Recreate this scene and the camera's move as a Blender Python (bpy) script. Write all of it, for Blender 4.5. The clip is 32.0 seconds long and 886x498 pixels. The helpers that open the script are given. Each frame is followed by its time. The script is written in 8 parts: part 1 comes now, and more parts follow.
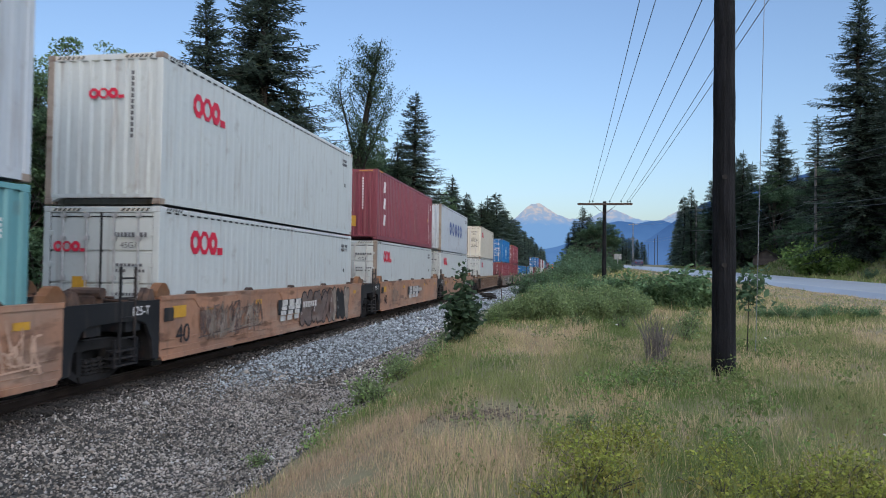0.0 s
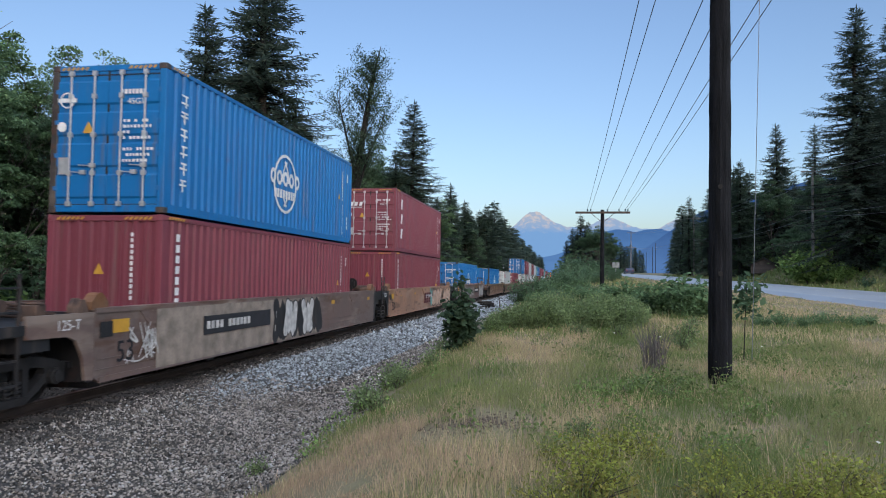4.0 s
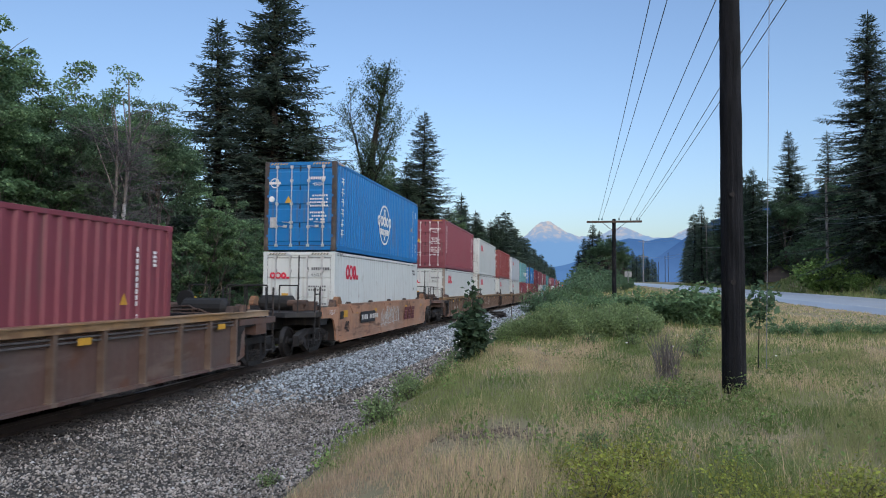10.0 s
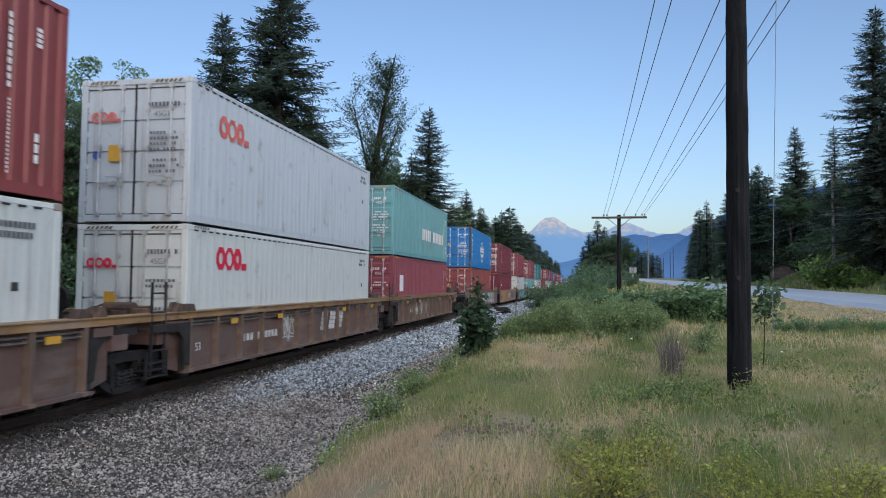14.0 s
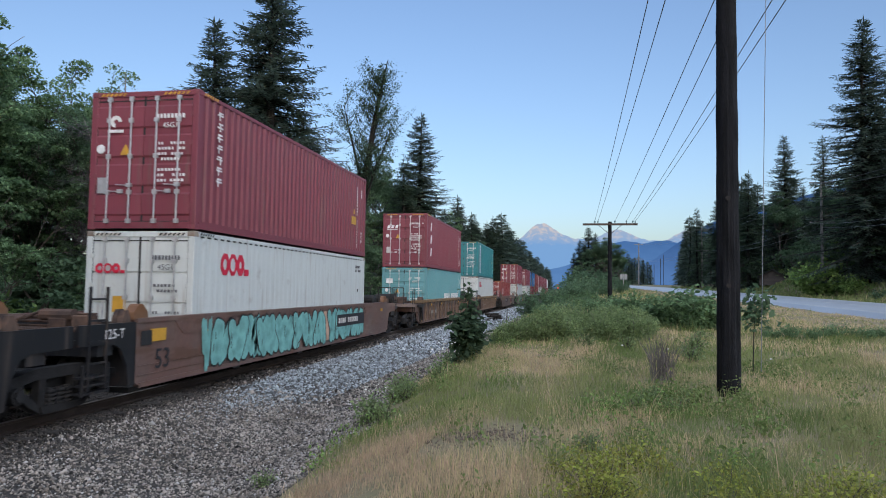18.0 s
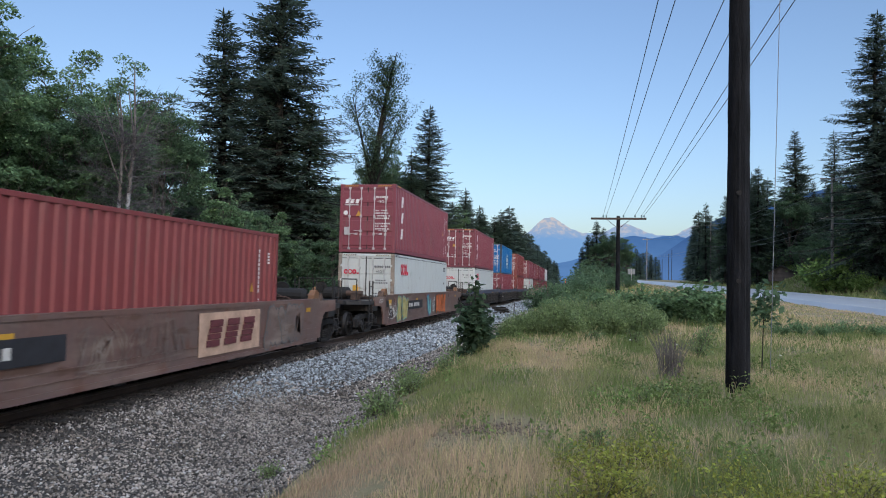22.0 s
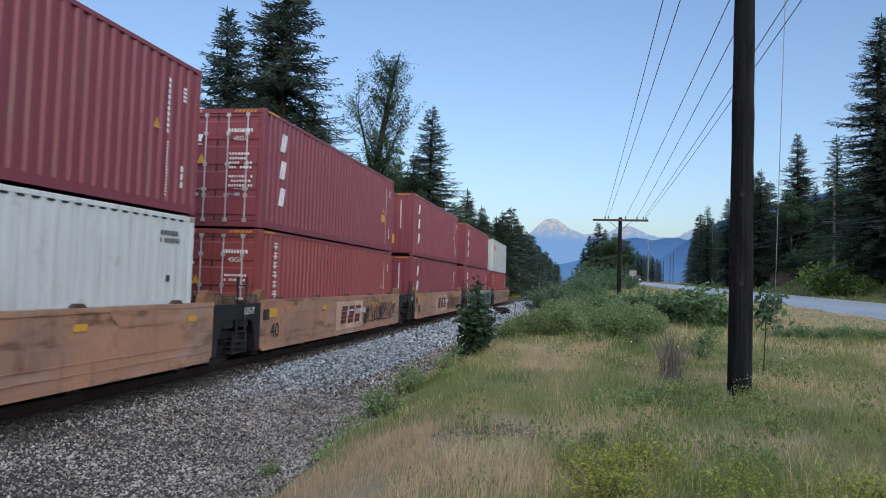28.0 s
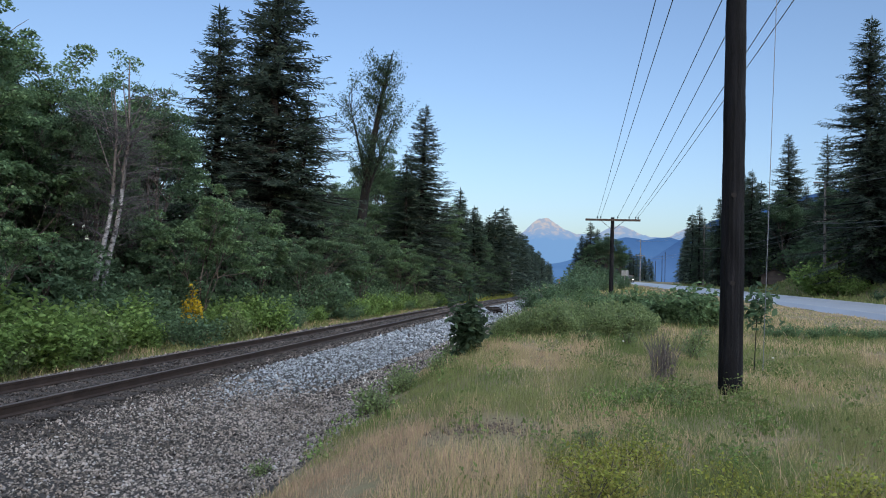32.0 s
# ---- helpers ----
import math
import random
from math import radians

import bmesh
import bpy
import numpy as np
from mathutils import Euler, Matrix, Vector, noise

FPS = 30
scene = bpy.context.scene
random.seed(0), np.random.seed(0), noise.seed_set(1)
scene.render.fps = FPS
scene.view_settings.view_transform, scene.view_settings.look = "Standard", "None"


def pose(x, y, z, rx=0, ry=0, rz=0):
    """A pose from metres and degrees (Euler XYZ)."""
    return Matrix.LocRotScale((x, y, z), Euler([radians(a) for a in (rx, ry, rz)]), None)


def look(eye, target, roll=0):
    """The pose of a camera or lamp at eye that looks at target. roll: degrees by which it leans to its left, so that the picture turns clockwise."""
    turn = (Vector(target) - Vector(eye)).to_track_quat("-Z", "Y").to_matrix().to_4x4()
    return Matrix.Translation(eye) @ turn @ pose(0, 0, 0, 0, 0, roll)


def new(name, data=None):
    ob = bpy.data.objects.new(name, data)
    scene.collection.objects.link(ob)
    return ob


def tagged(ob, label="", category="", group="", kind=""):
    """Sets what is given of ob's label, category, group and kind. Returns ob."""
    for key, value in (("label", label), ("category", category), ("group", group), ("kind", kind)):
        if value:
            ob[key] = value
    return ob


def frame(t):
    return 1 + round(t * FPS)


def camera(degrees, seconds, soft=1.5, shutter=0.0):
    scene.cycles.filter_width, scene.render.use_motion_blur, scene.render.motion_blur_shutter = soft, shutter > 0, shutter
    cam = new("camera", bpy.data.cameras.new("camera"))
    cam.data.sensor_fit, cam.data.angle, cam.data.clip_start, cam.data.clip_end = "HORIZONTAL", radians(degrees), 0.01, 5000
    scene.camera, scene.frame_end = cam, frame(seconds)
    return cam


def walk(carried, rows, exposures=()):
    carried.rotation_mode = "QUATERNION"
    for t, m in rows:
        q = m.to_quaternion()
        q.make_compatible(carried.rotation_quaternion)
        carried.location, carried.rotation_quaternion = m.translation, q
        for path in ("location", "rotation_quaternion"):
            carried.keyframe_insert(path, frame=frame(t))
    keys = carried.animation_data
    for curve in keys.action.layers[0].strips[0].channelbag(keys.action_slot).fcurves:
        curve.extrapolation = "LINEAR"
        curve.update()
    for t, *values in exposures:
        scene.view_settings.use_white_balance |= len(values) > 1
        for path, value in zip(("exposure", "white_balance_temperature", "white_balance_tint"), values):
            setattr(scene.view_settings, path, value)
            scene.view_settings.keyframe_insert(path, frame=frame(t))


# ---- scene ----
cam = camera(64.07, 32.0, soft=1.0, shutter=0.1)

def held(x, y, z, yaw, pitch, roll):
    """A pose of the hand-held camera: turned left from +y, tilted up, leaning left, in degrees."""
    a, b = radians(yaw), radians(pitch)
    ahead = Vector((-math.sin(a) * math.cos(b), math.cos(a) * math.cos(b), math.sin(b)))
    return look((x, y, z), Vector((x, y, z)) + ahead, roll)


walk(cam, [
    (0.0, held(-0.005, 0.034, 1.988, 9.615, 1.577, 0.753)),
    (0.5, held(-0.003, 0.033, 1.990, 9.537, 1.563, 0.880)),
    (1.0, held(-0.008, 0.034, 1.992, 9.435, 1.495, 1.080)),
    (1.5, held(-0.006, 0.038, 1.989, 9.351, 1.424, 1.173)),
    (2.0, held(-0.012, 0.036, 1.984, 9.321, 1.347, 1.305)),
    (2.5, held(-0.009, 0.032, 1.987, 9.326, 1.368, 1.281)),
    (3.0, held(-0.004, 0.017, 1.989, 9.351, 1.525, 1.197)),
    (3.5, held(0.000, -0.009, 1.991, 9.333, 1.848, 0.940)),
    (5.5, held(0.011, -0.037, 1.997, 9.818, 3.150, 0.558)),
    (6.0, held(0.007, -0.037, 1.998, 10.031, 3.198, 0.670)),
    (6.5, held(0.008, -0.031, 1.994, 10.124, 3.222, 0.654)),
    (7.0, held(0.009, -0.033, 1.992, 10.145, 3.195, 0.713)),
    (7.5, held(0.014, -0.041, 1.992, 10.131, 3.189, 0.644)),
    (8.0, held(0.015, -0.042, 1.992, 10.132, 3.189, 0.641)),
    (8.5, held(0.009, -0.038, 1.996, 10.161, 3.153, 0.653)),
    (9.0, held(0.009, -0.034, 1.997, 10.220, 3.115, 0.582)),
    (9.5, held(0.012, -0.026, 1.992, 10.314, 3.099, 0.473)),
    (10.0, held(0.012, -0.027, 1.994, 10.406, 3.064, 0.453)),
    (10.5, held(0.005, -0.019, 1.993, 10.480, 3.097, 0.501)),
    (11.0, held(0.009, -0.026, 1.997, 10.584, 3.105, 0.500)),
    (11.5, held(0.011, -0.024, 1.994, 10.649, 3.108, 0.502)),
    (12.0, held(0.012, -0.034, 1.994, 10.699, 3.034, 0.522)),
    (12.5, held(0.007, -0.027, 1.994, 10.712, 2.938, 0.566)),
    (13.0, held(0.007, -0.025, 1.992, 10.774, 2.829, 0.554)),
    (13.5, held(0.008, -0.023, 1.993, 10.788, 2.753, 0.561)),
    (14.0, held(0.009, -0.021, 1.989, 10.776, 2.716, 0.543)),
    (14.5, held(0.004, -0.019, 1.990, 10.710, 2.658, 0.614)),
    (16.5, held(0.010, -0.017, 1.985, 10.336, 2.821, 0.911)),
    (17.0, held(0.006, -0.018, 1.990, 10.202, 2.947, 0.951)),
    (17.5, held(0.003, -0.026, 1.992, 10.089, 3.089, 0.881)),
    (18.0, held(0.008, -0.031, 1.994, 10.077, 3.193, 0.781)),
    (18.5, held(0.010, -0.030, 1.994, 10.098, 3.193, 0.744)),
    (19.0, held(0.013, -0.028, 1.994, 10.186, 3.102, 0.745)),
    (19.5, held(0.006, -0.018, 1.986, 10.300, 2.992, 0.788)),
    (20.0, held(0.005, -0.013, 1.991, 10.426, 2.885, 0.880)),
    (20.5, held(0.001, -0.004, 1.996, 10.541, 2.804, 1.003)),
    (21.0, held(0.004, -0.003, 1.989, 10.638, 2.776, 1.068)),
    (21.5, held(0.002, 0.002, 1.990, 10.673, 2.701, 1.201)),
    (22.0, held(-0.004, 0.008, 1.990, 10.677, 2.621, 1.310)),
    (22.5, held(-0.003, 0.006, 1.991, 10.670, 2.526, 1.421)),
    (23.0, held(-0.002, 0.015, 1.987, 10.667, 2.471, 1.437)),
    (23.5, held(-0.006, 0.018, 1.985, 10.690, 2.428, 1.511)),
    (24.0, held(-0.004, 0.024, 1.986, 10.780, 2.379, 1.612)),
    (24.5, held(-0.005, 0.021, 1.990, 10.860, 2.293, 1.638)),
    (25.0, held(-0.006, 0.024, 1.986, 10.935, 2.200, 1.708)),
    (25.5, held(-0.010, 0.038, 1.984, 10.928, 2.165, 1.768)),
    (27.5, held(-0.015, 0.035, 1.985, 10.848, 2.557, 1.814)),
    (28.0, held(-0.015, 0.033, 1.986, 10.787, 2.623, 1.824)),
    (28.5, held(-0.013, 0.034, 1.987, 10.697, 2.627, 1.913)),
    (29.0, held(-0.017, 0.042, 1.985, 10.598, 2.638, 1.962)),
    (29.5, held(-0.020, 0.046, 1.986, 10.551, 2.595, 2.084)),
    (30.0, held(-0.018, 0.047, 1.981, 10.500, 2.565, 2.103)),
    (30.5, held(-0.019, 0.045, 1.983, 10.442, 2.510, 2.197)),
    (31.0, held(-0.015, 0.041, 1.986, 10.398, 2.523, 2.175)),
    (31.5, held(-0.014, 0.029, 1.987, 10.315, 2.557, 2.069)),
    (32.0, held(-0.011, 0.028, 1.985, 10.196, 2.589, 1.927)),
], exposures=[(0.0, 0.35, 6400, 17.0), (32.0, 0.35, 6400, 17.0)])

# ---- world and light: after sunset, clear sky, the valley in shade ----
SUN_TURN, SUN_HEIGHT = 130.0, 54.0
world = bpy.data.worlds.new("dusk_sky")
scene.world = world
world.use_nodes = True
wn, wl = world.node_tree.nodes, world.node_tree.links
sky = wn.new("ShaderNodeTexSky")
sky.sky_type = "NISHITA"
sky.sun_disc = False
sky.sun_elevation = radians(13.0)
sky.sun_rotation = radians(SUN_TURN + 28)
sky.altitude = 300
sky.air_density, sky.dust_density, sky.ozone_density = 1.0, 2.7, 2.5
wl.new(sky.outputs["Color"], wn["Background"].inputs["Color"])
wn["Background"].inputs["Strength"].default_value = 0.163

# Added wide lamp for the dusk glow, set apart from the sky's sun.
dusk_fill_data = bpy.data.lights.new("dusk_fill_sun", "SUN")
dusk_fill_data.energy, dusk_fill_data.angle, dusk_fill_data.color = 2.75, radians(112), (0.83, 0.94, 1.0)
dusk_fill_sun = new("dusk_fill_sun", dusk_fill_data)
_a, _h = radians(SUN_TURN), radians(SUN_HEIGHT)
dusk_fill_sun.matrix_world = look((0, 0, 60), Vector((0, 0, 60)) - Vector((math.sin(_a) * math.cos(_h), math.cos(_a) * math.cos(_h), math.sin(_h))))


# ---- materials ----
def material(name, color, rough=0.8, metal=0.0, vary=0.25, scale=6.0, fine=60.0, bump=0.0, tint=None, island=0.0, objrand=0.0, spec=0.5, stretch=None):
    """A surface with patches at two scales: color drifts towards tint by noise, by piece and by object."""
    m = bpy.data.materials.new(name)
    m.use_nodes = True
    n, l = m.node_tree.nodes, m.node_tree.links
    b = n["Principled BSDF"]
    b.inputs["Roughness"].default_value, b.inputs["Metallic"].default_value = rough, metal
    b.inputs["Specular IOR Level"].default_value = spec
    co = n.new("ShaderNodeTexCoord")
    src = co.outputs["Object"]
    if stretch:
        mp = n.new("ShaderNodeMapping")
        mp.inputs["Scale"].default_value = stretch
        l.new(src, mp.inputs["Vector"])
        src = mp.outputs["Vector"]
    big, small = n.new("ShaderNodeTexNoise"), n.new("ShaderNodeTexNoise")
    big.inputs["Scale"].default_value, small.inputs["Scale"].default_value = scale, fine
    big.inputs["Detail"].default_value, small.inputs["Detail"].default_value = 4, 3
    for t in (big, small):
        l.new(src, t.inputs["Vector"])
    tint = tint or tuple(c * 0.55 for c in color)
    ramp = n.new("ShaderNodeMapRange")
    ramp.inputs["From Min"].default_value, ramp.inputs["From Max"].default_value = 0.35, 0.68
    l.new(big.outputs["Fac"], ramp.inputs["Value"])
    k = n.new("ShaderNodeMath")
    k.operation = "MULTIPLY"
    k.inputs[1].default_value = min(1.0, vary * 2)
    l.new(ramp.outputs["Result"], k.inputs[0])
    mix = n.new("ShaderNodeMix")
    mix.data_type = "RGBA"
    mix.inputs["A"].default_value, mix.inputs["B"].default_value = (*color, 1), (*tint, 1)
    l.new(k.outputs[0], mix.inputs["Factor"])
    hsv = n.new("ShaderNodeHueSaturation")
    l.new(mix.outputs["Result"], hsv.inputs["Color"])
    add = n.new("ShaderNodeMath")
    add.operation = "MULTIPLY_ADD"
    add.inputs[1].default_value, add.inputs[2].default_value = vary, 1.0 - vary / 2
    l.new(small.outputs["Fac"], add.inputs[0])
    val = add.outputs[0]
    if island or objrand:
        src2 = n.new("ShaderNodeNewGeometry").outputs["Random Per Island"] if island else n.new("ShaderNodeObjectInfo").outputs["Random"]
        amount = island or objrand
        g = n.new("ShaderNodeMath")
        g.operation = "MULTIPLY_ADD"
        g.inputs[1].default_value, g.inputs[2].default_value = amount, -amount / 2
        l.new(src2, g.inputs[0])
        s = n.new("ShaderNodeMath")
        l.new(val, s.inputs[0])
        l.new(g.outputs[0], s.inputs[1])
        val = s.outputs[0]
    l.new(val, hsv.inputs["Value"])
    l.new(hsv.outputs["Color"], b.inputs["Base Color"])
    if bump:
        bn = n.new("ShaderNodeBump")
        bn.inputs["Strength"].default_value, bn.inputs["Distance"].default_value = bump, 0.02
        l.new(small.outputs["Fac"], bn.inputs["Height"])
        l.new(bn.outputs["Normal"], b.inputs["Normal"])
    return m


def leafy(name, color, tint, rough=0.6, island=0.9, scale=0.25):
    """Leaves: colour differs from leaf to leaf and in large drifts, a little light passes through."""
    m = material(name, color, rough, vary=0.4, scale=scale, fine=3.0, tint=tint, island=island, spec=0.12)
    n, l = m.node_tree.nodes, m.node_tree.links
    b, out = n["Principled BSDF"], n["Material Output"]
    tr, mx = n.new("ShaderNodeBsdfTranslucent"), n.new("ShaderNodeMixShader")
    mx.inputs[0].default_value = 0.45
    l.new(b.inputs["Base Color"].links[0].from_socket, tr.inputs["Color"])
    l.new(b.outputs[0], mx.inputs[1])
    l.new(tr.outputs[0], mx.inputs[2])
    l.new(mx.outputs[0], out.inputs["Surface"])
    return m


def paint(name, color, rust=0.3, fade=1.0):
    """Weathered steel paint: dull patches, streaks of dirt that run down, rust spots."""
    m = material(name, color, 0.45, vary=0.12 if fade == 1 else 0.4, scale=0.8, fine=9.0, tint=tuple(c * 0.8 + 0.02 for c in color) if fade == 1 else tuple(c * 0.45 + 0.05 for c in color), objrand=0.16, bump=0.05, spec=0.32)
    n, l = m.node_tree.nodes, m.node_tree.links
    b = n["Principled BSDF"]
    old = b.inputs["Base Color"].links[0].from_socket
    co, mp, streak, spots = n.new("ShaderNodeTexCoord"), n.new("ShaderNodeMapping"), n.new("ShaderNodeTexNoise"), n.new("ShaderNodeTexNoise")
    mp.inputs["Scale"].default_value = (5.0, 5.0, 0.35)
    l.new(co.outputs["Object"], mp.inputs["Vector"])
    l.new(mp.outputs["Vector"], streak.inputs["Vector"])
    streak.inputs["Scale"].default_value, streak.inputs["Detail"].default_value = 1.4, 6
    l.new(co.outputs["Object"], spots.inputs["Vector"])
    spots.inputs["Scale"].default_value, spots.inputs["Detail"].default_value = 2.2, 8
    pale = min(color) > 0.25
    for noise_node, lo, hi, amount, tone in ((streak, 0.55, 0.74, 0.38 if pale else 0.45, (0.17, 0.098, 0.06) if pale else (0.12, 0.09, 0.075)), (spots, 0.64 - 0.1 * rust, 0.74, 0.9 * min(1, rust * 1.5), (0.11, 0.04, 0.018))):
        r = n.new("ShaderNodeMapRange")
        r.inputs["From Min"].default_value, r.inputs["From Max"].default_value = lo, hi
        r.inputs["To Max"].default_value = amount
        l.new(noise_node.outputs["Fac"], r.inputs["Value"])
        mx = n.new("ShaderNodeMix")
        mx.data_type = "RGBA"
        mx.inputs["B"].default_value = (*tone, 1)
        l.new(r.outputs["Result"], mx.inputs["Factor"])
        l.new(old, mx.inputs["A"])
        old = mx.outputs["Result"]
    if fade != 1:
        # pale scuffs and bare rusty scrapes along the car
        for sc, seed_at, lo, hi, amount, tone in (((0.5, 0.35, 1.6), 3.1, 0.54, 0.70, 0.42, (0.36, 0.30, 0.25)), ((0.9, 0.6, 2.4), 9.7, 0.58, 0.66, 0.7, (0.085, 0.045, 0.030))):
            mp2, tx, r = n.new("ShaderNodeMapping"), n.new("ShaderNodeTexNoise"), n.new("ShaderNodeMapRange")
            mp2.inputs["Scale"].default_value, mp2.inputs["Location"].default_value = sc, (seed_at, seed_at, seed_at)
            tx.inputs["Scale"].default_value, tx.inputs["Detail"].default_value = 1.5, 7
            r.inputs["From Min"].default_value, r.inputs["From Max"].default_value, r.inputs["To Max"].default_value = lo, hi, amount * (0.45 if sum(color) < 0.3 and tone[0] > 0.2 else 1)
            mx = n.new("ShaderNodeMix")
            mx.data_type = "RGBA"
            mx.inputs["B"].default_value = (*tone, 1)
            l.new(co.outputs["Object"], mp2.inputs["Vector"])
            l.new(mp2.outputs["Vector"], tx.inputs["Vector"])
            l.new(tx.outputs["Fac"], r.inputs["Value"])
            l.new(r.outputs["Result"], mx.inputs["Factor"])
            l.new(old, mx.inputs["A"])
            old = mx.outputs["Result"]
    l.new(old, b.inputs["Base Color"])
    return m


M = {}
M["grey_white"] = paint("grey_white_paint", (0.43, 0.468, 0.472), 0.22)
M["off_white"] = paint("off_white_paint", (0.48, 0.515, 0.512), 0.22)
M["cream"] = paint("cream_paint", (0.52, 0.50, 0.43), 0.35)
M["light_grey"] = paint("light_grey_paint", (0.39, 0.43, 0.47), 0.35)
M["maroon"] = paint("maroon_paint", (0.172, 0.040, 0.056), 0.12)
M["dark_maroon"] = paint("dark_maroon_paint", (0.115, 0.021, 0.036), 0.12)
M["red_brown"] = paint("red_brown_paint", (0.190, 0.043, 0.044), 0.15)
M["blue"] = paint("blue_paint", (0.001, 0.125, 0.345), 0.15)
M["teal"] = paint("pale_teal_paint", (0.105, 0.265, 0.290), 0.25)
M["green"] = paint("sea_green_paint", (0.020, 0.170, 0.194), 0.2)
M["car_orange"] = paint("faded_orange_paint", (0.365, 0.190, 0.118), 0.5, 0.5)
M["car_rust"] = paint("rusty_brown_paint", (0.135, 0.074, 0.062), 0.5, 0.5)
M["car_brown"] = paint("brown_paint", (0.108, 0.063, 0.054), 0.45, 0.5)
M["car_grey"] = paint("weathered_grey_brown_paint", (0.135, 0.090, 0.078), 0.5, 0.5)
# Dark grey paint, darkened further to carry the shade under the cars.
M["car_dark"] = paint("dark_grey_shade_paint", (0.016, 0.017, 0.020), 0.25)
M["car_blue"] = paint("dark_blue_paint", (0.022, 0.042, 0.105), 0.35, 0.5)
M["chord_yellow"] = paint("faded_yellow_paint", (0.27, 0.155, 0.066), 0.7, 0.5)
M["lip_pink"] = paint("worn_pinkish_paint", (0.26, 0.155, 0.125), 0.6, 0.5)
M["guide_ochre"] = paint("worn_ochre_paint", (0.17, 0.080, 0.036), 0.6, 0.5)
M["post_tan"] = paint("worn_tan_paint", (0.120, 0.078, 0.058), 0.6, 0.5)
M["rust_dark"] = paint("rusted_dark_paint", (0.035, 0.026, 0.024), 0.9, 0.5)
M["rusty_white"] = paint("rust_stained_white_paint", (0.27, 0.22, 0.18), 0.95, 0.5)
M["black_steel"] = material("near_black_steel", (0.014, 0.013, 0.013), 0.7, 0.3, vary=0.4, scale=5, fine=40, bump=0.2)
M["rust_steel"] = material("rusty_steel", (0.095, 0.055, 0.040), 0.85, 0.1, vary=0.6, scale=4, fine=40, tint=(0.035, 0.025, 0.022), bump=0.3)
M["pipe_grey"] = material("dull_grey_pipe", (0.13, 0.12, 0.12), 0.6, 0.2, vary=0.4, scale=4)
M["wheel_steel"] = material("worn_wheel_steel", (0.019, 0.017, 0.017), 0.6, 0.4, vary=0.3, scale=5)
M["galvanised"] = material("galvanised_steel", (0.55, 0.55, 0.56), 0.4, 0.6, vary=0.25, scale=8)
M["rubber"] = material("black_rubber_seal", (0.015, 0.015, 0.016), 0.8, vary=0.3)
M["decal_red"] = material("red_vinyl", (0.55, 0.012, 0.045), 0.55, vary=0.25, scale=6, fine=25)
M["decal_pale_red"] = material("faded_red_vinyl", (0.55, 0.12, 0.10), 0.6, vary=0.3, scale=6, fine=25)
M["decal_white"] = material("white_vinyl", (0.70, 0.70, 0.70), 0.55, vary=0.25, scale=6, fine=25)
M["decal_blue"] = material("navy_vinyl", (0.03, 0.07, 0.25), 0.55, vary=0.25, scale=6, fine=25)
M["decal_black"] = material("black_stencil", (0.03, 0.03, 0.03), 0.6, vary=0.3)
M["decal_grey"] = material("grey_stencil", (0.10, 0.10, 0.11), 0.6, vary=0.3)
M["decal_yellow"] = material("yellow_label", (0.52, 0.28, 0.03), 0.55, vary=0.2, scale=9, fine=40)
M["decal_green"] = material("lime_vinyl", (0.25, 0.55, 0.05), 0.55, vary=0.2)
M["spray_white"] = material("white_spray_paint", (0.52, 0.51, 0.49), 0.7, vary=0.5, scale=5, fine=20)
M["spray_beige"] = material("faded_beige_spray_paint", (0.27, 0.22, 0.18), 0.75, vary=0.5, scale=3, fine=20)
M["clod"] = material("dry_soil_clods", (0.15, 0.115, 0.085), 0.95, vary=0.4, island=0.8)
M["spray_peach"] = material("peach_spray_paint", (0.50, 0.33, 0.24), 0.7, vary=0.4, scale=3, fine=20)
M["spray_black"] = material("black_spray_paint", (0.02, 0.02, 0.025), 0.6, vary=0.4)
M["spray_teal"] = material("teal_spray_paint", (0.16, 0.40, 0.38), 0.65, vary=0.4, scale=4)
M["spray_yellow"] = material("pale_yellow_spray_paint", (0.38, 0.33, 0.13), 0.7, vary=0.4, scale=4)
M["spray_orange"] = material("orange_spray_paint", (0.50, 0.12, 0.03), 0.7, vary=0.4, scale=4)
M["spray_ochre"] = material("ochre_spray_paint", (0.36, 0.20, 0.055), 0.7, vary=0.35, scale=2, fine=20)
M["spray_grey"] = material("grey_spray_paint", (0.14, 0.14, 0.14), 0.7, vary=0.4, scale=3, fine=20)
M["spray_maroon"] = material("maroon_spray_paint", (0.12, 0.025, 0.03), 0.7, vary=0.4, scale=4, fine=20)
M["stone_dark"] = material("oily_shaded_ballast", (0.074, 0.064, 0.058), 0.9, vary=0.4, scale=2.0, fine=30, island=1.6)
M["rail"] = material("rail_steel", (0.060, 0.043, 0.036), 0.6, 0.4, vary=0.4, scale=3, fine=30)
M["rail_head"] = material("polished_rail_head", (0.20, 0.17, 0.155), 0.45, 0.7, vary=0.2, scale=6)
M["tie"] = material("creosoted_timber", (0.026, 0.021, 0.018), 0.9, vary=0.5, scale=5, fine=50, bump=0.5, objrand=0.5)
M["stone"] = material("crushed_granite", (0.228, 0.204, 0.184), 0.85, vary=0.4, scale=1.2, fine=30, tint=(0.088, 0.072, 0.058), island=1.9)
M["stone_pale"] = material("pale_chipped_stone", (0.38, 0.37, 0.36), 0.8, vary=0.3, scale=2.0, fine=30, island=0.7)
M["end_grey"] = paint("dull_slate_paint", (0.012, 0.013, 0.016), 0.25)
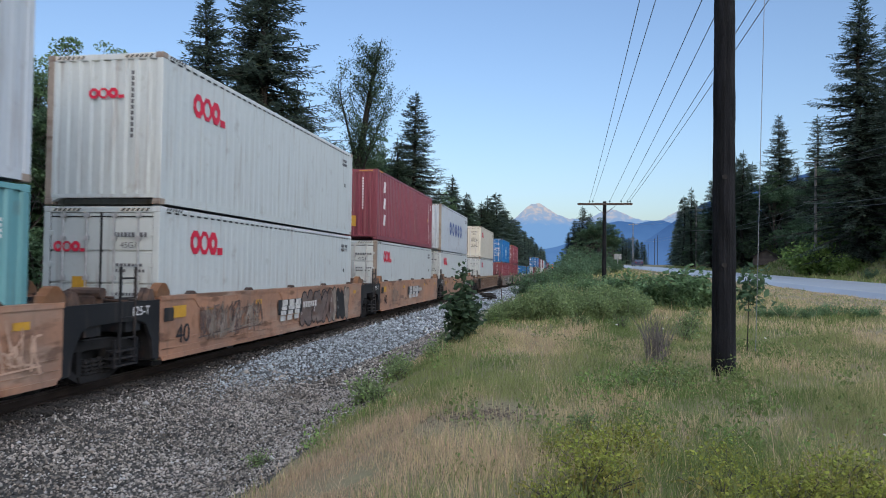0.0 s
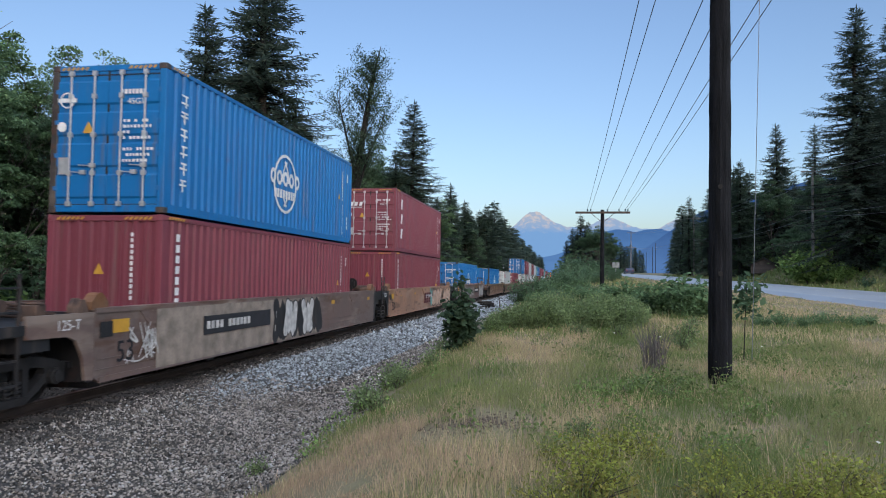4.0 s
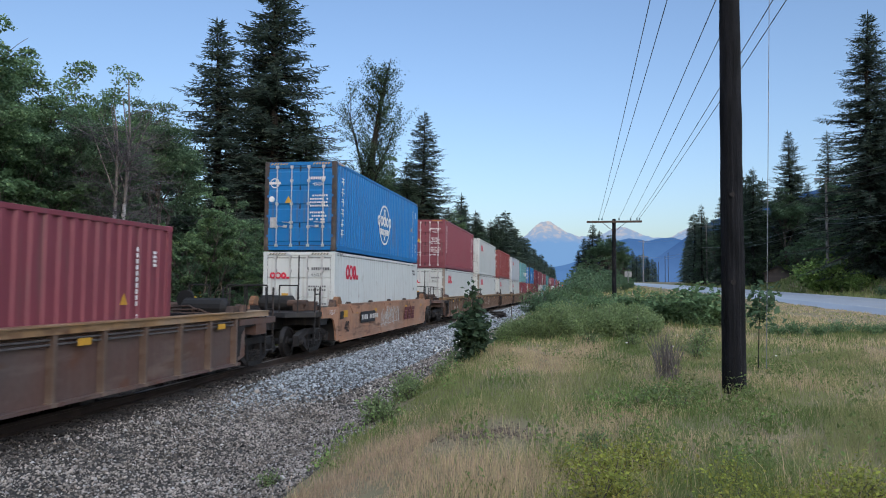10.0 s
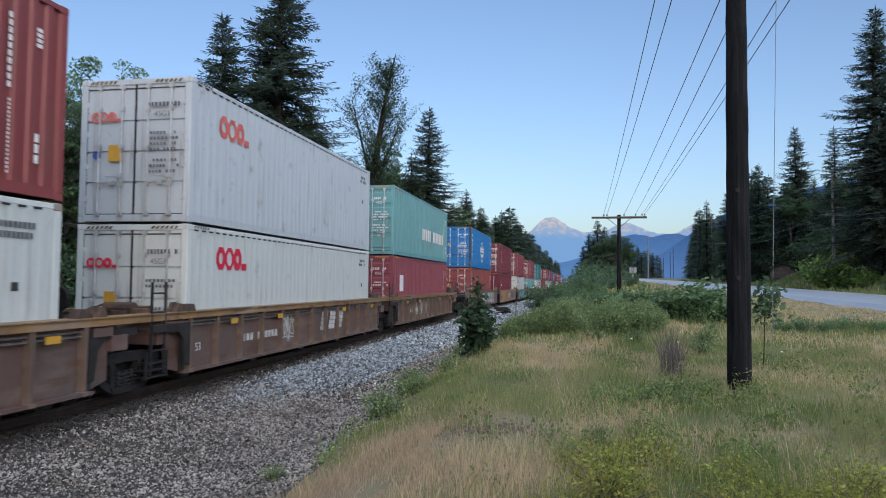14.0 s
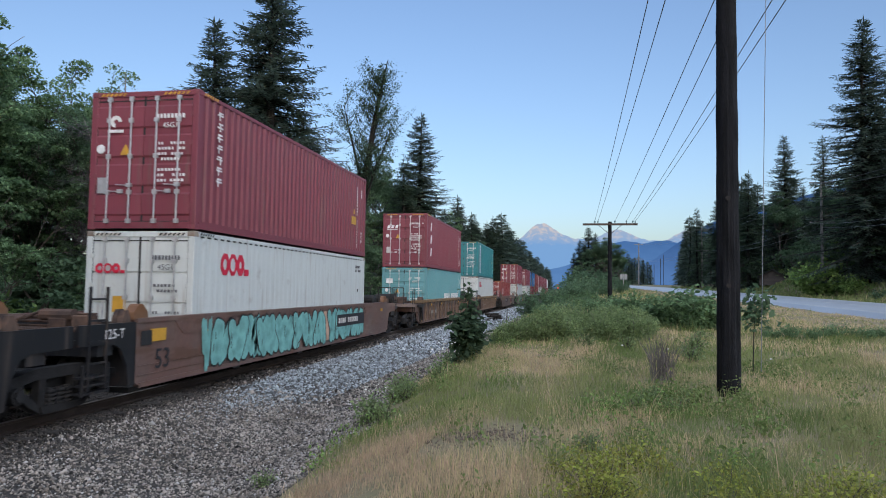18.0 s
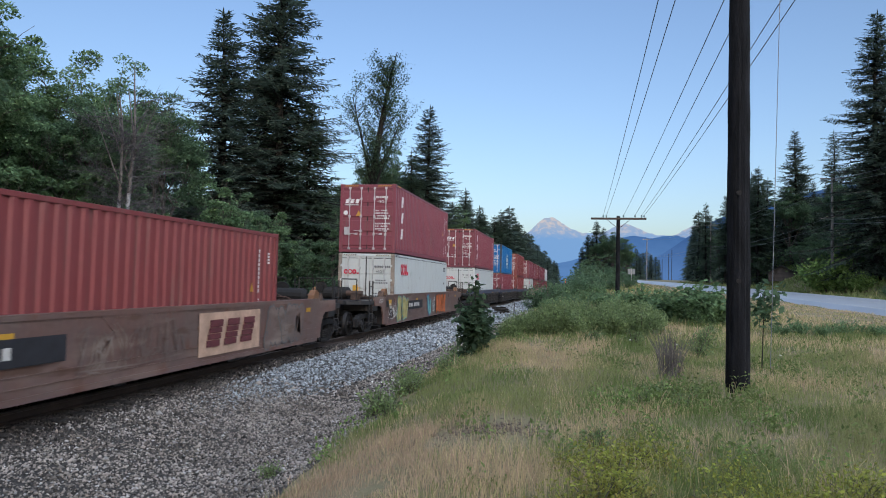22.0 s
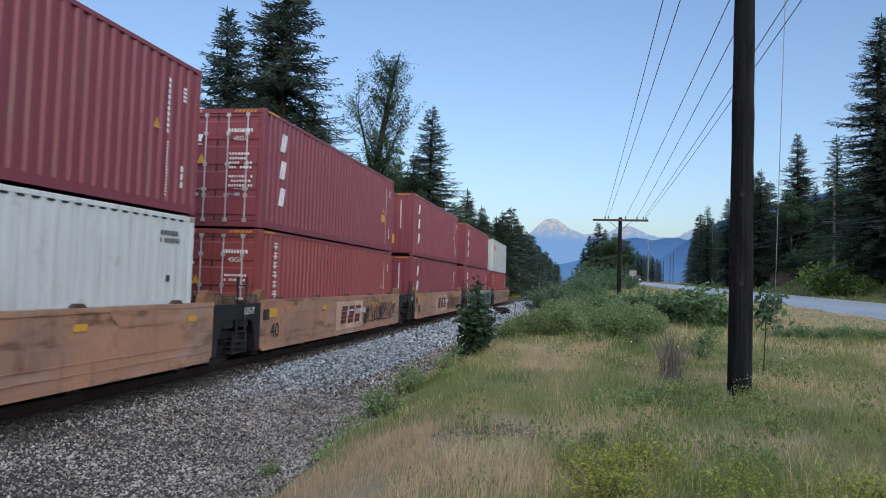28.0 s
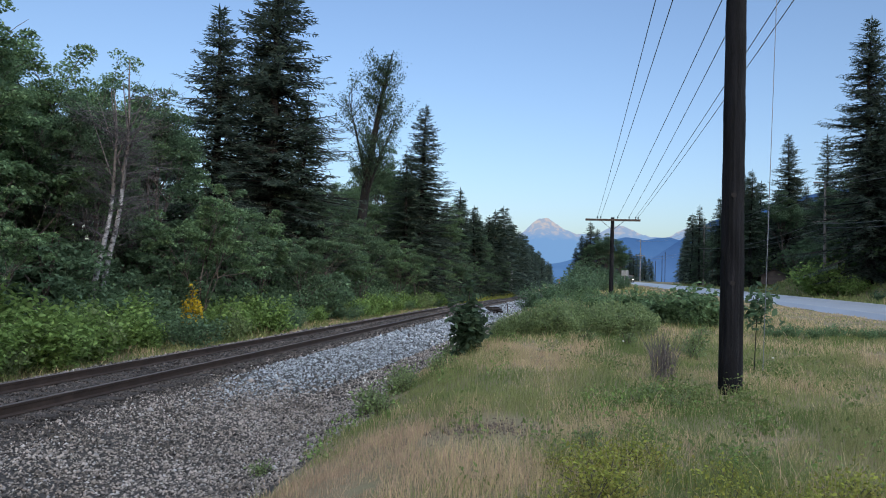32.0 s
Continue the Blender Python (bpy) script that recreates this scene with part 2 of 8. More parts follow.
M["rust_brown"] = material("flaking_brown_steel", (0.115, 0.068, 0.048), 0.85, vary=0.6, scale=5, fine=40, tint=(0.035, 0.024, 0.021), bump=0.3, objrand=0.3)
M["truck_steel"] = material("dusty_cast_steel", (0.027, 0.026, 0.027), 0.85, 0.1, vary=0.5, scale=4, fine=30, bump=0.3, spec=0.25)
M["pole"] = material("tarred_pole_timber", (0.003, 0.0035, 0.0045), 0.9, vary=0.9, scale=2.0, fine=20, tint=(0.014, 0.0145, 0.018), spec=0.2, bump=0.9, stretch=(5, 5, 0.7))
M["arm"] = material("weathered_arm_timber", (0.075, 0.055, 0.045), 0.9, vary=0.4, scale=4, bump=0.4)
M["pole_grey"] = material("grey_pole_timber", (0.25, 0.24, 0.235), 0.9, vary=0.4, scale=2, fine=20)
M["insulator"] = material("glass_insulator", (0.12, 0.20, 0.22), 0.15, vary=0.1)
M["wire"] = material("copper_wire", (0.20, 0.22, 0.25), 0.5, 0.6, vary=0.1)
M["bark"] = material("conifer_bark", (0.06, 0.045, 0.036), 0.95, vary=0.5, scale=2, fine=20, bump=0.6, stretch=(4, 4, 0.8))
M["bark_dark"] = material("dark_furrowed_bark", (0.013, 0.0115, 0.011), 0.95, vary=0.5, scale=2, fine=20, bump=0.6, stretch=(4, 4, 0.8))
M["bark_grey"] = material("grey_bark", (0.11, 0.095, 0.08), 0.95, vary=0.5, scale=2, fine=20, bump=0.5)
M["birch"] = material("birch_bark", (0.40, 0.40, 0.42), 0.85, vary=0.75, scale=3.4, fine=14, tint=(0.03, 0.03, 0.03), stretch=(1.5, 1.5, 2.6))
M["needles"] = leafy("fir_needles", (0.086, 0.120, 0.092), (0.054, 0.082, 0.066), island=0.7)
M["needles_soft"] = leafy("hemlock_needles", (0.072, 0.105, 0.070), (0.044, 0.068, 0.050), island=0.7)
# Paler copy for far firs: distance haze is put into the needle colour.
M["needles_far"] = leafy("hazed_fir_needles", (0.105, 0.150, 0.120), (0.074, 0.112, 0.094), island=0.7)
M["leaves"] = leafy("broad_leaves", (0.150, 0.240, 0.118), (0.100, 0.168, 0.084))
# Darker leaf copy for the wood; part of its shade is put into colour.
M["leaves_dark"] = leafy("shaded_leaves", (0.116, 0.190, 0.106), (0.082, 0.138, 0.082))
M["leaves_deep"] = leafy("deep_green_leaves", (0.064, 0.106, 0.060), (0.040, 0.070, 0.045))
M["leaves_bright"] = leafy("fresh_leaves", (0.190, 0.295, 0.088), (0.118, 0.195, 0.066))
M["leaves_grey"] = leafy("grey_green_leaves", (0.195, 0.260, 0.115), (0.125, 0.180, 0.085), island=0.6)
M["leaves_yellow"] = leafy("yellow_leaves", (0.46, 0.33, 0.02), (0.30, 0.24, 0.03))
M["leaves_olive"] = leafy("yellow_green_leaves", (0.28, 0.33, 0.062), (0.21, 0.15, 0.055), scale=2.2)
M["grass_green"] = leafy("green_grass", (0.215, 0.258, 0.095), (0.270, 0.265, 0.128), rough=0.7, island=0.55, scale=0.5)
M["grass_deep"] = leafy("lush_grass", (0.135, 0.195, 0.064), (0.17, 0.205, 0.078), rough=0.7, island=0.6, scale=0.5)
M["grass_straw"] = leafy("straw_grass", (0.54, 0.43, 0.255), (0.42, 0.37, 0.20), rough=0.75, island=0.6, scale=0.5)
M["grass_rosy"] = leafy("rosy_grass", (0.54, 0.385, 0.275), (0.42, 0.31, 0.21), rough=0.75, island=0.6, scale=0.5)
M["dead_brown_twigs"] = material("dead_brown_twigs", (0.090, 0.086, 0.092), 0.95, vary=0.4, island=0.6)
M["dead_twigs"] = material("dead_grey_twigs", (0.14, 0.125, 0.118), 0.95, vary=0.4, island=0.8)
# Pale blue base: the sky's reflection is put into the road colour.
M["asphalt"] = material("worn_sky_tinted_asphalt", (0.30, 0.33, 0.375), 0.42, vary=0.15, scale=0.3, fine=30)
M["line_paint"] = material("white_road_paint", (0.55, 0.55, 0.53), 0.7, vary=0.3, scale=2)
M["shed_wood"] = material("weathered_shed_boards", (0.13, 0.10, 0.088), 0.9, vary=0.5, scale=2, fine=20)
M["shed_roof"] = material("mossy_shed_roof", (0.05, 0.05, 0.045), 0.9, vary=0.4, scale=2)
M["flower_white"] = material("white_petals", (0.62, 0.62, 0.56), 0.7, vary=0.2, island=0.2)
M["signal_black"] = material("signal_housing", (0.02, 0.02, 0.02), 0.7)


def ground_material():
    """Soil, dry thatch and green turf in drifts; gravel along the line."""
    m = material("field_soil", (0.145, 0.135, 0.068), 0.95, vary=0.5, scale=0.45, fine=18, tint=(0.21, 0.165, 0.10), bump=0.5)
    return m


def glow(name, color, strength):
    m = bpy.data.materials.new(name)
    m.use_nodes = True
    b = m.node_tree.nodes["Principled BSDF"]
    b.inputs["Base Color"].default_value = (*color, 1)
    b.inputs["Emission Color"].default_value = (*color, 1)
    b.inputs["Emission Strength"].default_value = strength
    return m


M["ground"] = ground_material()
M["signal_red"] = glow("red_signal_lens", (0.9, 0.03, 0.02), 4.0)
M["headlight"] = glow("headlight_lens", (1.0, 0.85, 0.65), 6.0)


# ---- building helpers ----
def mesh_of(name, verts, faces, mats, smooth=False):
    me = bpy.data.meshes.new(name)
    me.from_pydata([tuple(v) for v in verts], [], faces)
    for m in mats if isinstance(mats, (list, tuple)) else [mats]:
        me.materials.append(m)
    if smooth:
        me.polygons.foreach_set("use_smooth", [True] * len(me.polygons))
    me.update()
    return me


def part(name, data, mat, parent, label="", at=(0, 0, 0), turn=(0, 0, 0)):
    """Links a bmesh or a mesh as one object under a thing or a part."""
    if isinstance(data, bmesh.types.BMesh):
        me = bpy.data.meshes.new(name)
        data.to_mesh(me)
        data.free()
        me.materials.append(mat)
        data = me
    ob = new(name, data)
    ob.parent = parent
    ob.matrix_basis = pose(*at, *turn)
    if label:
        ob["label"] = label
    return ob


def thing(name, label, category, group="", at=(0, 0, 0), turn=(0, 0, 0), kind=""):
    ob = new(name)
    ob.empty_display_size = 0.3
    ob.matrix_basis = pose(*at, *turn)
    return tagged(ob, label, category, group, kind)


def box(bm, x0, x1, y0, y1, z0, z1, bevel=0.0):
    vs = [bm.verts.new((x, y, z)) for x in (x0, x1) for y in (y0, y1) for z in (z0, z1)]
    fs = [bm.faces.new([vs[i] for i in f]) for f in ((0, 1, 3, 2), (4, 6, 7, 5), (0, 4, 5, 1), (2, 3, 7, 6), (0, 2, 6, 4), (1, 5, 7, 3))]
    if bevel:
        bmesh.ops.bevel(bm, geom=list({e for f in fs for e in f.edges}), offset=bevel, segments=1, affect="EDGES")
    return bm


def boxes(*rows, bevel=0.0):
    bm = bmesh.new()
    for r in rows:
        box(bm, *r, bevel=bevel)
    return bm


def tube(bm, a, b, r0, r1=None, n=8, caps=True):
    """A tapered rod from a to b."""
    a, b = Vector(a), Vector(b)
    r1 = r0 if r1 is None else r1
    q = (b - a).to_track_quat("Z", "Y").to_matrix()
    rings = [[bm.verts.new(p + q @ Vector((r * math.cos(i * math.tau / n), r * math.sin(i * math.tau / n), 0))) for i in range(n)] for p, r in ((a, r0), (b, r1))]
    for i in range(n):
        bm.faces.new((rings[0][i], rings[0][(i + 1) % n], rings[1][(i + 1) % n], rings[1][i]))
    if caps:
        bm.faces.new(rings[0][::-1])
        bm.faces.new(rings[1])
    return bm


def tubes(*rows, n=8):
    bm = bmesh.new()
    for r in rows:
        tube(bm, *r, n=n)
    return bm


def slab(bm, outline, axis, a, b):
    """An outline in the plane across an axis, given thickness from a to b. axis x: (y, z); y: (x, z); z: (x, y)."""
    def at(p, d):
        return (d, *p) if axis == "x" else (p[0], d, p[1]) if axis == "y" else (*p, d)
    lo, hi = [bm.verts.new(at(p, a)) for p in outline], [bm.verts.new(at(p, b)) for p in outline]
    bm.faces.new(lo)
    bm.faces.new(hi[::-1])
    for i in range(len(outline)):
        j = (i + 1) % len(outline)
        bm.faces.new((lo[j], lo[i], hi[i], hi[j]))
    return bm


def tidy(bm):
    bmesh.ops.recalc_face_normals(bm, faces=bm.faces)
    return bm


def step(a, b, x):
    k = min(1.0, max(0.0, (x - a) / (b - a)))
    return k * k * (3 - 2 * k)


TRACK_X = -8.68


def track_z(y):
    return -0.4 * step(40, 140, y)


def level(y):
    """The valley floor climbs gently along the line."""
    return 0.5 + 0.0145 * max(-60.0, min(y, 260.0)) + 0.002 * max(0.0, min(y - 260.0, 900.0))


def grass_edge(y):
    """Where the gravel ends and the grassy bank begins."""
    return float(np.interp(y, (0, 6, 8, 10.5, 13, 15.5, 17.5, 20, 30, 60), (-2.75, -2.8, -2.9, -2.95, -3.4, -3.5, -3.1, -2.75, -2.6, -2.5))) + 0.12 * math.sin(y * 2.1) + 0.06 * math.sin(y * 5.3)


def ground_z(x, y):
    d, tz = x - TRACK_X, track_z(y)
    if x > 20:
        return level(y) + 1.7 * step(0.146 * max(y, 90) + 9.5, 0.146 * max(y, 90) + 15, x) * step(-20, 30, y) * (1 - step(300, 400, y)) + 0.1 * noise.noise((x * 0.2, y * 0.2, 1.0))
    if d > 1.75:
        toe, top = tz - 0.52, level(y) + 0.07 * noise.noise((x * 0.35, y * 0.35, 0.0)) * step(-3, 0, x)
        g = grass_edge(y)
        if x < -4.6:
            return tz - 0.25 - (0.27) * step(0, 1, (d - 1.75) / (-4.6 - TRACK_X - 1.75))
        return toe + (top - toe) * step(-4.6, g + 2.3, x)
    if d < -1.75:
        k = step(-1.75, -4.0, d)
        far = -0.75 + 0.0145 * max(-60, min(y, 260)) * step(-4, -16, d) + 0.12 * noise.noise((x * 0.15, y * 0.15, 3.0)) * step(-4, -8, d)
        return (tz - 0.25) * (1 - k) + (tz * (1 - step(-4, -16, d)) + far) * k
    return tz - 0.25


# ---- ground: one sheet to the horizon, gravel along the line ----
def lines(*spans):
    out = []
    for a, b, n in spans:
        out += [a + (b - a) * i / n for i in range(n)]
    return out + [spans[-1][1]]


def build_ground():
    xs = lines((-3500, -300, 8), (-300, -60, 8), (-60, -16, 11), (-16, 6, 88), (6, 30, 32), (30, 120, 12), (120, 3500, 10))
    ys = lines((-1200, -100, 8), (-100, -10, 12), (-10, 40, 150), (40, 160, 80), (160, 400, 30), (400, 4600, 12))
    verts = []
    for y in ys:
        edge = grass_edge(y)
        for x in xs:
            if abs(x - edge) < 0.125:
                x = edge
            verts.append((x, y, ground_z(x, y)))
    nx = len(xs)
    faces, slots = [], []
    for j in range(len(ys) - 1):
        for i in range(nx - 1):
            faces.append((j * nx + i, j * nx + i + 1, (j + 1) * nx + i + 1, (j + 1) * nx + i))
            x, y = (xs[i] + xs[i + 1]) / 2, (ys[j] + ys[j + 1]) / 2
            slots.append(1 if -12.0 + 0.4 * math.sin(y * 0.7) < x < grass_edge(y) else 0)
    me = mesh_of("ground", verts, faces, [M["ground"], M["gravel"]], smooth=True)
    me.polygons.foreach_set("material_index", slots)
    tagged(new("ground", me), "rough grassy valley floor with a gravel strip along the railway", "ground", kind="structure")


# Nearly black bed: the shade between stones is put into its colour.
M["gravel"] = material("shaded_gravel_bed", (0.034, 0.032, 0.031), 0.95, vary=0.6, scale=0.6, fine=34, tint=(0.042, 0.038, 0.034), bump=1.0)
M["stone_new"] = material("fresh_blue_grey_ballast", (0.262, 0.295, 0.322), 0.85, vary=0.3, scale=2.0, fine=30, tint=(0.17, 0.19, 0.205), island=1.5)
build_ground()


def scatter_stones(name, label, mat, spots, sizes, seed):
    """Broken stones, each a lopsided eight-faced lump, as one mesh of stuff."""
    rng = np.random.default_rng(seed)
    n = len(spots)
    base = np.array([(1, 0, 0), (-1, 0, 0), (0, 1, 0), (0, -1, 0), (0, 0, 1), (0, 0, -1)], float)
    tri = np.array([(0, 2, 4), (2, 1, 4), (1, 3, 4), (3, 0, 4), (2, 0, 5), (1, 2, 5), (3, 1, 5), (0, 3, 5)])
    v = base[None] * rng.uniform(0.55, 1.25, (n, 6, 1)) + rng.normal(0, 0.18, (n, 6, 3))
    a = rng.uniform(0, math.tau, n)
    c, s = np.cos(a)[:, None], np.sin(a)[:, None]
    v = np.stack([v[..., 0] * c - v[..., 1] * s, v[..., 0] * s + v[..., 1] * c, v[..., 2] * 0.75], -1)
    v = v * np.asarray(sizes)[:, None, None] + np.asarray(spots)[:, None]
    f = (tri[None] + 6 * np.arange(n)[:, None, None]).reshape(-1, 3)
    me = bpy.data.meshes.new(name)
    me.vertices.add(6 * n)
    me.vertices.foreach_set("co", v.reshape(-1).astype(np.float32))
    me.loops.add(3 * len(f))
    me.loops.foreach_set("vertex_index", f.reshape(-1).astype(np.int32))
    me.polygons.add(len(f))
    me.polygons.foreach_set("loop_start", np.arange(0, 3 * len(f), 3, dtype=np.int32))
    me.materials.append(mat)
    me.update(calc_edges=True)
    tagged(new(name, me), label, "ballast", kind="stuff")


def build_ballast():
    rng = np.random.default_rng(5)
    old, fresh, oily, pale = ([], []), ([], []), ([], []), ([], [])
    for y0, y1, per, size in ((-8, 3.5, 130, 0.034), (3.5, 14, 900, 0.0178), (14, 26, 260, 0.029), (26, 48, 85, 0.050), (48, 110, 22, 0.08)):
        count = int((y1 - y0) * 9.0 * per)
        x, y = rng.uniform(-12.2, -2.8, count), rng.uniform(y0, y1, count)
        keep = (x < [grass_edge(b) + 0.3 * rng.random() for b in y]) & ~((x < -10.4) & (rng.random(count) < 0.7))
        for a, b in zip(x[keep], y[keep]):
            z = ground_z(a, b)
            z += 0.055 * (1 - step(1.1, 1.75, abs(a - TRACK_X)))
            new_patch = -7.2 < a < -5.2 + 0.02 * (b - 14) and b > 13 + 2.2 * abs(a + 6.3) + rng.normal(0, 1.2)
            # Dark lot also runs past the rail: train shade put into stone colour.
            lot = fresh if new_patch else oily if -10.6 < a < -7.5 + 1.3 * rng.random() ** 1.6 else pale if rng.random() < 0.08 else old
            lot[0].append((a, b, z + size * rng.uniform(0.0, 0.9)))
            lot[1].append(size * rng.lognormal(0, 0.32))
    scatter_stones("ballast_stones", "dusty grey brown crushed stone beside the rails", M["stone"], old[0], old[1], 6)
    scatter_stones("pale_ballast_stones", "scattered pale chips of crushed stone", M["stone_pale"], pale[0], pale[1], 10)
    scatter_stones("oily_ballast_stones", "dark oily and shaded crushed stone between and beside the rails", M["stone_dark"], oily[0], oily[1], 8)
    scatter_stones("fresh_ballast_stones", "clean blue grey crushed stone beside the rails", M["stone_new"], fresh[0], fresh[1], 7)


build_ballast()


# ---- track ----
def build_track():
    track = thing("railway_track", "single railway track on dark timber ties and grey ballast", "railway track", kind="structure")
    prof = [(-0.07, -0.17), (0.07, -0.17), (0.07, -0.155), (0.012, -0.135), (0.012, -0.045), (0.037, -0.035), (0.037, -0.004), (0.03, 0.0), (-0.03, 0.0), (-0.037, -0.004), (-0.037, -0.035), (-0.012, -0.045), (-0.012, -0.135), (-0.07, -0.155)]
    ys = lines((-700, 0, 10), (0, 160, 40), (160, 900, 10))
    for side in (-0.755, 0.755):
        verts = [(TRACK_X + side + px, y, pz + track_z(y)) for y in ys for px, pz in prof]
        n = len(prof)
        faces = [(j * n + i, j * n + (i + 1) % n, (j + 1) * n + (i + 1) % n, (j + 1) * n + i) for j in range(len(ys) - 1) for i in range(n)]
        me = mesh_of("rail", verts, faces, [M["rail"], M["rail_head"]])
        me.polygons.foreach_set("material_index", [1 if i % n in (6, 7, 8) else 0 for i in range(len(faces))])
        part("rail", me, None, track, "rusty steel rail with a polished head")
    tie = box(bmesh.new(), -1.3, 1.3, -0.115, 0.115, -0.17, 0.0, 0.012)
    tie_mesh = bpy.data.meshes.new("tie")
    tie.to_mesh(tie_mesh)
    tie.free()
    tie_mesh.materials.append(M["tie"])
    for i in range(280):
        y = 3.0 + i * 0.53
        part("tie", tie_mesh, None, track, at=(TRACK_X + random.uniform(-0.03, 0.03), y, -0.178 + track_z(y)), turn=(0, 0, random.uniform(-0.6, 0.6)))
    bm = bmesh.new()
    for i in range(1, 420):
        y = 3.0 - i * 0.53
        box(bm, TRACK_X - 1.3, TRACK_X + 1.3, y - 0.115, y + 0.115, -0.35, -0.178)
    for i in range(280, 900):
        y = 3.0 + i * 0.53
        box(bm, TRACK_X - 1.3, TRACK_X + 1.3, y - 0.115, y + 0.115, -0.35 + track_z(y), -0.178 + track_z(y))
    far = part("far_ties", bm, M["tie"], track)
    far["kind"] = "stuff"


build_track()


# ---- road ----
def road_x(y):
    """The near edge of the road: it bends towards the line and then runs beside it."""
    if y < 150:
        return 13.2 - max(0.0, y - 100) ** 2 / 1400
    k = min(y, 230.0) - 150
    return 11.414 - 0.0714 * (k - k * k / 160)


def build_road():
    ys = lines((-400, 0, 16), (0, 260, 52), (260, 900, 16))

    def strip(name, x0, x1, lift, mat, label):
        verts, faces = [], []
        for y in ys:
            edge = 0.9 if name == "road" else 0.0
            for dx, dz in ((x0 - edge, lift - (0.4 if edge else 0.05)), (x0 + 0.02, lift), (x1 - 0.02, lift), (x1 + edge, lift - (0.4 if edge else 0.05))):
                verts.append((road_x(y) + dx, y, level(y) + dz))
        for j in range(len(ys) - 1):
            for i in range(3):
                faces.append((4 * j + i, 4 * j + i + 1, 4 * j + i + 5, 4 * j + i + 4))
        return tagged(new(name, mesh_of(name, verts, faces, mat)), label, "road", kind="structure")

    strip("road", 0.0, 6.8, 0.20, M["asphalt"], "pale grey two-lane highway beside the field")
    strip("road_edge_line", 0.35, 0.5, 0.206, M["line_paint"], "worn white edge line on the highway")
    strip("road_centre_line", 3.35, 3.5, 0.206, M["line_paint"], "worn centre line on the highway")
    strip("road_far_edge_line", 6.3, 6.45, 0.206, M["line_paint"], "worn white edge line on the highway")


build_road()


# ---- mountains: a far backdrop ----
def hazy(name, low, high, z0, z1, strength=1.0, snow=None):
    """Distance: the air's haze put into a glowing colour, paler or warmer with height."""
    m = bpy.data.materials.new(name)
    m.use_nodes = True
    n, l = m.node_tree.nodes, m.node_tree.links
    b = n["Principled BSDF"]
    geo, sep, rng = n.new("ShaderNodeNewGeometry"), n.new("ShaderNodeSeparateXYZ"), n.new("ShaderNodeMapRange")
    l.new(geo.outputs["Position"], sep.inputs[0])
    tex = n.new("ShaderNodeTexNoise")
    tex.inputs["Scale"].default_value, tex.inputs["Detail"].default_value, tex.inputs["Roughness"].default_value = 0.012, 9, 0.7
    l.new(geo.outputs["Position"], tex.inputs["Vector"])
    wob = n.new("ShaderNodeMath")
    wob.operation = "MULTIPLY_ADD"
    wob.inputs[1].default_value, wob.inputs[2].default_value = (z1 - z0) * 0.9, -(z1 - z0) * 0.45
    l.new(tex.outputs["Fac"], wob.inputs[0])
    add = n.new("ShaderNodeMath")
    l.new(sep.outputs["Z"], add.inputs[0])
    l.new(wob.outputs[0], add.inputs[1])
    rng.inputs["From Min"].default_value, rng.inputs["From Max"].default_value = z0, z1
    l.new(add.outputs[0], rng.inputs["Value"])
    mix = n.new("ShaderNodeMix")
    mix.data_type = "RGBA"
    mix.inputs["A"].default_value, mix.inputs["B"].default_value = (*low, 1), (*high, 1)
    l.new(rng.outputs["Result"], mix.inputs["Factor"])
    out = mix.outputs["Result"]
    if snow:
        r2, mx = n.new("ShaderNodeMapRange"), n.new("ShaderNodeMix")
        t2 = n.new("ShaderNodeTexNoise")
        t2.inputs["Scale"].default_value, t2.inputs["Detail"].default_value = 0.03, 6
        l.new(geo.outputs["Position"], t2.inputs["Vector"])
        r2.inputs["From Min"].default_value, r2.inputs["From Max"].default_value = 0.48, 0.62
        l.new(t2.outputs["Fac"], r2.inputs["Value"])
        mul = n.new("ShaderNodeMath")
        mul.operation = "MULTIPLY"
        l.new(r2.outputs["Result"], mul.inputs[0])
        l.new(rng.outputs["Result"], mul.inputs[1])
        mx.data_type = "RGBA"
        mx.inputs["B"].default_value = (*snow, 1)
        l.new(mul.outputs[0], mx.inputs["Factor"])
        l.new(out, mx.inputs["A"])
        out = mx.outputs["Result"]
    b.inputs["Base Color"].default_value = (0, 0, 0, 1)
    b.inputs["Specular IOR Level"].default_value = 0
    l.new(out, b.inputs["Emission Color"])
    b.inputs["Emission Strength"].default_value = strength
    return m


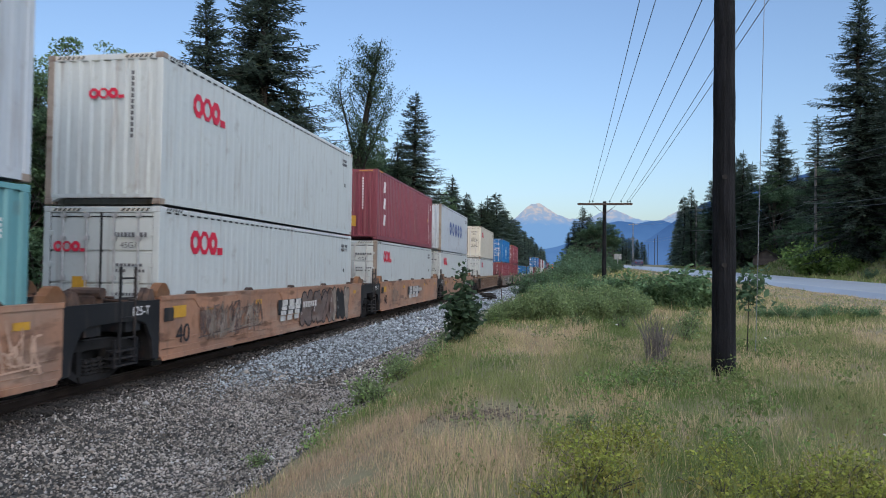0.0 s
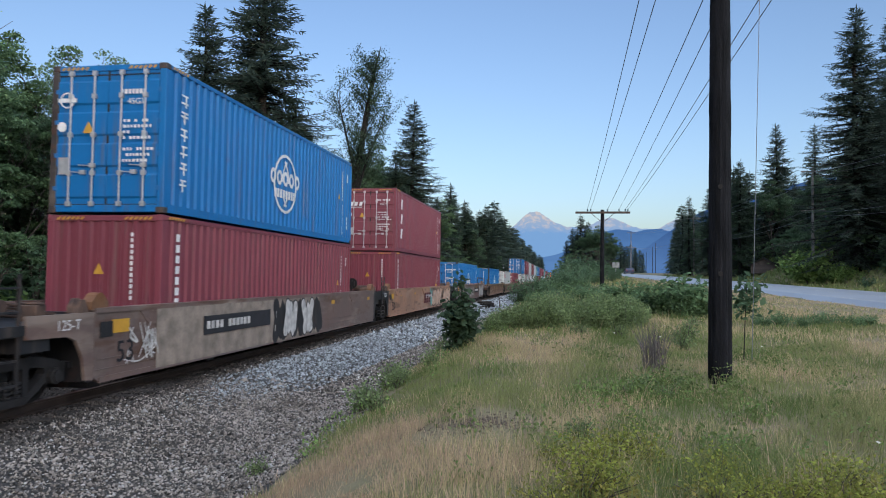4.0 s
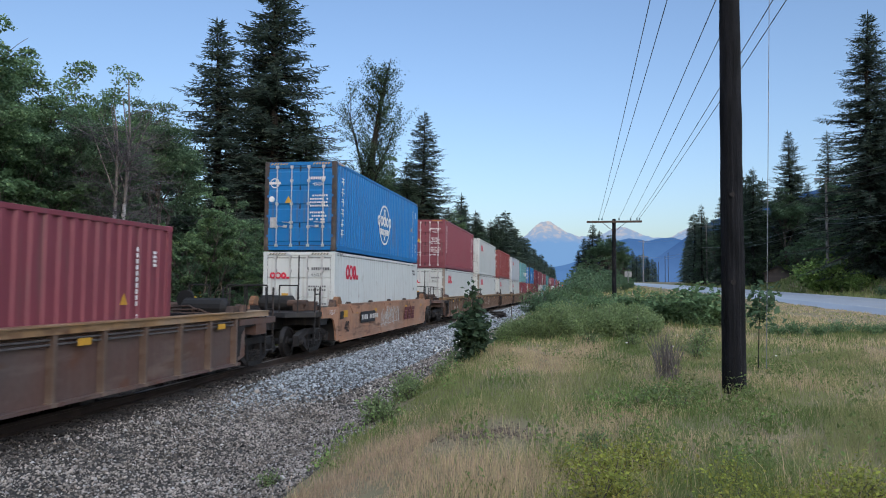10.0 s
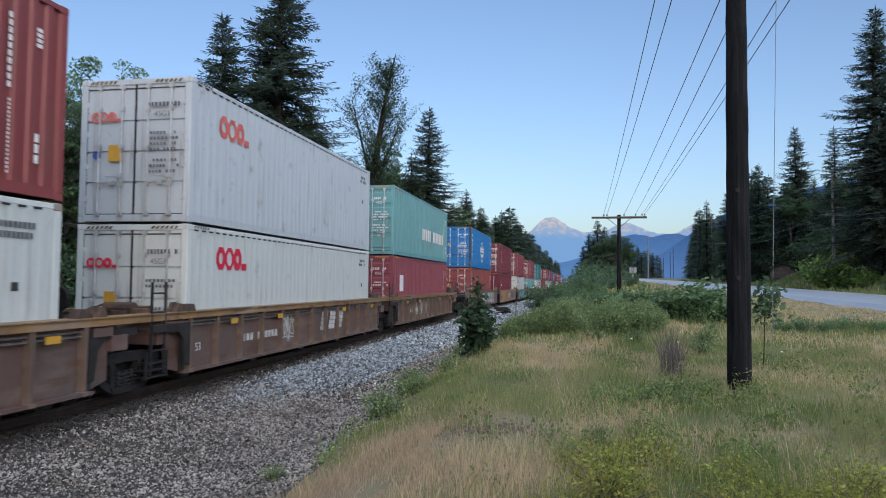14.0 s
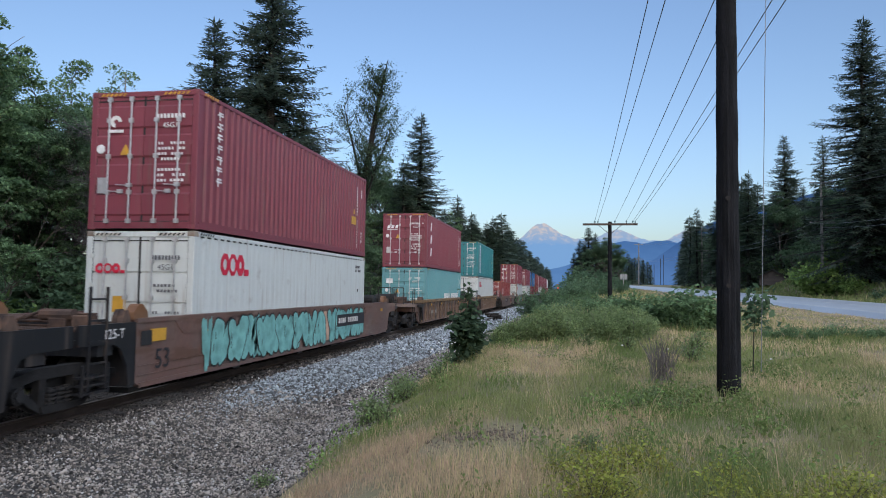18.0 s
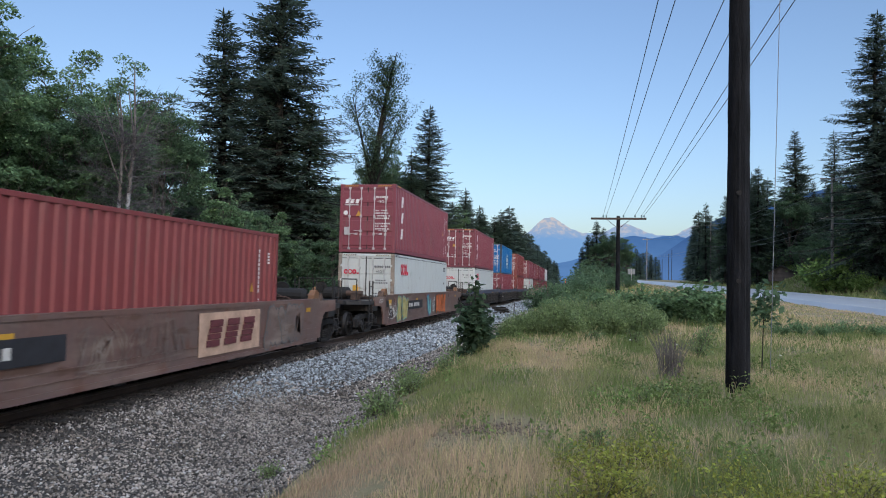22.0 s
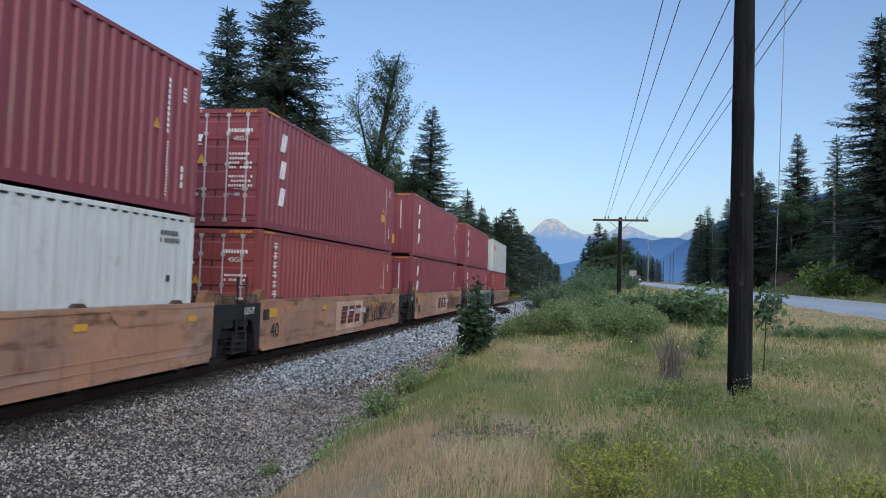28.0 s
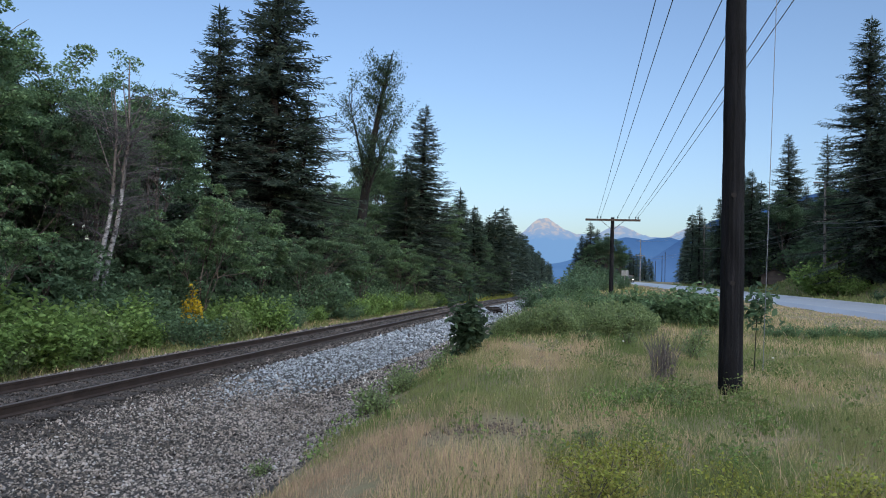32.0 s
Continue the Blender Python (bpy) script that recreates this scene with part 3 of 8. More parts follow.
def mountain(name, label, dist, crest, mat, rough, seed):
    """A ridge with crest points (across, up) per metre of distance; slopes fall to both sides with spurs."""
    xs = np.linspace(crest[0][0], crest[-1][0], 140)
    hs = np.interp(xs, [c[0] for c in crest], [c[1] for c in crest])
    verts, faces, rows = [], [], 14
    for j in range(rows):
        k = j / (rows - 1)
        for i, (x, h) in enumerate(zip(xs, hs)):
            top = 1.99 + h * dist
            jag = noise.fractal((x * 90, seed, k * 2.0), 0.8, 2.0, 5) * rough * dist
            fall = (1 - k) ** 1.1 if j < rows - 1 else 0
            off = -dist * 0.12 * k + (0.02 * dist * noise.noise((x * 60, seed + 4.0, k * 3)) * k)
            verts.append((x * dist * (1 - 0.0 * k), dist + off, -20 + (top + 20 + jag * (0.35 + k)) * fall if k else top + jag * 0.9))
    n = len(xs)
    base = len(verts)
    verts += [(x * dist, dist + dist * 0.12, -20) for x in xs]
    for j in range(rows - 1):
        faces += [(j * n + i, (j + 1) * n + i, (j + 1) * n + i + 1, j * n + i + 1) for i in range(n - 1)]
    faces += [(i, i + 1, base + i + 1, base + i) for i in range(n - 1)]
    tagged(new(name, mesh_of(name, verts, faces, mat, smooth=False)), label, "mountain", kind="structure")


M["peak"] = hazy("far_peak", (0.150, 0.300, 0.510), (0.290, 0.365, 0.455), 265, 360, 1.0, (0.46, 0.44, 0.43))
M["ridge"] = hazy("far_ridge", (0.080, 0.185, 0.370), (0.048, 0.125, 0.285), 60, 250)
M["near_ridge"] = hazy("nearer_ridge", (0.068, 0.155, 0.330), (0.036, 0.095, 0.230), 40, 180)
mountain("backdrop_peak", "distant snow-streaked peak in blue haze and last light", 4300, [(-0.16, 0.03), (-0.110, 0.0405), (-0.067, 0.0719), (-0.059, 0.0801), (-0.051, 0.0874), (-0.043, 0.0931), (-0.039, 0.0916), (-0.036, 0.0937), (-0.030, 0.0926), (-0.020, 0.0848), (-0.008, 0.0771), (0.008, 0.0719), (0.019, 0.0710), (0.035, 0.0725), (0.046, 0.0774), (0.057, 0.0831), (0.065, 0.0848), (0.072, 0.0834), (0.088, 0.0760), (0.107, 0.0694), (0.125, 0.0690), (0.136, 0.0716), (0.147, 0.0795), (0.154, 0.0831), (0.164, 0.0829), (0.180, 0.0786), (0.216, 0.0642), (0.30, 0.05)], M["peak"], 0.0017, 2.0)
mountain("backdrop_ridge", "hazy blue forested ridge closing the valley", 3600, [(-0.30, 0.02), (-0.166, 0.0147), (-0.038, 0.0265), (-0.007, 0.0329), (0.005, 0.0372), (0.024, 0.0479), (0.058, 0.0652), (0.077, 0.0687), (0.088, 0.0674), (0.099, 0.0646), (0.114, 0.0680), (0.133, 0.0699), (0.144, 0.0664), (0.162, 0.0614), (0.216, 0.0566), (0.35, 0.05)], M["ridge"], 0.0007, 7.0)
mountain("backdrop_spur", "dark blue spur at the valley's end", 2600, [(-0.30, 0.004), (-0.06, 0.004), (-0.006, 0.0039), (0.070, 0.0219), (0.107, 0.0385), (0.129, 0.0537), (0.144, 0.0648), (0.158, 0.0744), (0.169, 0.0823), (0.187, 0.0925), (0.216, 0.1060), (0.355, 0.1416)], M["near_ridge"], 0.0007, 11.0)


# ---- the train ----
SPEED, LONG, WIDE, TALL = 18.96, 12.192, 2.438, 2.896
RIDERS = []
STOCK = {}


def stock(key, mat, make):
    """A mesh made once for each material and shared."""
    k = (key, mat.name)
    if k not in STOCK:
        bm = make()
        me = bpy.data.meshes.new(key)
        bm.to_mesh(me)
        bm.free()
        me.materials.append(mat)
        STOCK[k] = me
    return STOCK[k]


def corrugated(length, z0, z1, waves, depth, thick=0.03):
    """A sheet with trapezoid ribs, standing along y; its outer face looks to +x and its crest lies at x = 0."""
    bm = bmesh.new()
    pts, p = [], length / waves
    for i in range(waves):
        y = -length / 2 + i * p
        pts += [(y, 0.0), (y + p * 0.30, 0.0), (y + p * 0.44, -depth), (y + p * 0.86, -depth)]
    pts.append((length / 2, 0.0))
    rows = [[bm.verts.new((x, y, z)) for y, x in pts] for z in (z0, z1)]
    for i in range(len(pts) - 1):
        bm.faces.new((rows[0][i], rows[0][i + 1], rows[1][i + 1], rows[1][i]))
    back = [bm.verts.new((-depth - thick, y, z)) for y in (-length / 2, length / 2) for z in (z0, z1)]
    bm.faces.new((back[0], back[1], back[3], back[2]))
    return bm


def door_leaf(w, grooved):
    """A container door: one pressed sheet with three grooves or four raised bands."""
    bm = bmesh.new()
    prof, z = [(0.0, 0.0)], 0.10
    if grooved:
        for z in (0.62, 1.24, 1.86):
            prof += [(0.0, z - 0.022), (0.035, z - 0.016), (0.035, z + 0.016), (0.0, z + 0.022)]
    else:
        for k in range(4):
            prof += [(0.0, z), (-0.026, z + 0.04), (-0.026, z + 0.44), (0.0, z + 0.48)]
            z += 0.61
    prof += [(0.0, 2.585), (0.05, 2.585), (0.05, 0.0)]
    rows = [[bm.verts.new((x, y, zz)) for y, zz in prof] for x in (-w / 2, w / 2)]
    n = len(prof)
    for i in range(n):
        bm.faces.new((rows[0][i], rows[0][(i + 1) % n], rows[1][(i + 1) % n], rows[1][i]))
    bm.faces.new(rows[0])
    bm.faces.new(rows[1][::-1])
    return tidy(bm)


def rod_mesh():
    """A locking rod with its cams and guides."""
    bm = tube(bmesh.new(), (0, 0, -0.03), (0, 0, 2.56), 0.02, n=6)
    for z in (-0.05, 0.55, 1.3, 2.05, 2.5):
        box(bm, -0.045, 0.045, -0.02, 0.035, z, z + 0.09)
    return bm


def handle_mesh():
    bm = tube(bmesh.new(), (0, 0, 0), (0.30, 0, -0.02), 0.013, n=5)
    box(bm, 0.24, 0.36, -0.015, 0.03, -0.05, 0.03)
    return bm


def text_mesh(text, size):
    """Characters as a thin mesh that faces -y, centred."""
    if ("text", text) not in STOCK:
        cu = bpy.data.curves.new("writing", "FONT")
        cu.body, cu.size, cu.extrude, cu.align_x = text, 1.0, 0.004, "CENTER"
        ob = bpy.data.objects.new("writing", cu)
        scene.collection.objects.link(ob)
        me = bpy.data.meshes.new_from_object(ob.evaluated_get(bpy.context.evaluated_depsgraph_get()))
        bpy.data.objects.remove(ob)
        STOCK["text", text] = me
    me = STOCK["text", text].copy()
    me.transform(Matrix.Scale(size, 4))
    return me


def flat(shapes, depth=0.004):
    """Flat marks in the (across, up) plane, facing +x."""
    bm = bmesh.new()
    for i, s in enumerate(shapes):
        slab(bm, s, "x", 0.0, depth + 0.0004 * (i % 7))
    return tidy(bm)


def rect(a, b, c, d, lean=0.0):
    return [(a, c), (b, c), (b + lean, d), (a + lean, d)]


def octo(cy, cz, ry, rz, turn=0.39):
    return [(cy + ry * math.cos(turn + i * math.tau / 8), cz + rz * math.sin(turn + i * math.tau / 8)) for i in range(8)]


def ring(cy, cz, r0, r1, a0=0.0, a1=math.tau, n=20):
    """A bowed band, as short straight pieces."""
    out = []
    for i in range(n):
        a, b = a0 + (a1 - a0) * i / n, a0 + (a1 - a0) * (i + 1) / n
        out.append([(cy + r0 * math.cos(a), cz + r0 * math.sin(a)), (cy + r1 * math.cos(a), cz + r1 * math.sin(a)), (cy + r1 * math.cos(b), cz + r1 * math.sin(b)), (cy + r0 * math.cos(b), cz + r0 * math.sin(b))])
    return out


def side_mark(ob, name, shapes, mat, label="", lift=0.002):
    return tagged(part(name, flat(shapes), M[mat], ob, label, at=(WIDE / 2 + lift, 0, 0)), kind="stuff" if len(shapes) > 1 else "")


def end_mark(ob, name, shapes, mat, label="", lift=0.03):
    """Marks on the end that trails nearest -y; shapes in (across, up)."""
    return tagged(part(name, flat(shapes), M[mat], ob, label, at=(0, -LONG / 2 - lift, 0), turn=(0, 0, -90)), kind="stuff" if len(shapes) > 1 else "")


def eight_ring(cy, cz, ry, rz, hole):
    """An eight-sided ring, as eight pieces."""
    a, b = octo(cy, cz, ry, rz), octo(cy, cz, ry * hole, rz * hole)
    return [[a[i], a[(i + 1) % 8], b[(i + 1) % 8], b[i]] for i in range(8)]


def four_blobs(cy, cz, w, h):
    """An emblem of three eight-sided rings and a foot, as plain shapes."""
    q = w / 3.6
    out = eight_ring(cy - 1.35 * q, cz, q * 0.56, h * 0.54, 0.48) + eight_ring(cy - 0.33 * q, cz, q * 0.56, h * 0.54, 0.62)
    out += eight_ring(cy + 0.69 * q, cz, q * 0.53, h * 0.54, 0.36)
    out.append(rect(cy + q * 1.24, cy + q * 1.85, cz - h * 0.5, cz - h * 0.18))
    return out


def bars(y0, z0, rows, w, h, gap, seed, lean=0.0):
    """Lines of unreadable writing."""
    r = random.Random(seed)
    out = []
    for k in range(rows):
        y = y0
        z = z0 - k * (h + gap)
        while y < y0 + w * r.uniform(0.75, 1.0):
            d = r.uniform(0.035, 0.06)
            if r.random() < 0.88:
                out.append(rect(y, y + d, z, z + h, lean))
            y += d + 0.028
    return out


def column(y0, z1, count, w, h, gap):
    return [rect(y0, y0 + w, z1 - i * (h + gap) - h, z1 - i * (h + gap)) for i in range(count)]


def strokes(y0, z1, count, w, h, gap, seed):
    """An upright row of small marks, each of a few bars crossing."""
    r, out = random.Random(seed), []
    for k in range(count):
        z, t = z1 - k * (h + gap) - h, w * 0.17
        a, b = r.uniform(0.25, 0.65) * w, r.uniform(0.15, 0.55) * h
        out += [rect(y0 + a, y0 + a + t, z, z + h), rect(y0, y0 + w, z + b, z + b + t * 0.8), rect(y0 + r.uniform(0, 0.3) * w, y0 + w * 0.95, z + h - t * 0.8, z + h)]
    return out


def hazard(x0, x1, z):
    return [rect(a, a + 0.05, z + 0.008, z + 0.064, 0.05) for a in np.arange(x0, x1, 0.10)]


def container(color, mark, end, seed, label):
    """A forty-foot high-cube container; its trailing end shows doors or a ribbed wall."""
    m, r = M[color], random.Random(seed)
    ob = thing("shipping_container", label, "shipping container", "containers on the train")
    hw, hl = WIDE / 2, LONG / 2
    pale = color in ("grey_white", "off_white", "cream", "light_grey")
    sheet = stock("side_panel", m, lambda: corrugated(LONG - 0.24, 0.16, TALL - 0.09, 42, 0.006 if pale else 0.043))
    part("side_panel", sheet, m, ob, at=(hw - 0.006, 0, 0))
    part("side_panel", sheet, m, ob, at=(-hw + 0.006, 0, 0), turn=(0, 0, 180))
    wall = stock("end_wall", m, lambda: corrugated(WIDE - 0.24, 0.14, TALL - 0.10, 9, 0.045))
    part("end_wall", wall, m, ob, at=(0, hl - 0.012, 0), turn=(0, 0, 90))
    roof = stock("roof_panel", m, lambda: corrugated(LONG - 0.2, -hw + 0.06, hw - 0.06, 40, 0.02))
    part("roof_panel", roof, m, ob, at=(0, 0, TALL - 0.012), turn=(0, -90, 0))
    part("floor_pan", stock("floor_pan", m, lambda: boxes((-hw + 0.05, hw - 0.05, -hl + 0.5, hl - 0.5, 0.05, 0.15))), m, ob)
    post = stock("corner_post", m, lambda: boxes((-0.07, 0.07, -0.07, 0.07, 0.11, TALL - 0.11), bevel=0.012))
    cast_paint = M["rusty_white"] if pale and r.random() < 0.7 else M["rust_dark"] if color == "blue" else m
    cast = stock("corner_casting", cast_paint, lambda: boxes((-0.083, 0.083, -0.089, 0.089, 0, 0.118), bevel=0.012))
    for sx in (-1, 1):
        for sy in (-1, 1):
            part("corner_post", post if sy > 0 or cast_paint is m or r.random() < 0.5 else stock("corner_post", cast_paint, lambda: boxes((-0.07, 0.07, -0.07, 0.07, 0.11, TALL - 0.11), bevel=0.012)), m, ob, at=(sx * (hw - 0.072), sy * (hl - 0.072), 0))
            for z in (0.0, TALL - 0.118):
                part("corner_casting", cast, m, ob, at=(sx * (hw - 0.082), sy * (hl - 0.088), z))
        part("top_rail", stock("top_rail", m, lambda: boxes((-0.03, 0.03, -hl + 0.17, hl - 0.17, TALL - 0.095, TALL - 0.012), bevel=0.006)), m, ob, at=(sx * (hw - 0.032), 0, 0))
        part("bottom_rail", stock("bottom_rail", m, lambda: boxes((-0.025, 0.025, -hl + 0.17, hl - 0.17, 0.02, 0.18), (-0.05, 0.03, -hl + 0.17, hl - 0.17, 0.02, 0.035))), m, ob, at=(sx * (hw - 0.032), 0, 0))
    for sy in (-1, 1):
        part("header", stock("header", m, lambda: boxes((-hw + 0.14, hw - 0.14, -0.05, 0.05, TALL - 0.125, TALL - 0.01), bevel=0.008)), m, ob, at=(0, sy * (hl - 0.06), 0))
        if end == "blank" and sy < 0:
            # the tunnel end: its sill stands clear of the box below
            part("sill", stock("tunnel_sill", m, lambda: tidy(slab(boxes((-hw + 0.14, hw - 0.14, -0.05, 0.05, 0.125, 0.20), bevel=0.008), [(-hw + 0.16, 0.05), (-hw + 0.30, 0.125), (-hw + 0.16, 0.125)], "y", -0.05, 0.05))), m, ob, at=(0, sy * (hl - 0.06), 0))
        else:
            part("sill", stock("sill", m, lambda: boxes((-hw + 0.14, hw - 0.14, -0.05, 0.05, 0.02, 0.16), bevel=0.008)), m, ob, at=(0, sy * (hl - 0.06), 0))
    dark_text = color in ("grey_white", "off_white", "cream", "light_grey")
    ink = "decal_grey" if dark_text else "decal_white"
    stripes = "decal_black" if dark_text else "decal_yellow"
    if dark_text:
        for q in (-hw + 0.18, hw - 0.82):
            end_mark(ob, "hazard_plate", [rect(q, q + 0.56, TALL - 0.096, TALL - 0.040)], "cream", lift=-0.008)
    end_mark(ob, "hazard_stripes", hazard(-hw + 0.2, -hw + 0.75, TALL - 0.105) + hazard(hw - 0.8, hw - 0.25, TALL - 0.105), "decal_yellow" if not dark_text else "decal_black", lift=-0.004)
    if dark_text:
        # Flat dark dashes: shade in the gaps under the rail, put in as colour.
        side_mark(ob, "rail_gap", [rect(y, y + 0.15, TALL - 0.128, TALL - 0.095) for y in np.arange(-hl + 0.25, hl - 0.3, (LONG - 0.24) / 42)], "rubber", lift=-0.004)
    side_mark(ob, "hazard_stripes", hazard(-hl + 0.22, -hl + 0.75, TALL - 0.085), stripes, lift=0.001)
    if end == "doors":
        w = (WIDE - 0.28) / 2
        leaf = stock("door", m, lambda: door_leaf(w - 0.012, dark_text))
        for k, sx in enumerate((-1, 1)):
            d = part("door", leaf, m, ob, at=(sx * w / 2, -hl + 0.03, 0.18))
            for q in (-0.24, 0.26):
                part("locking_rod", stock("locking_rod", M["galvanised"], rod_mesh), M["galvanised"], d, at=(q, -0.055, 0))
                part("door_handle", stock("door_handle", M["galvanised"], handle_mesh), M["galvanised"], d, at=(q if q < 0 else q - 0.3, -0.065, 0.62 + 0.13 * (q > 0)))
            for z in (0.3, 0.95, 1.6, 2.2):
                part("hinge", stock("hinge", m, lambda: boxes((-0.05, 0.05, -0.03, 0.03, -0.05, 0.05), bevel=0.01)), m, d, at=(sx * (w / 2 + 0.01), 0.0, z))
        part("door_seal", stock("door_seal", M["rubber"], lambda: boxes((-0.022, 0.022, -hl + 0.022, -hl + 0.06, 0.165, TALL - 0.12), (-hw + 0.14, hw - 0.14, -hl + 0.022, -hl + 0.06, 0.15, 0.178), (-hw + 0.14, hw - 0.14, -hl + 0.022, -hl + 0.06, TALL - 0.215, TALL - 0.19), (-hw + 0.128, -hw + 0.15, -hl + 0.022, -hl + 0.06, 0.17, TALL - 0.12), (hw - 0.15, hw - 0.128, -hl + 0.022, -hl + 0.06, 0.17, TALL - 0.12))), M["rubber"], ob)
        end_mark(ob, "code_writing", bars(0.30, 2.30, 1, 0.75, 0.09, 0.05, seed) + bars(0.36, 1.75, 2 + seed % 2 * 2, 0.62, 0.055, 0.055, seed + 1) + bars(0.36, 1.2, 3, 0.62, 0.055, 0.055, seed + 2), ink)
        part("type_code", text_mesh("45G1", 0.16), None, ob, at=(0.62, -LONG / 2 - 0.034, 2.10), turn=(90, 0, 0)).data.materials.append(M[ink])
        if dark_text:
            end_mark(ob, "caution_label", [rect(-0.55, -0.25, 1.22, 1.55)], "decal_yellow")
            if r.random() < 0.4:
                end_mark(ob, "round_label", [octo(-0.82, 1.35, 0.09, 0.09)], "decal_blue")
        else:
            end_mark(ob, "warning_triangle", [[(-0.50, 1.55), (-0.26, 1.55), (-0.38, 1.78)]], "decal_yellow")
            end_mark(ob, "round_label", [octo(-0.95, 1.68, 0.10, 0.10)], "decal_white")
            if r.random() < 0.6:
                end_mark(ob, "plate", [rect(-1.0, -0.78, 0.75, 1.08)], "galvanised")
    else:
        part("end_wall", wall, m, ob, at=(0, -hl + 0.012, 0), turn=(0, 0, -90))
        end_mark(ob, "code_writing", column(0.57, 2.55, 12, 0.055, 0.075, 0.035), ink, lift=-0.008)
        if not dark_text:
            end_mark(ob, "warning_triangle", [[(-0.20, 1.75), (0.02, 1.75), (-0.09, 1.96)]], "decal_yellow", lift=-0.008)
            end_mark(ob, "caution_label", [rect(0.0, 0.32, 0.55, 0.98)], "decal_yellow", lift=-0.008)
    # writing at the far top corner of the side
    side_mark(ob, "code_writing", bars(hl - 1.15, TALL - 0.42, 2, 0.62, 0.09, 0.05, seed + 3) if dark_text else column(hl - 1.12, TALL - 0.45, 10, 0.055, 0.075, 0.03) + column(hl - 1.09, TALL - 1.62, 18, 0.03, 0.035, 0.022) + column(hl - 0.62, TALL - 0.5, 4, 0.10, 0.05, 0.025) + column(hl - 0.60, TALL - 2.0, 3, 0.07, 0.12, 0.03), ink)
    side_mark(ob, "label", [rect(hl - 0.92, hl - 0.80, 1.62, 1.74)] if dark_text else [[(hl - 1.54, 1.45), (hl - 1.34, 1.45), (hl - 1.44, 1.64)]], "decal_black" if dark_text else "decal_yellow")
    if not dark_text and seed % 3 == 0:
        side_mark(ob, "caution_label", [rect(hl - 1.72, hl - 1.20, 1.08, 1.36)], "decal_yellow")
    if mark in ("blobs", "pale_blobs", "high_blobs"):
        tone = "decal_pale_red" if mark == "pale_blobs" else "decal_red"
        side_mark(ob, "emblem", four_blobs(-hl + 1.82, 2.15 if mark != "blobs" else 2.26, 1.32, 0.48), tone, "worn red emblem of plain lumps")
        if end == "doors":
            end_mark(ob, "emblem", four_blobs(-0.62, 2.12, 0.66, 0.2), tone, "small red emblem")
        else:
            end_mark(ob, "emblem", four_blobs(0.05, 2.13, 0.72, 0.2), tone, "small red emblem", lift=-0.008)
    elif mark == "slants":
        side_mark(ob, "emblem", [q for z in (2.02, 1.33, 0.64) for q in ([(-hl + 0.95, z), (-hl + 1.06, z), (-hl + 1.19, z + 0.46), (-hl + 1.07, z + 0.46)], [(-hl + 1.085, z), (-hl + 1.25, z), (-hl + 1.37, z + 0.46), (-hl + 1.215, z + 0.46)])], "decal_white", "three slanted white blocks, one above another")
        if end == "doors":
            end_mark(ob, "emblem", [rect(-0.98 + i * 0.22, -0.84 + i * 0.22, 2.08, 2.26, 0.05) for i in range(3)] + [rect(-1.0, -0.38, 2.0, 2.03)], "decal_white")
    elif mark == "column":
        side_mark(ob, "emblem", strokes(-hl + 0.80, 2.62, 7, 0.25, 0.18, 0.06, seed), "decal_white", "upright row of small white blocks")
        if end == "doors":
            end_mark(ob, "emblem", ring(-0.62, 2.25, 0.05, 0.13, 0, 4.5, 8) + [rect(-0.80, -0.44, 2.02, 2.08)], "decal_white")
    elif mark == "bar_end":
        side_mark(ob, "emblem", column(-hl + 0.5, 2.55, 8, 0.13, 0.15, 0.06), "decal_white", "upright row of small white blocks")
        if end == "doors":
            end_mark(ob, "emblem", [rect(-1.0, -0.86, 1.98, 2.2), rect(-0.82, -0.66, 1.98, 2.13), rect(-0.62, -0.46, 1.98, 2.13)], "decal_white", "three white blocks")
    elif mark == "stack":
        side_mark(ob, "emblem", [rect(-hl + 0.34, -hl + 0.72, z, z + d) for z, d in ((1.62, 0.50), (1.02, 0.42), (0.36, 0.46))], "decal_white", "three white blocks, one above another")
        end_mark(ob, "emblem", [rect(-1.0, -0.86, 1.98, 2.2), rect(-0.82, -0.66, 1.98, 2.13), rect(-0.62, -0.46, 1.98, 2.13)], "decal_white", "three white blocks")
    elif mark == "globe":
        c, h = -0.1, 1.33
        arcs = ring(c, h, 0.73, 0.81) + [q for k in (-1, 1) for q in ring(c + k * 0.52, h, 0.72, 0.78, 0.95 if k < 0 else 2.19, 0.05 if k < 0 else 3.09, 8) + ring(c + k * 0.52, h, 0.72, 0.78, -0.95 if k < 0 else 4.09, -0.5 if k < 0 else 3.64, 5)]
        side_mark(ob, "emblem", arcs + [q for k in range(5) for q in eight_ring(c - 0.84 + k * 0.42, h + 0.14, 0.185, 0.21, 0.52)] + [rect(c - 0.74 + k * 0.19, c - 0.61 + k * 0.19, h - 0.40, h - 0.17) for k in range(8)], "decal_white", "white globe emblem with two rows of rings and blocks")
        side_mark(ob, "column_mark", strokes(-hl + 0.55, 2.42, 6, 0.27, 0.25, 0.09, seed), "decal_white")
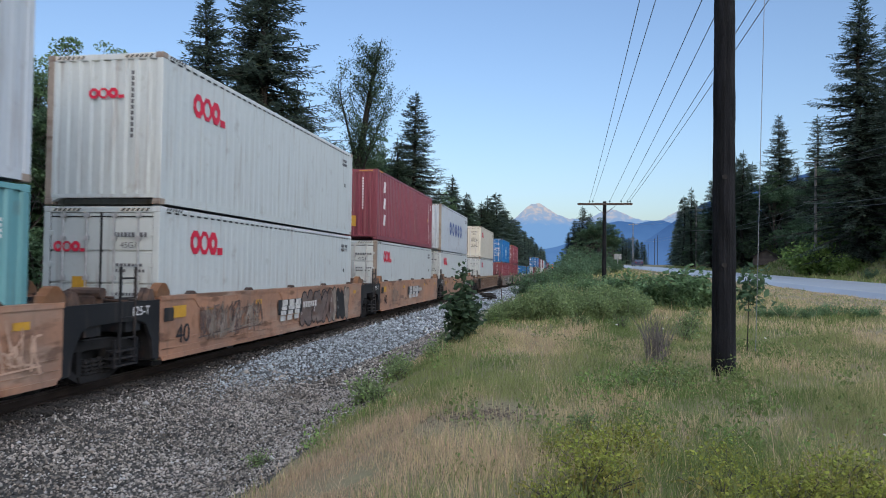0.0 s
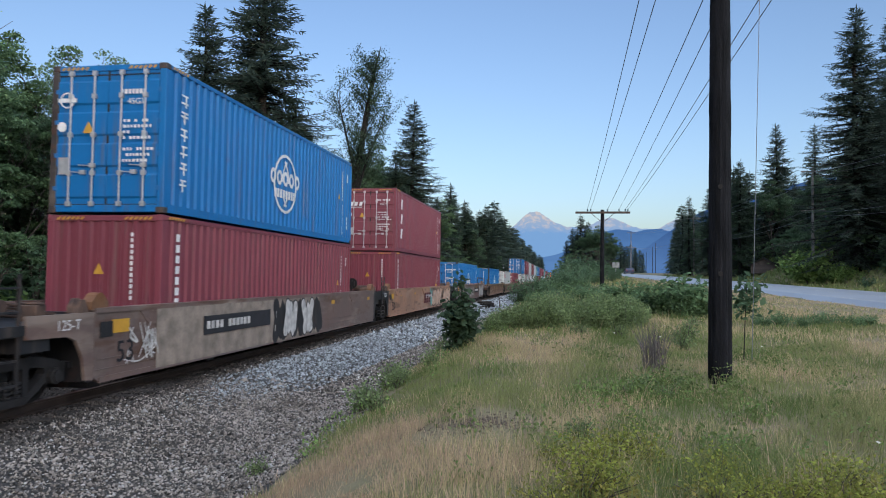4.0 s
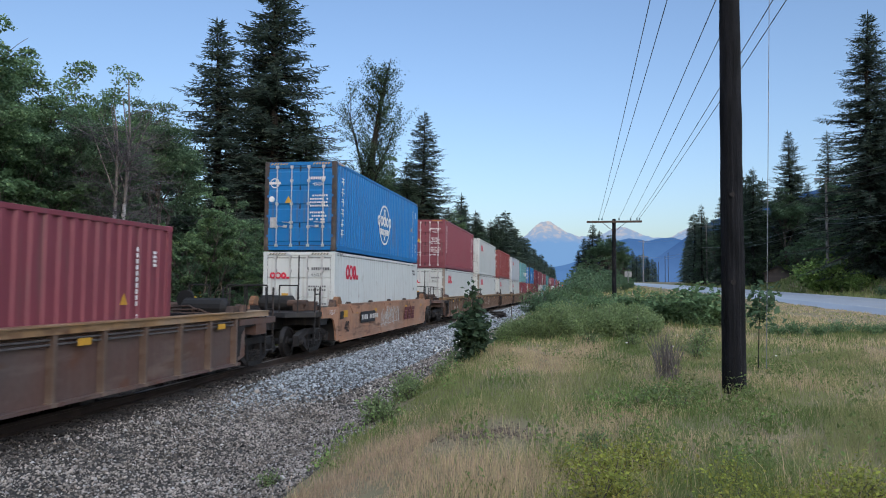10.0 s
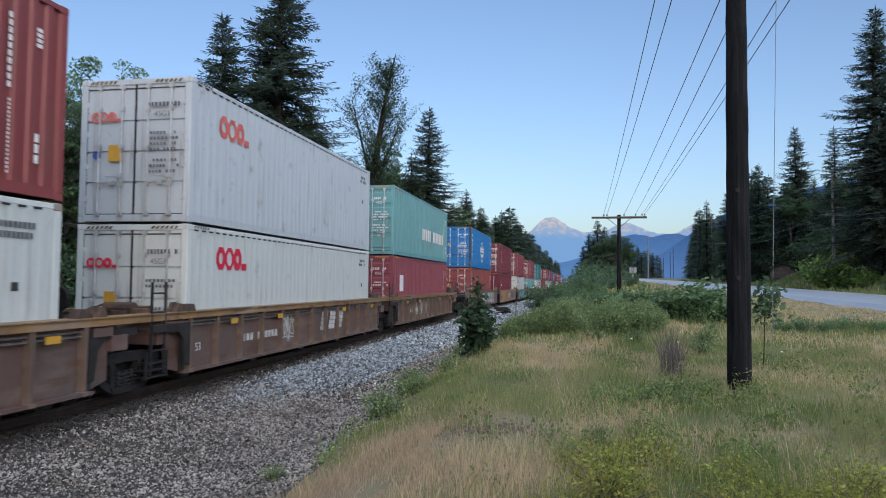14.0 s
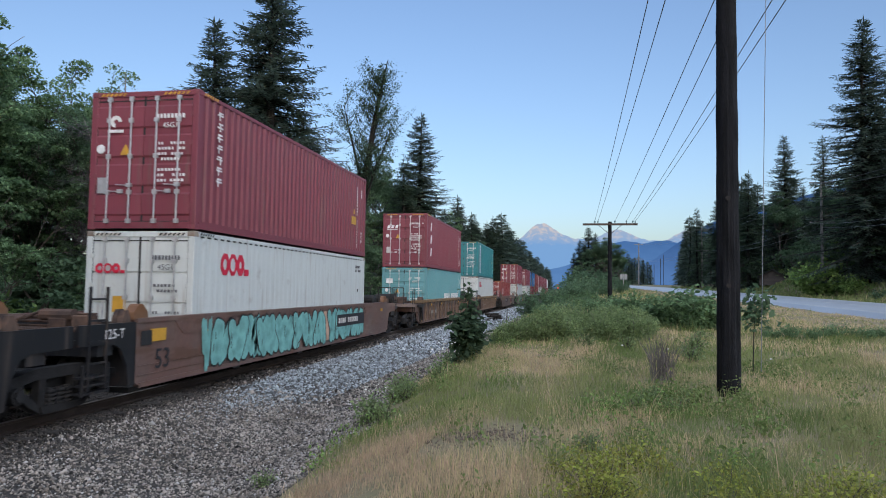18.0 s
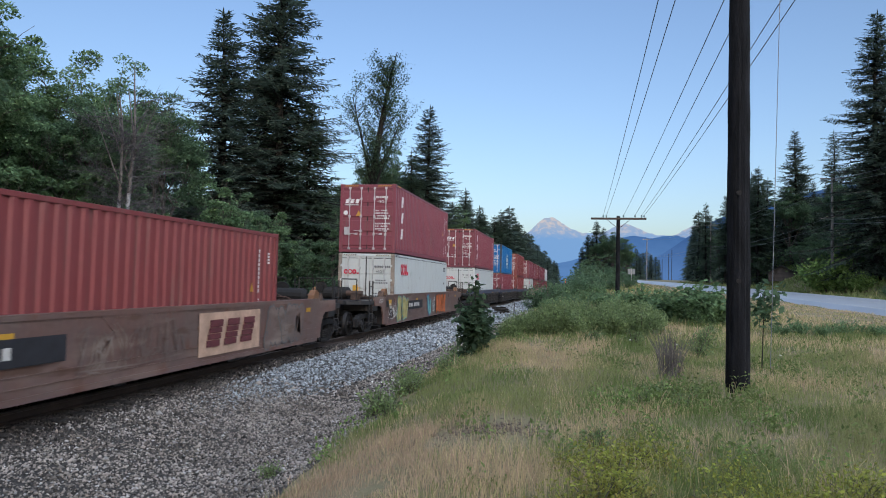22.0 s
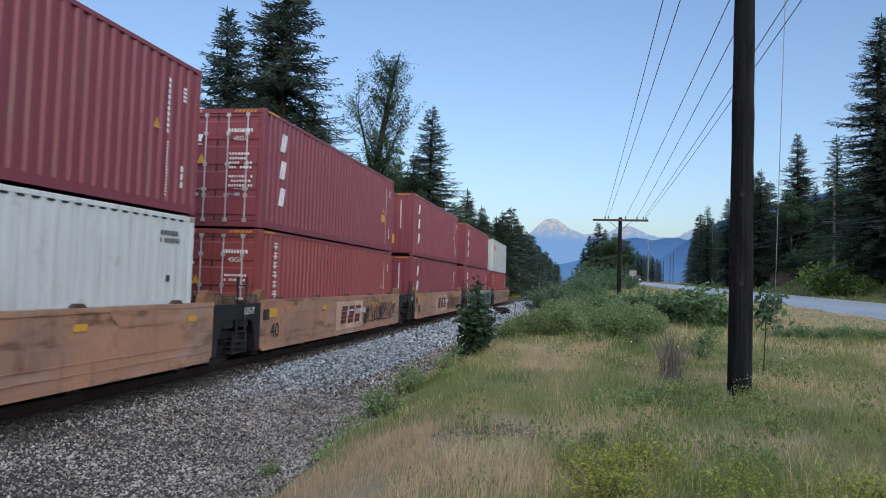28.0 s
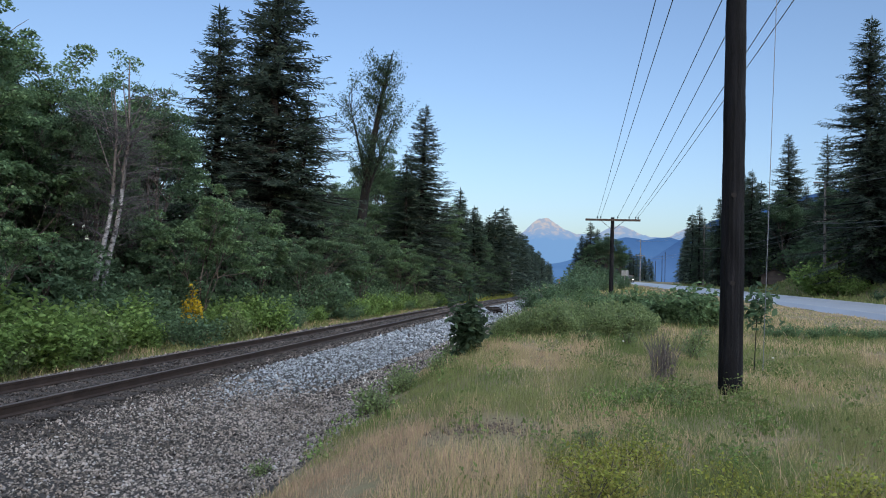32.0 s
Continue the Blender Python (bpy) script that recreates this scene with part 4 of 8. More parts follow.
        if end == "doors":
            end_mark(ob, "emblem", ring(-0.85, 2.2, 0.13, 0.16, n=14) + [rect(-1.05, -0.65, 2.16, 2.24)], "decal_white")
    elif mark == "five_blocks":
        side_mark(ob, "emblem", [s for i in range(5) for s in eight_ring(-2.3 + i * 1.2, 1.55, 0.42, 0.47, 0.5 if i in (1, 4) else 0.34)], "decal_blue", "five bold navy discs and rings in a row")
    elif mark == "white_row":
        side_mark(ob, "emblem", [rect(-0.6 + i * 0.42, -0.32 + i * 0.42, 0.95, 1.5, 0.0) for i in range(13) if i != 5], "decal_white", "row of white blocks")
        end_mark(ob, "emblem", [rect(-0.98, -0.62, 2.05, 2.3)], "decal_white")
    elif mark == "panel":
        side_mark(ob, "panel", [rect(-hl + 1.1, -hl + 1.72, 0.3, 2.65)], "decal_white", "upright white panel")
        side_mark(ob, "emblem", column(-hl + 1.26, 2.5, 9, 0.3, 0.16, 0.085), "decal_blue", "upright row of navy blocks", lift=0.007)
        end_mark(ob, "panel", [rect(-0.95, -0.55, 2.05, 2.42)], "decal_white")
    elif mark == "arc":
        side_mark(ob, "emblem", ring(-hl + 1.0, 1.75, 0.29, 0.35, 0.6, 5.2), "decal_green", "lime green arc")
        side_mark(ob, "column_mark", [rect(-hl + 0.88 + i * 0.12, -hl + 0.97 + i * 0.12, 1.64, 1.82) for i in range(6)], "decal_white")
    elif mark == "square":
        side_mark(ob, "emblem", [rect(-hl + 1.1, -hl + 1.75, 1.4, 2.1)], "decal_white")
        end_mark(ob, "emblem", [rect(-0.95, -0.6, 1.95, 2.3)], "decal_white")
    return ob


# ---- well cars ----
def truck(car, y, heavy=True):
    """A two-axle truck: side frames, spring nests, bolster, axles and wheels."""
    t = part("truck", stock("bolster", M["black_steel"], lambda: boxes((-1.05, 1.05, -0.22, 0.22, 0.42, 0.68), (-0.28, 0.28, -0.3, 0.3, 0.68, 0.8), bevel=0.03)), None, car, "near-black cast steel truck", at=(0, y, 0))

    def frame_mesh():
        bm = bmesh.new()
        # top member, sloping tension members, columns and pedestals: openings between them
        slab(bm, [(-1.16, 0.50), (-0.95, 0.52), (-0.52, 0.60), (0.52, 0.60), (0.95, 0.52), (1.16, 0.50), (1.16, 0.60), (0.92, 0.68), (0.50, 0.76), (-0.50, 0.76), (-0.92, 0.68), (-1.16, 0.60)], "x", -0.08, 0.08)
        slab(bm, [(-0.36, 0.10), (0.36, 0.10), (0.40, 0.21), (-0.40, 0.21)], "x", -0.10, 0.10)
        for s in (-1, 1):
            slab(bm, [(s * 0.36, 0.10), (s * 0.42, 0.24), (s * 0.80, 0.54), (s * 0.96, 0.54), (s * 0.62, 0.24)], "x", -0.07, 0.07)
            slab(bm, [(s * 0.30, 0.2), (s * 0.41, 0.2), (s * 0.41, 0.62), (s * 0.30, 0.62)], "x", -0.07, 0.07)
            slab(bm, [(s * 1.06, 0.32), (s * 1.16, 0.32), (s * 1.18, 0.56), (s * 1.04, 0.56)], "x", -0.07, 0.07)
            slab(bm, [(s * 0.72, 0.34), (s * 0.80, 0.32), (s * 0.84, 0.56), (s * 0.72, 0.56)], "x", -0.07, 0.07)
            tube(bm, (-0.10, s * 0.89, 0.43), (0.15, s * 0.89, 0.43), 0.125, n=10)
            tube(bm, (0.13, s * 0.89, 0.43), (0.18, s * 0.89, 0.43), 0.09, n=8)
        return tidy(bm)

    def springs():
        bm = bmesh.new()
        for q in (-0.2, -0.02, 0.16):
            for k in range(4):
                tube(bm, (0, q + 0.02, 0.22 + k * 0.06), (0, q + 0.02, 0.25 + k * 0.06), 0.085, n=8)
            tube(bm, (0, q + 0.02, 0.2), (0, q + 0.02, 0.46), 0.05, n=6)
        return bm

    def wheel_mesh():
        bm = bmesh.new()
        rows = [(-0.07, 0.435), (-0.05, 0.455), (-0.035, 0.425), (0.065, 0.415), (0.07, 0.36), (0.03, 0.34), (0.02, 0.16), (0.06, 0.13), (0.06, 0.05)]
        n, rings = 24, []
        for x, rad in rows:
            rings.append([bm.verts.new((x, rad * math.cos(i * math.tau / n), rad * math.sin(i * math.tau / n))) for i in range(n)])
        for a, b in zip(rings, rings[1:]):
            for i in range(n):
                bm.faces.new((a[i], a[(i + 1) % n], b[(i + 1) % n], b[i]))
        bm.faces.new(rings[0])
        bm.faces.new(rings[-1][::-1])
        return tidy(bm)

    for s in (-1, 1):
        part("side_frame", stock("side_frame", M["truck_steel"], frame_mesh), None, t, at=(s * 1.12, 0, 0), turn=(0, 0, 0 if s > 0 else 180))
        part("spring_nest", stock("spring_nest", M["truck_steel"], springs), None, t, at=(s * 1.16, 0, 0))["kind"] = "stuff"
        part("axle", stock("axle", M["truck_steel"], lambda: tubes(((-0.95, 0, 0), (0.95, 0, 0), 0.085), n=10)), None, t, at=(0, s * 0.89, 0.43))
        for q in (-1, 1):
            part("wheel", stock("wheel", M["wheel_steel"], wheel_mesh), None, t, "worn steel wheel", at=(q * 0.755, s * 0.89, 0.418), turn=(0, 0, 0 if q > 0 else 180))
    return t


def smooth(pts, k=4):
    """A flowing line through the points."""
    q = [pts[0]] + list(pts) + [pts[-1]]
    out = []
    for a, b, c, d in zip(q, q[1:], q[2:], q[3:]):
        for i in range(k):
            t = i / k
            out.append(tuple(0.5 * (2 * b[j] + (c[j] - a[j]) * t + (2 * a[j] - 5 * b[j] + 4 * c[j] - d[j]) * t * t + (3 * b[j] - a[j] - 3 * c[j] + d[j]) * t ** 3) for j in (0, 1)))
    return out + [tuple(pts[-1])]


def ribbon(pts, w):
    """A bold sprayed stroke with rounded ends, as quads in a row."""
    def unit(a, b):
        l = math.hypot(b[0] - a[0], b[1] - a[1]) or 1e-6
        return (b[0] - a[0]) / l, (b[1] - a[1]) / l
    s, e = unit(pts[0], pts[1]), unit(pts[-2], pts[-1])
    row = [((pts[0][0] - s[0] * w * k, pts[0][1] - s[1] * w * k), g) for k, g in ((0.95, 0.3), (0.65, 0.75))] + [(p, 1.0) for p in pts]
    row += [((pts[-1][0] + e[0] * w * k, pts[-1][1] + e[1] * w * k), g) for k, g in ((0.65, 0.75), (0.95, 0.3))]
    edge = []
    for i, (p, g) in enumerate(row):
        u = unit(row[max(0, i - 1)][0], row[min(len(row) - 1, i + 1)][0])
        edge.append(((p[0] - u[1] * w * g, p[1] + u[0] * w * g), (p[0] + u[1] * w * g, p[1] - u[0] * w * g)))
    return [[a[0], b[0], b[1], a[1]] for a, b in zip(edge, edge[1:])]


def decal(strokes):
    """Sprayed strokes that face +x, each lying a hair above the one before; (lift, quads) each."""
    bm = bmesh.new()
    for i, (lift, quads) in enumerate(strokes):
        for q in quads:
            bm.faces.new([bm.verts.new((lift + 0.0003 * (i % 6), *p)) for p in q][::-1])
    bmesh.ops.remove_doubles(bm, verts=bm.verts, dist=0.00002)
    for f in bm.faces:
        if f.normal.x < 0:
            f.normal_flip()
    return bm


def graffiti(car, x, y0, y1, z0, z1, fills, line, seed):
    """Sprayed shapes that nobody can read: crowded bold bowed strokes, outlined, each overlapping its neighbour."""
    r = random.Random(seed)
    n = max(2, round((y1 - y0) / 0.72))
    cell = (y1 - y0) / n
    inner, outer, shine = [[] for _ in fills], [], []
    for i in range(n):
        w = min(0.18, cell * 0.23)
        a, b = y0 + i * cell + w * 0.6, y0 + (i + 1) * cell - w * 0.3
        lo, hi = z0 + w * 1.1 + r.uniform(0, 0.04), z1 - w * 1.1 - r.uniform(0, 0.04)
        mid, lean = lo + (hi - lo) * r.uniform(0.4, 0.6), r.uniform(-0.10, 0.14)
        lines_ = []
        for k in range(2 if cell > 0.5 else 1):
            up = (i + k) % 2 == 0
            pts = [(a + (b - a) * f + r.uniform(-0.22, 0.22) * cell, (hi if (j % 2 == 0) == up else lo) + r.uniform(-0.30, 0.30) * (hi - lo) * (j % 2)) for j, f in enumerate((-0.12, 0.25, 0.62, 1.1)[:r.randint(3, 4)])]
            lines_.append([(p, min(hi, max(lo, q))) for p, q in pts])
        top = 0.010 if i % 2 else 0.0
        for pts in lines_:
            pts = smooth([(p + lean * (q - mid) + r.uniform(-0.04, 0.04), q + r.uniform(-0.04, 0.04)) for p, q in pts])
            outer.append((top, ribbon(pts, w + 0.04)))
            inner[i % len(fills)].append((top + 0.005, ribbon(pts, w)))
            shine.append((top + 0.008, ribbon([(pts[1][0] - w * 0.45, pts[1][1]), (pts[1][0] - w * 0.45, pts[1][1] + (0.13 if pts[3][1] > pts[1][1] else -0.13))], 0.014)))
    part("graffiti_outline", decal(outer), M[line], car, "sprayed graffiti outline", at=(x + 0.003, 0, 0))["kind"] = "stuff"
    for k, f in enumerate(fills):
        if inner[k]:
            part("graffiti_fill", decal(inner[k]), M[f], car, "sprayed graffiti strokes", at=(x + 0.003, 0, 0))["kind"] = "stuff"
    part("graffiti_shine", decal(shine), M[line if line != "spray_black" else "spray_white"], car, at=(x + 0.003, 0, 0))["kind"] = "stuff"


BOLD = (((0, 1), (0.06, 0.28), (0.5, 0), (0.92, 0.3), (1, 1)), ((0.12, 0.64), (0.9, 0.62))), (((1, 1), (0.95, 0), (0.15, 0.14), (0.7, 0.52), (0, 1)),), (((0.42, 1), (0.5, 0.05)), ((0, 0.24), (0.5, 0), (1, 0.2)), ((0.5, 0.6), (0.95, 0.9))), (((0, 0), (0.05, 0.7), (0.45, 1), (0.9, 0.75), (1, 0.05)), ((0.45, 0.05), (0.55, 0.5))), (((0.05, 0.95), (0.9, 0.8), (0.5, 0.42), (0.95, 0.06), (0, 0)), ((0, 0.35), (0.4, 0.6))), (((1, 0), (0.96, 0.95), (0.5, 0.3), (0.05, 0.9), (0, 0.2)),)


def bold_graffiti(car, x, y0, y1, z0, z1, fills, line, seed, cell=0.8):
    """Sprayed angular shapes, broad and close together, with a dark rim, a thin pale line and tinted hollows."""
    r = random.Random(seed)
    n = max(2, round((y1 - y0) / cell))
    cell, first = (y1 - y0) / n, r.randrange(len(BOLD))
    w = min(0.23, cell * 0.19)
    rim, fill, shine, hollow = [], [[] for _ in fills], [], []
    for i in range(n):
        a, wide = y0 + i * cell + w, cell - 1.5 * w
        lo, hi = z0 + w + r.uniform(0, 0.05), z1 - w - r.uniform(0, 0.07)
        lean, top = r.uniform(-0.05, 0.14), 0.010 if i % 2 else 0.0
        hollow.append((top + 0.001, [[(a + wide * 0.22, lo), (a + wide * 0.78, lo), (a + wide * 0.74, lo + (hi - lo) * 0.42), (a + wide * 0.28, lo + (hi - lo) * 0.42)]]))
        for path in BOLD[(first + i) % len(BOLD)]:
            ends = [(a + u * wide + lean * (v - 0.5) + r.uniform(-0.03, 0.03), lo + v * (hi - lo)) for u, v in path]
            pts = [(p[0] + (q[0] - p[0]) * k / 4, p[1] + (q[1] - p[1]) * k / 4) for p, q in zip(ends, ends[1:]) for k in range(4)] + [ends[-1]]
            rim.append((top, ribbon(pts, w + 0.05)))
            fill[i % len(fills)].append((top + 0.005, ribbon(pts, w)))
            shine.append((top + 0.008, ribbon([(p - w * 0.62, q + w * 0.2) for p, q in pts[1:-1]], 0.012)))
    part("graffiti_hollow", decal(hollow), M["spray_teal" if line == K else line], car, at=(x + 0.003, 0, 0))["kind"] = "stuff"
    part("graffiti_outline", decal(rim), M[line], car, "sprayed graffiti outline", at=(x + 0.004, 0, 0))["kind"] = "stuff"
    for k, f in enumerate(fills):
        if fill[k]:
            part("graffiti_fill", decal(fill[k]), M[f], car, "broad sprayed graffiti strokes", at=(x + 0.004, 0, 0))["kind"] = "stuff"
    part("graffiti_shine", decal(shine), M["spray_white" if line != "spray_white" else "car_dark"], car, at=(x + 0.004, 0, 0))["kind"] = "stuff"


def scrawl(car, x, y0, y1, z0, z1, mat, seed):
    """Thin sprayed loops."""
    r = random.Random(seed)
    y, tall, shapes = y0 + 0.1, z1 - z0, []
    while y < y1 - 0.12:
        # letter-like strokes that overlap, with loops and flicks between
        w, low, high = r.uniform(0.16, 0.34), z0 + tall * r.uniform(0.0, 0.25), z1 - tall * r.uniform(0.0, 0.3)
        for k in range(r.randint(2, 3)):
            at = lambda: (y + r.uniform(-0.15, 1.15) * w, r.uniform(low, high))
            pts = [(y + r.uniform(0, 0.3) * w, r.choice((low, high))), at(), at(), (y + r.uniform(0.6, 1.3) * w, r.choice((low, high)))]
            shapes.append((0.0, ribbon(smooth(pts), r.uniform(0.011, 0.020))))
        if r.random() < 0.3:
            shapes.append((0.0, ribbon([(y + w * 0.5 + w * 0.6 * math.cos(a * 0.7), (low + high) / 2 + tall * 0.22 * math.sin(a * 0.7)) for a in range(10)], 0.014)))
        y += w * r.uniform(0.75, 1.15)
    shapes.append((0.0, ribbon(smooth([(y0 + 0.05, z0 + tall * 0.12), ((y0 + y1) / 2, z0 + tall * r.uniform(0.0, 0.2)), (y1 - 0.05, z0 + tall * r.uniform(0.1, 0.3))]), 0.013)))
    part("graffiti_scrawl", decal(shapes), M[mat], car, "thin sprayed scrawl", at=(x + 0.003, 0, 0))["kind"] = "stuff"


def ladder_mesh():
    return boxes((-0.02, 0.02, -0.22, -0.19, 0.35, 1.95), (-0.02, 0.02, 0.19, 0.22, 0.35, 1.95), *[(-0.015, 0.015, -0.2, 0.2, z, z + 0.03) for z in (0.42, 0.75, 1.08, 1.41, 1.74)])


def brake_mesh():
    return tidy(tube(boxes((-0.16, 0.16, -0.10, 0.10, -0.22, -0.02), bevel=0.02), (-0.34, 0, 0.02), (0.26, 0, 0.02), 0.10, n=10))


def well_car(size, style, tones, rear, front, label, seed, art):
    """One well of an intermodal car. size 40 or 53; rear (towards -y) and front: shared (an articulated joint), bare (the joint's
    truck belongs to the neighbour) or coupled (its own truck, a platform and a coupler)."""
    r = random.Random(seed)
    side, chord, dark = M[tones[0]], M[tones[1]], M["car_dark"]
    car = thing("well_car", label, "railway wagon", "cars of the freight train")
    pivot, well = (7.85, 6.45) if size == 40 else (9.78, 8.35)
    X = 1.50
    # the side sills, from bulkhead to bulkhead
    if style == "smooth":
        outline = [(-well - 0.02, 0.34), (-well + 0.1, 0.26), (well - 0.1, 0.26), (well + 0.02, 0.34), (well + 0.02, 1.36), (-well - 0.02, 1.36)]

        def sill():
            bm = slab(bmesh.new(), outline, "x", -0.10, 0.0)
            box(bm, -0.16, 0.02, -well - 0.02, well + 0.02, 1.34, 1.42)
            box(bm, -0.02, 0.02, -well + 0.1, well - 0.1, 0.24, 0.33)
            return tidy(bm)
    else:
        outline = [(-well - 0.55, 0.40), (-well - 0.05, 0.27), (well + 0.05, 0.27), (well + 0.55, 0.40), (well + 0.55, 1.30), (-well - 0.55, 1.30)]

        def sill():
            bm = slab(bmesh.new(), outline, "x", -0.20, -0.13)
            box(bm, -0.20, 0.0, -well - 0.1, well + 0.1, 0.25, 0.30)
            return tidy(bm)
    for s in (-1, 1):
        w = part("side_sill", stock("side_sill_%s_%d" % (style, size), side, sill), None, car, at=(s * X, 0, 0), turn=(0, 0, 0 if s > 0 else 180))
        if style == "ribbed":
            part("top_chord", stock("top_chord_%d" % size, chord, lambda: boxes((-0.27, 0.0, -well - 1.5, well + 1.5, 1.12 if tones[1] == "car_blue" else 1.27, 1.40), (-0.29, 0.03, -well - 1.5, well + 1.5, 1.385, 1.405))), None, car, "worn top chord", at=(s * X, 0, 0), turn=(0, 0, 0 if s > 0 else 180))
            for z in (1.02, 1.07) if tones[1] == "car_blue" else (1.13, 1.20):
                part("side_pipe", stock("side_pipe_%d" % size, M["pipe_grey"], lambda: tubes(((0, -well, 0), (0, well, 0), 0.018), n=5)), None, car, at=(s * (X - 0.07), 0, z))
            count = 12 if size == 40 else 15
            for i in range(count + 1):
                y = -well + 0.1 + (2 * well - 0.2) * i / count
                part("side_post", stock("side_post", M["post_tan"] if tones[1] == "chord_yellow" else side, lambda: tidy(slab(slab(bmesh.new(), [(-0.028, 0.25), (0.028, 0.25), (0.045, 1.29), (-0.045, 1.29)], "x", -0.14, -0.005), [(-0.06, 0.25), (0.06, 0.25), (0.07, 0.31), (-0.07, 0.31)], "x", -0.14, 0.012))), None, car, at=(s * X, y, 0), turn=(0, 0, 0 if s > 0 else 180))
        else:
            for i in range(5 if any(a[0] == "lips" for a in art) else 0):
                part("loading_lip", stock("loading_lip", M["lip_pink"], lambda: tidy(slab(bmesh.new(), [(-0.70, 1.41), (0.70, 1.41), (0.62, 1.50), (-0.62, 1.50)], "x", -0.10, 0.05))), None, car, "pale worn lip", at=(s * X, -well + 1.9 + (2 * well - 3.8) * i / 4, 0), turn=(0, 0, 0 if s > 0 else 180))
            for i in range(5 if size == 40 else 0):
                y = -well + 1.2 + (2 * well - 2.4) * i / 4
                part("container_guide", stock("container_guide", M["rust_steel"], lambda: tidy(slab(bmesh.new(), [(-0.17, 1.41), (0.17, 1.41), (0.07, 1.485), (-0.07, 1.485)], "x", -0.14, -0.04))), None, car, at=(s * X, y, 0), turn=(0, 0, 0 if s > 0 else 180))
    if style == "smooth":
        for i in range(3):
            y = -well + 2.2 + (2 * well - 4.4) * i / 2
            part("pocket_plate", stock("pocket_plate", side, lambda: tidy(slab(slab(bmesh.new(), [(-0.75, 1.08), (0.75, 1.08), (1.05, 1.34), (-1.05, 1.34)], "x", 0.0, 0.014), [(-0.68, 1.11), (0.68, 1.11), (0.92, 1.31), (-0.92, 1.31)], "x", 0.014, 0.018))), None, car, at=(X, y, 0))
        for q in (-1, 1):
            part("seam", stock("seam_%d" % size, side, lambda: boxes((-0.004, 0.012, -well + 0.05, well - 0.05, 0.60, 0.615))), None, car, at=(X, 0, 0.0 if q > 0 else -0.16))
    for i in range(5):
        y = -well + 0.5 + (2 * well - 1.0) * i / 4
        part("floor_beam", stock("floor_beam", dark, lambda: boxes((-1.15, 1.15, -0.16, 0.16, 0.10, 0.20))), None, car, at=(0, y, 0))
    for s in (-1, 1):
        kind = front if s > 0 else rear
        reach = pivot + (1.05 if kind == "coupled" else -0.35)
        turn = (0, 0, 0 if s > 0 else 180)
        part("bulkhead", stock("bulkhead", dark, lambda: boxes((-1.42, 1.42, 0, 0.10, 0.28, 1.36), (-1.2, 1.2, 0.1, 0.2, 0.5, 0.6), (-1.2, 1.2, 0.1, 0.2, 0.9, 1.0))), None, car, at=(0, s * (well + 0.02), 0), turn=turn)
        part("end_platform", stock("end_platform_%d_%s" % (size, kind), dark if style == "smooth" else side, lambda: tidy(slab(slab(bmesh.new(), [(-1.47, well + 0.10), (1.47, well + 0.10), (1.47, reach - 0.5), (0.75, reach), (-0.75, reach), (-1.47, reach - 0.5)], "z", 1.10, 1.24), [(-1.45, well + 0.95), (1.45, well + 0.95), (1.45, min(reach - 0.5, well + 1.5)), (-1.45, min(reach - 0.5, well + 1.5))], "z", 0.85, 1.10))), None, car, at=(0, 0, 0), turn=turn)
        part("centre_sill", stock("centre_sill_%d_%s" % (size, kind), dark, lambda: boxes((-0.30, 0.30, well + 0.1, reach + 0.1, 0.74, 1.10), bevel=0.02)), None, car, turn=turn)
        if style == "smooth":
            web = stock("end_web_%d" % size, side if kind == "coupled" else M["end_grey"], lambda: tidy(slab(bmesh.new(), [(well + 0.02, 0.30), (well + 0.20, 0.32), (well + 0.26, 0.66), (well + 0.44, 0.95), (well + 0.62, 1.02), (well + 1.45, 1.04), (well + 1.45, 1.36), (well + 0.02, 1.36)], "x", -0.03, 0.03)))
        else:
            web = stock("end_web_ribbed_%d" % size, M["truck_steel"], lambda: tidy(slab(bmesh.new(), [(well + 0.02, 0.40), (well + 0.16, 0.44), (well + 0.24, 0.90), (well + 0.40, 1.05), (well + 1.2, 1.08), (well + 1.2, 1.20), (well + 0.02, 1.20)], "x", -0.08, -0.02)))
        for q in (-1, 1):
            part("end_web", web, None, car, at=(1.465 * q, 0, 0), turn=turn)
        for q in (-1, 1):
            part("corner_guide", stock("corner_guide", M["rust_steel"] if style == "ribbed" else M["guide_ochre"], lambda: tidy(slab(bmesh.new(), [(-0.16, 1.40), (0.16, 1.40), (0.09, 1.54), (-0.09, 1.54)] if style == "ribbed" else [(-0.22, 1.40), (0.22, 1.40), (0.20, 1.52), (0.09, 1.63), (0.04, 1.66), (-0.04, 1.66), (-0.09, 1.63), (-0.20, 1.52)], "x", -0.20, -0.02))), None, car, "container guide", at=(q * X, s * (well - 0.12), 0), turn=(0, 0, 0 if q > 0 else 180))
        # pipes, valves and boxes crowd the end platform
        for k in range(4):
            part("pipe", stock("end_pipe_%d" % k, M["rust_steel"], lambda: tubes(((-1.3 + 0.2 * k, 0.1 * k, 0.0), (0.9 - 0.3 * k, 0.06 * k, 0.02 * k), 0.024), ((0.9 - 0.3 * k, 0.06 * k, 0.02 * k), (1.0 - 0.25 * k, 0.2, -0.06), 0.024), n=6)), None, car, at=(0, s * (well + 0.30), 1.28 + 0.06 * k), turn=turn)
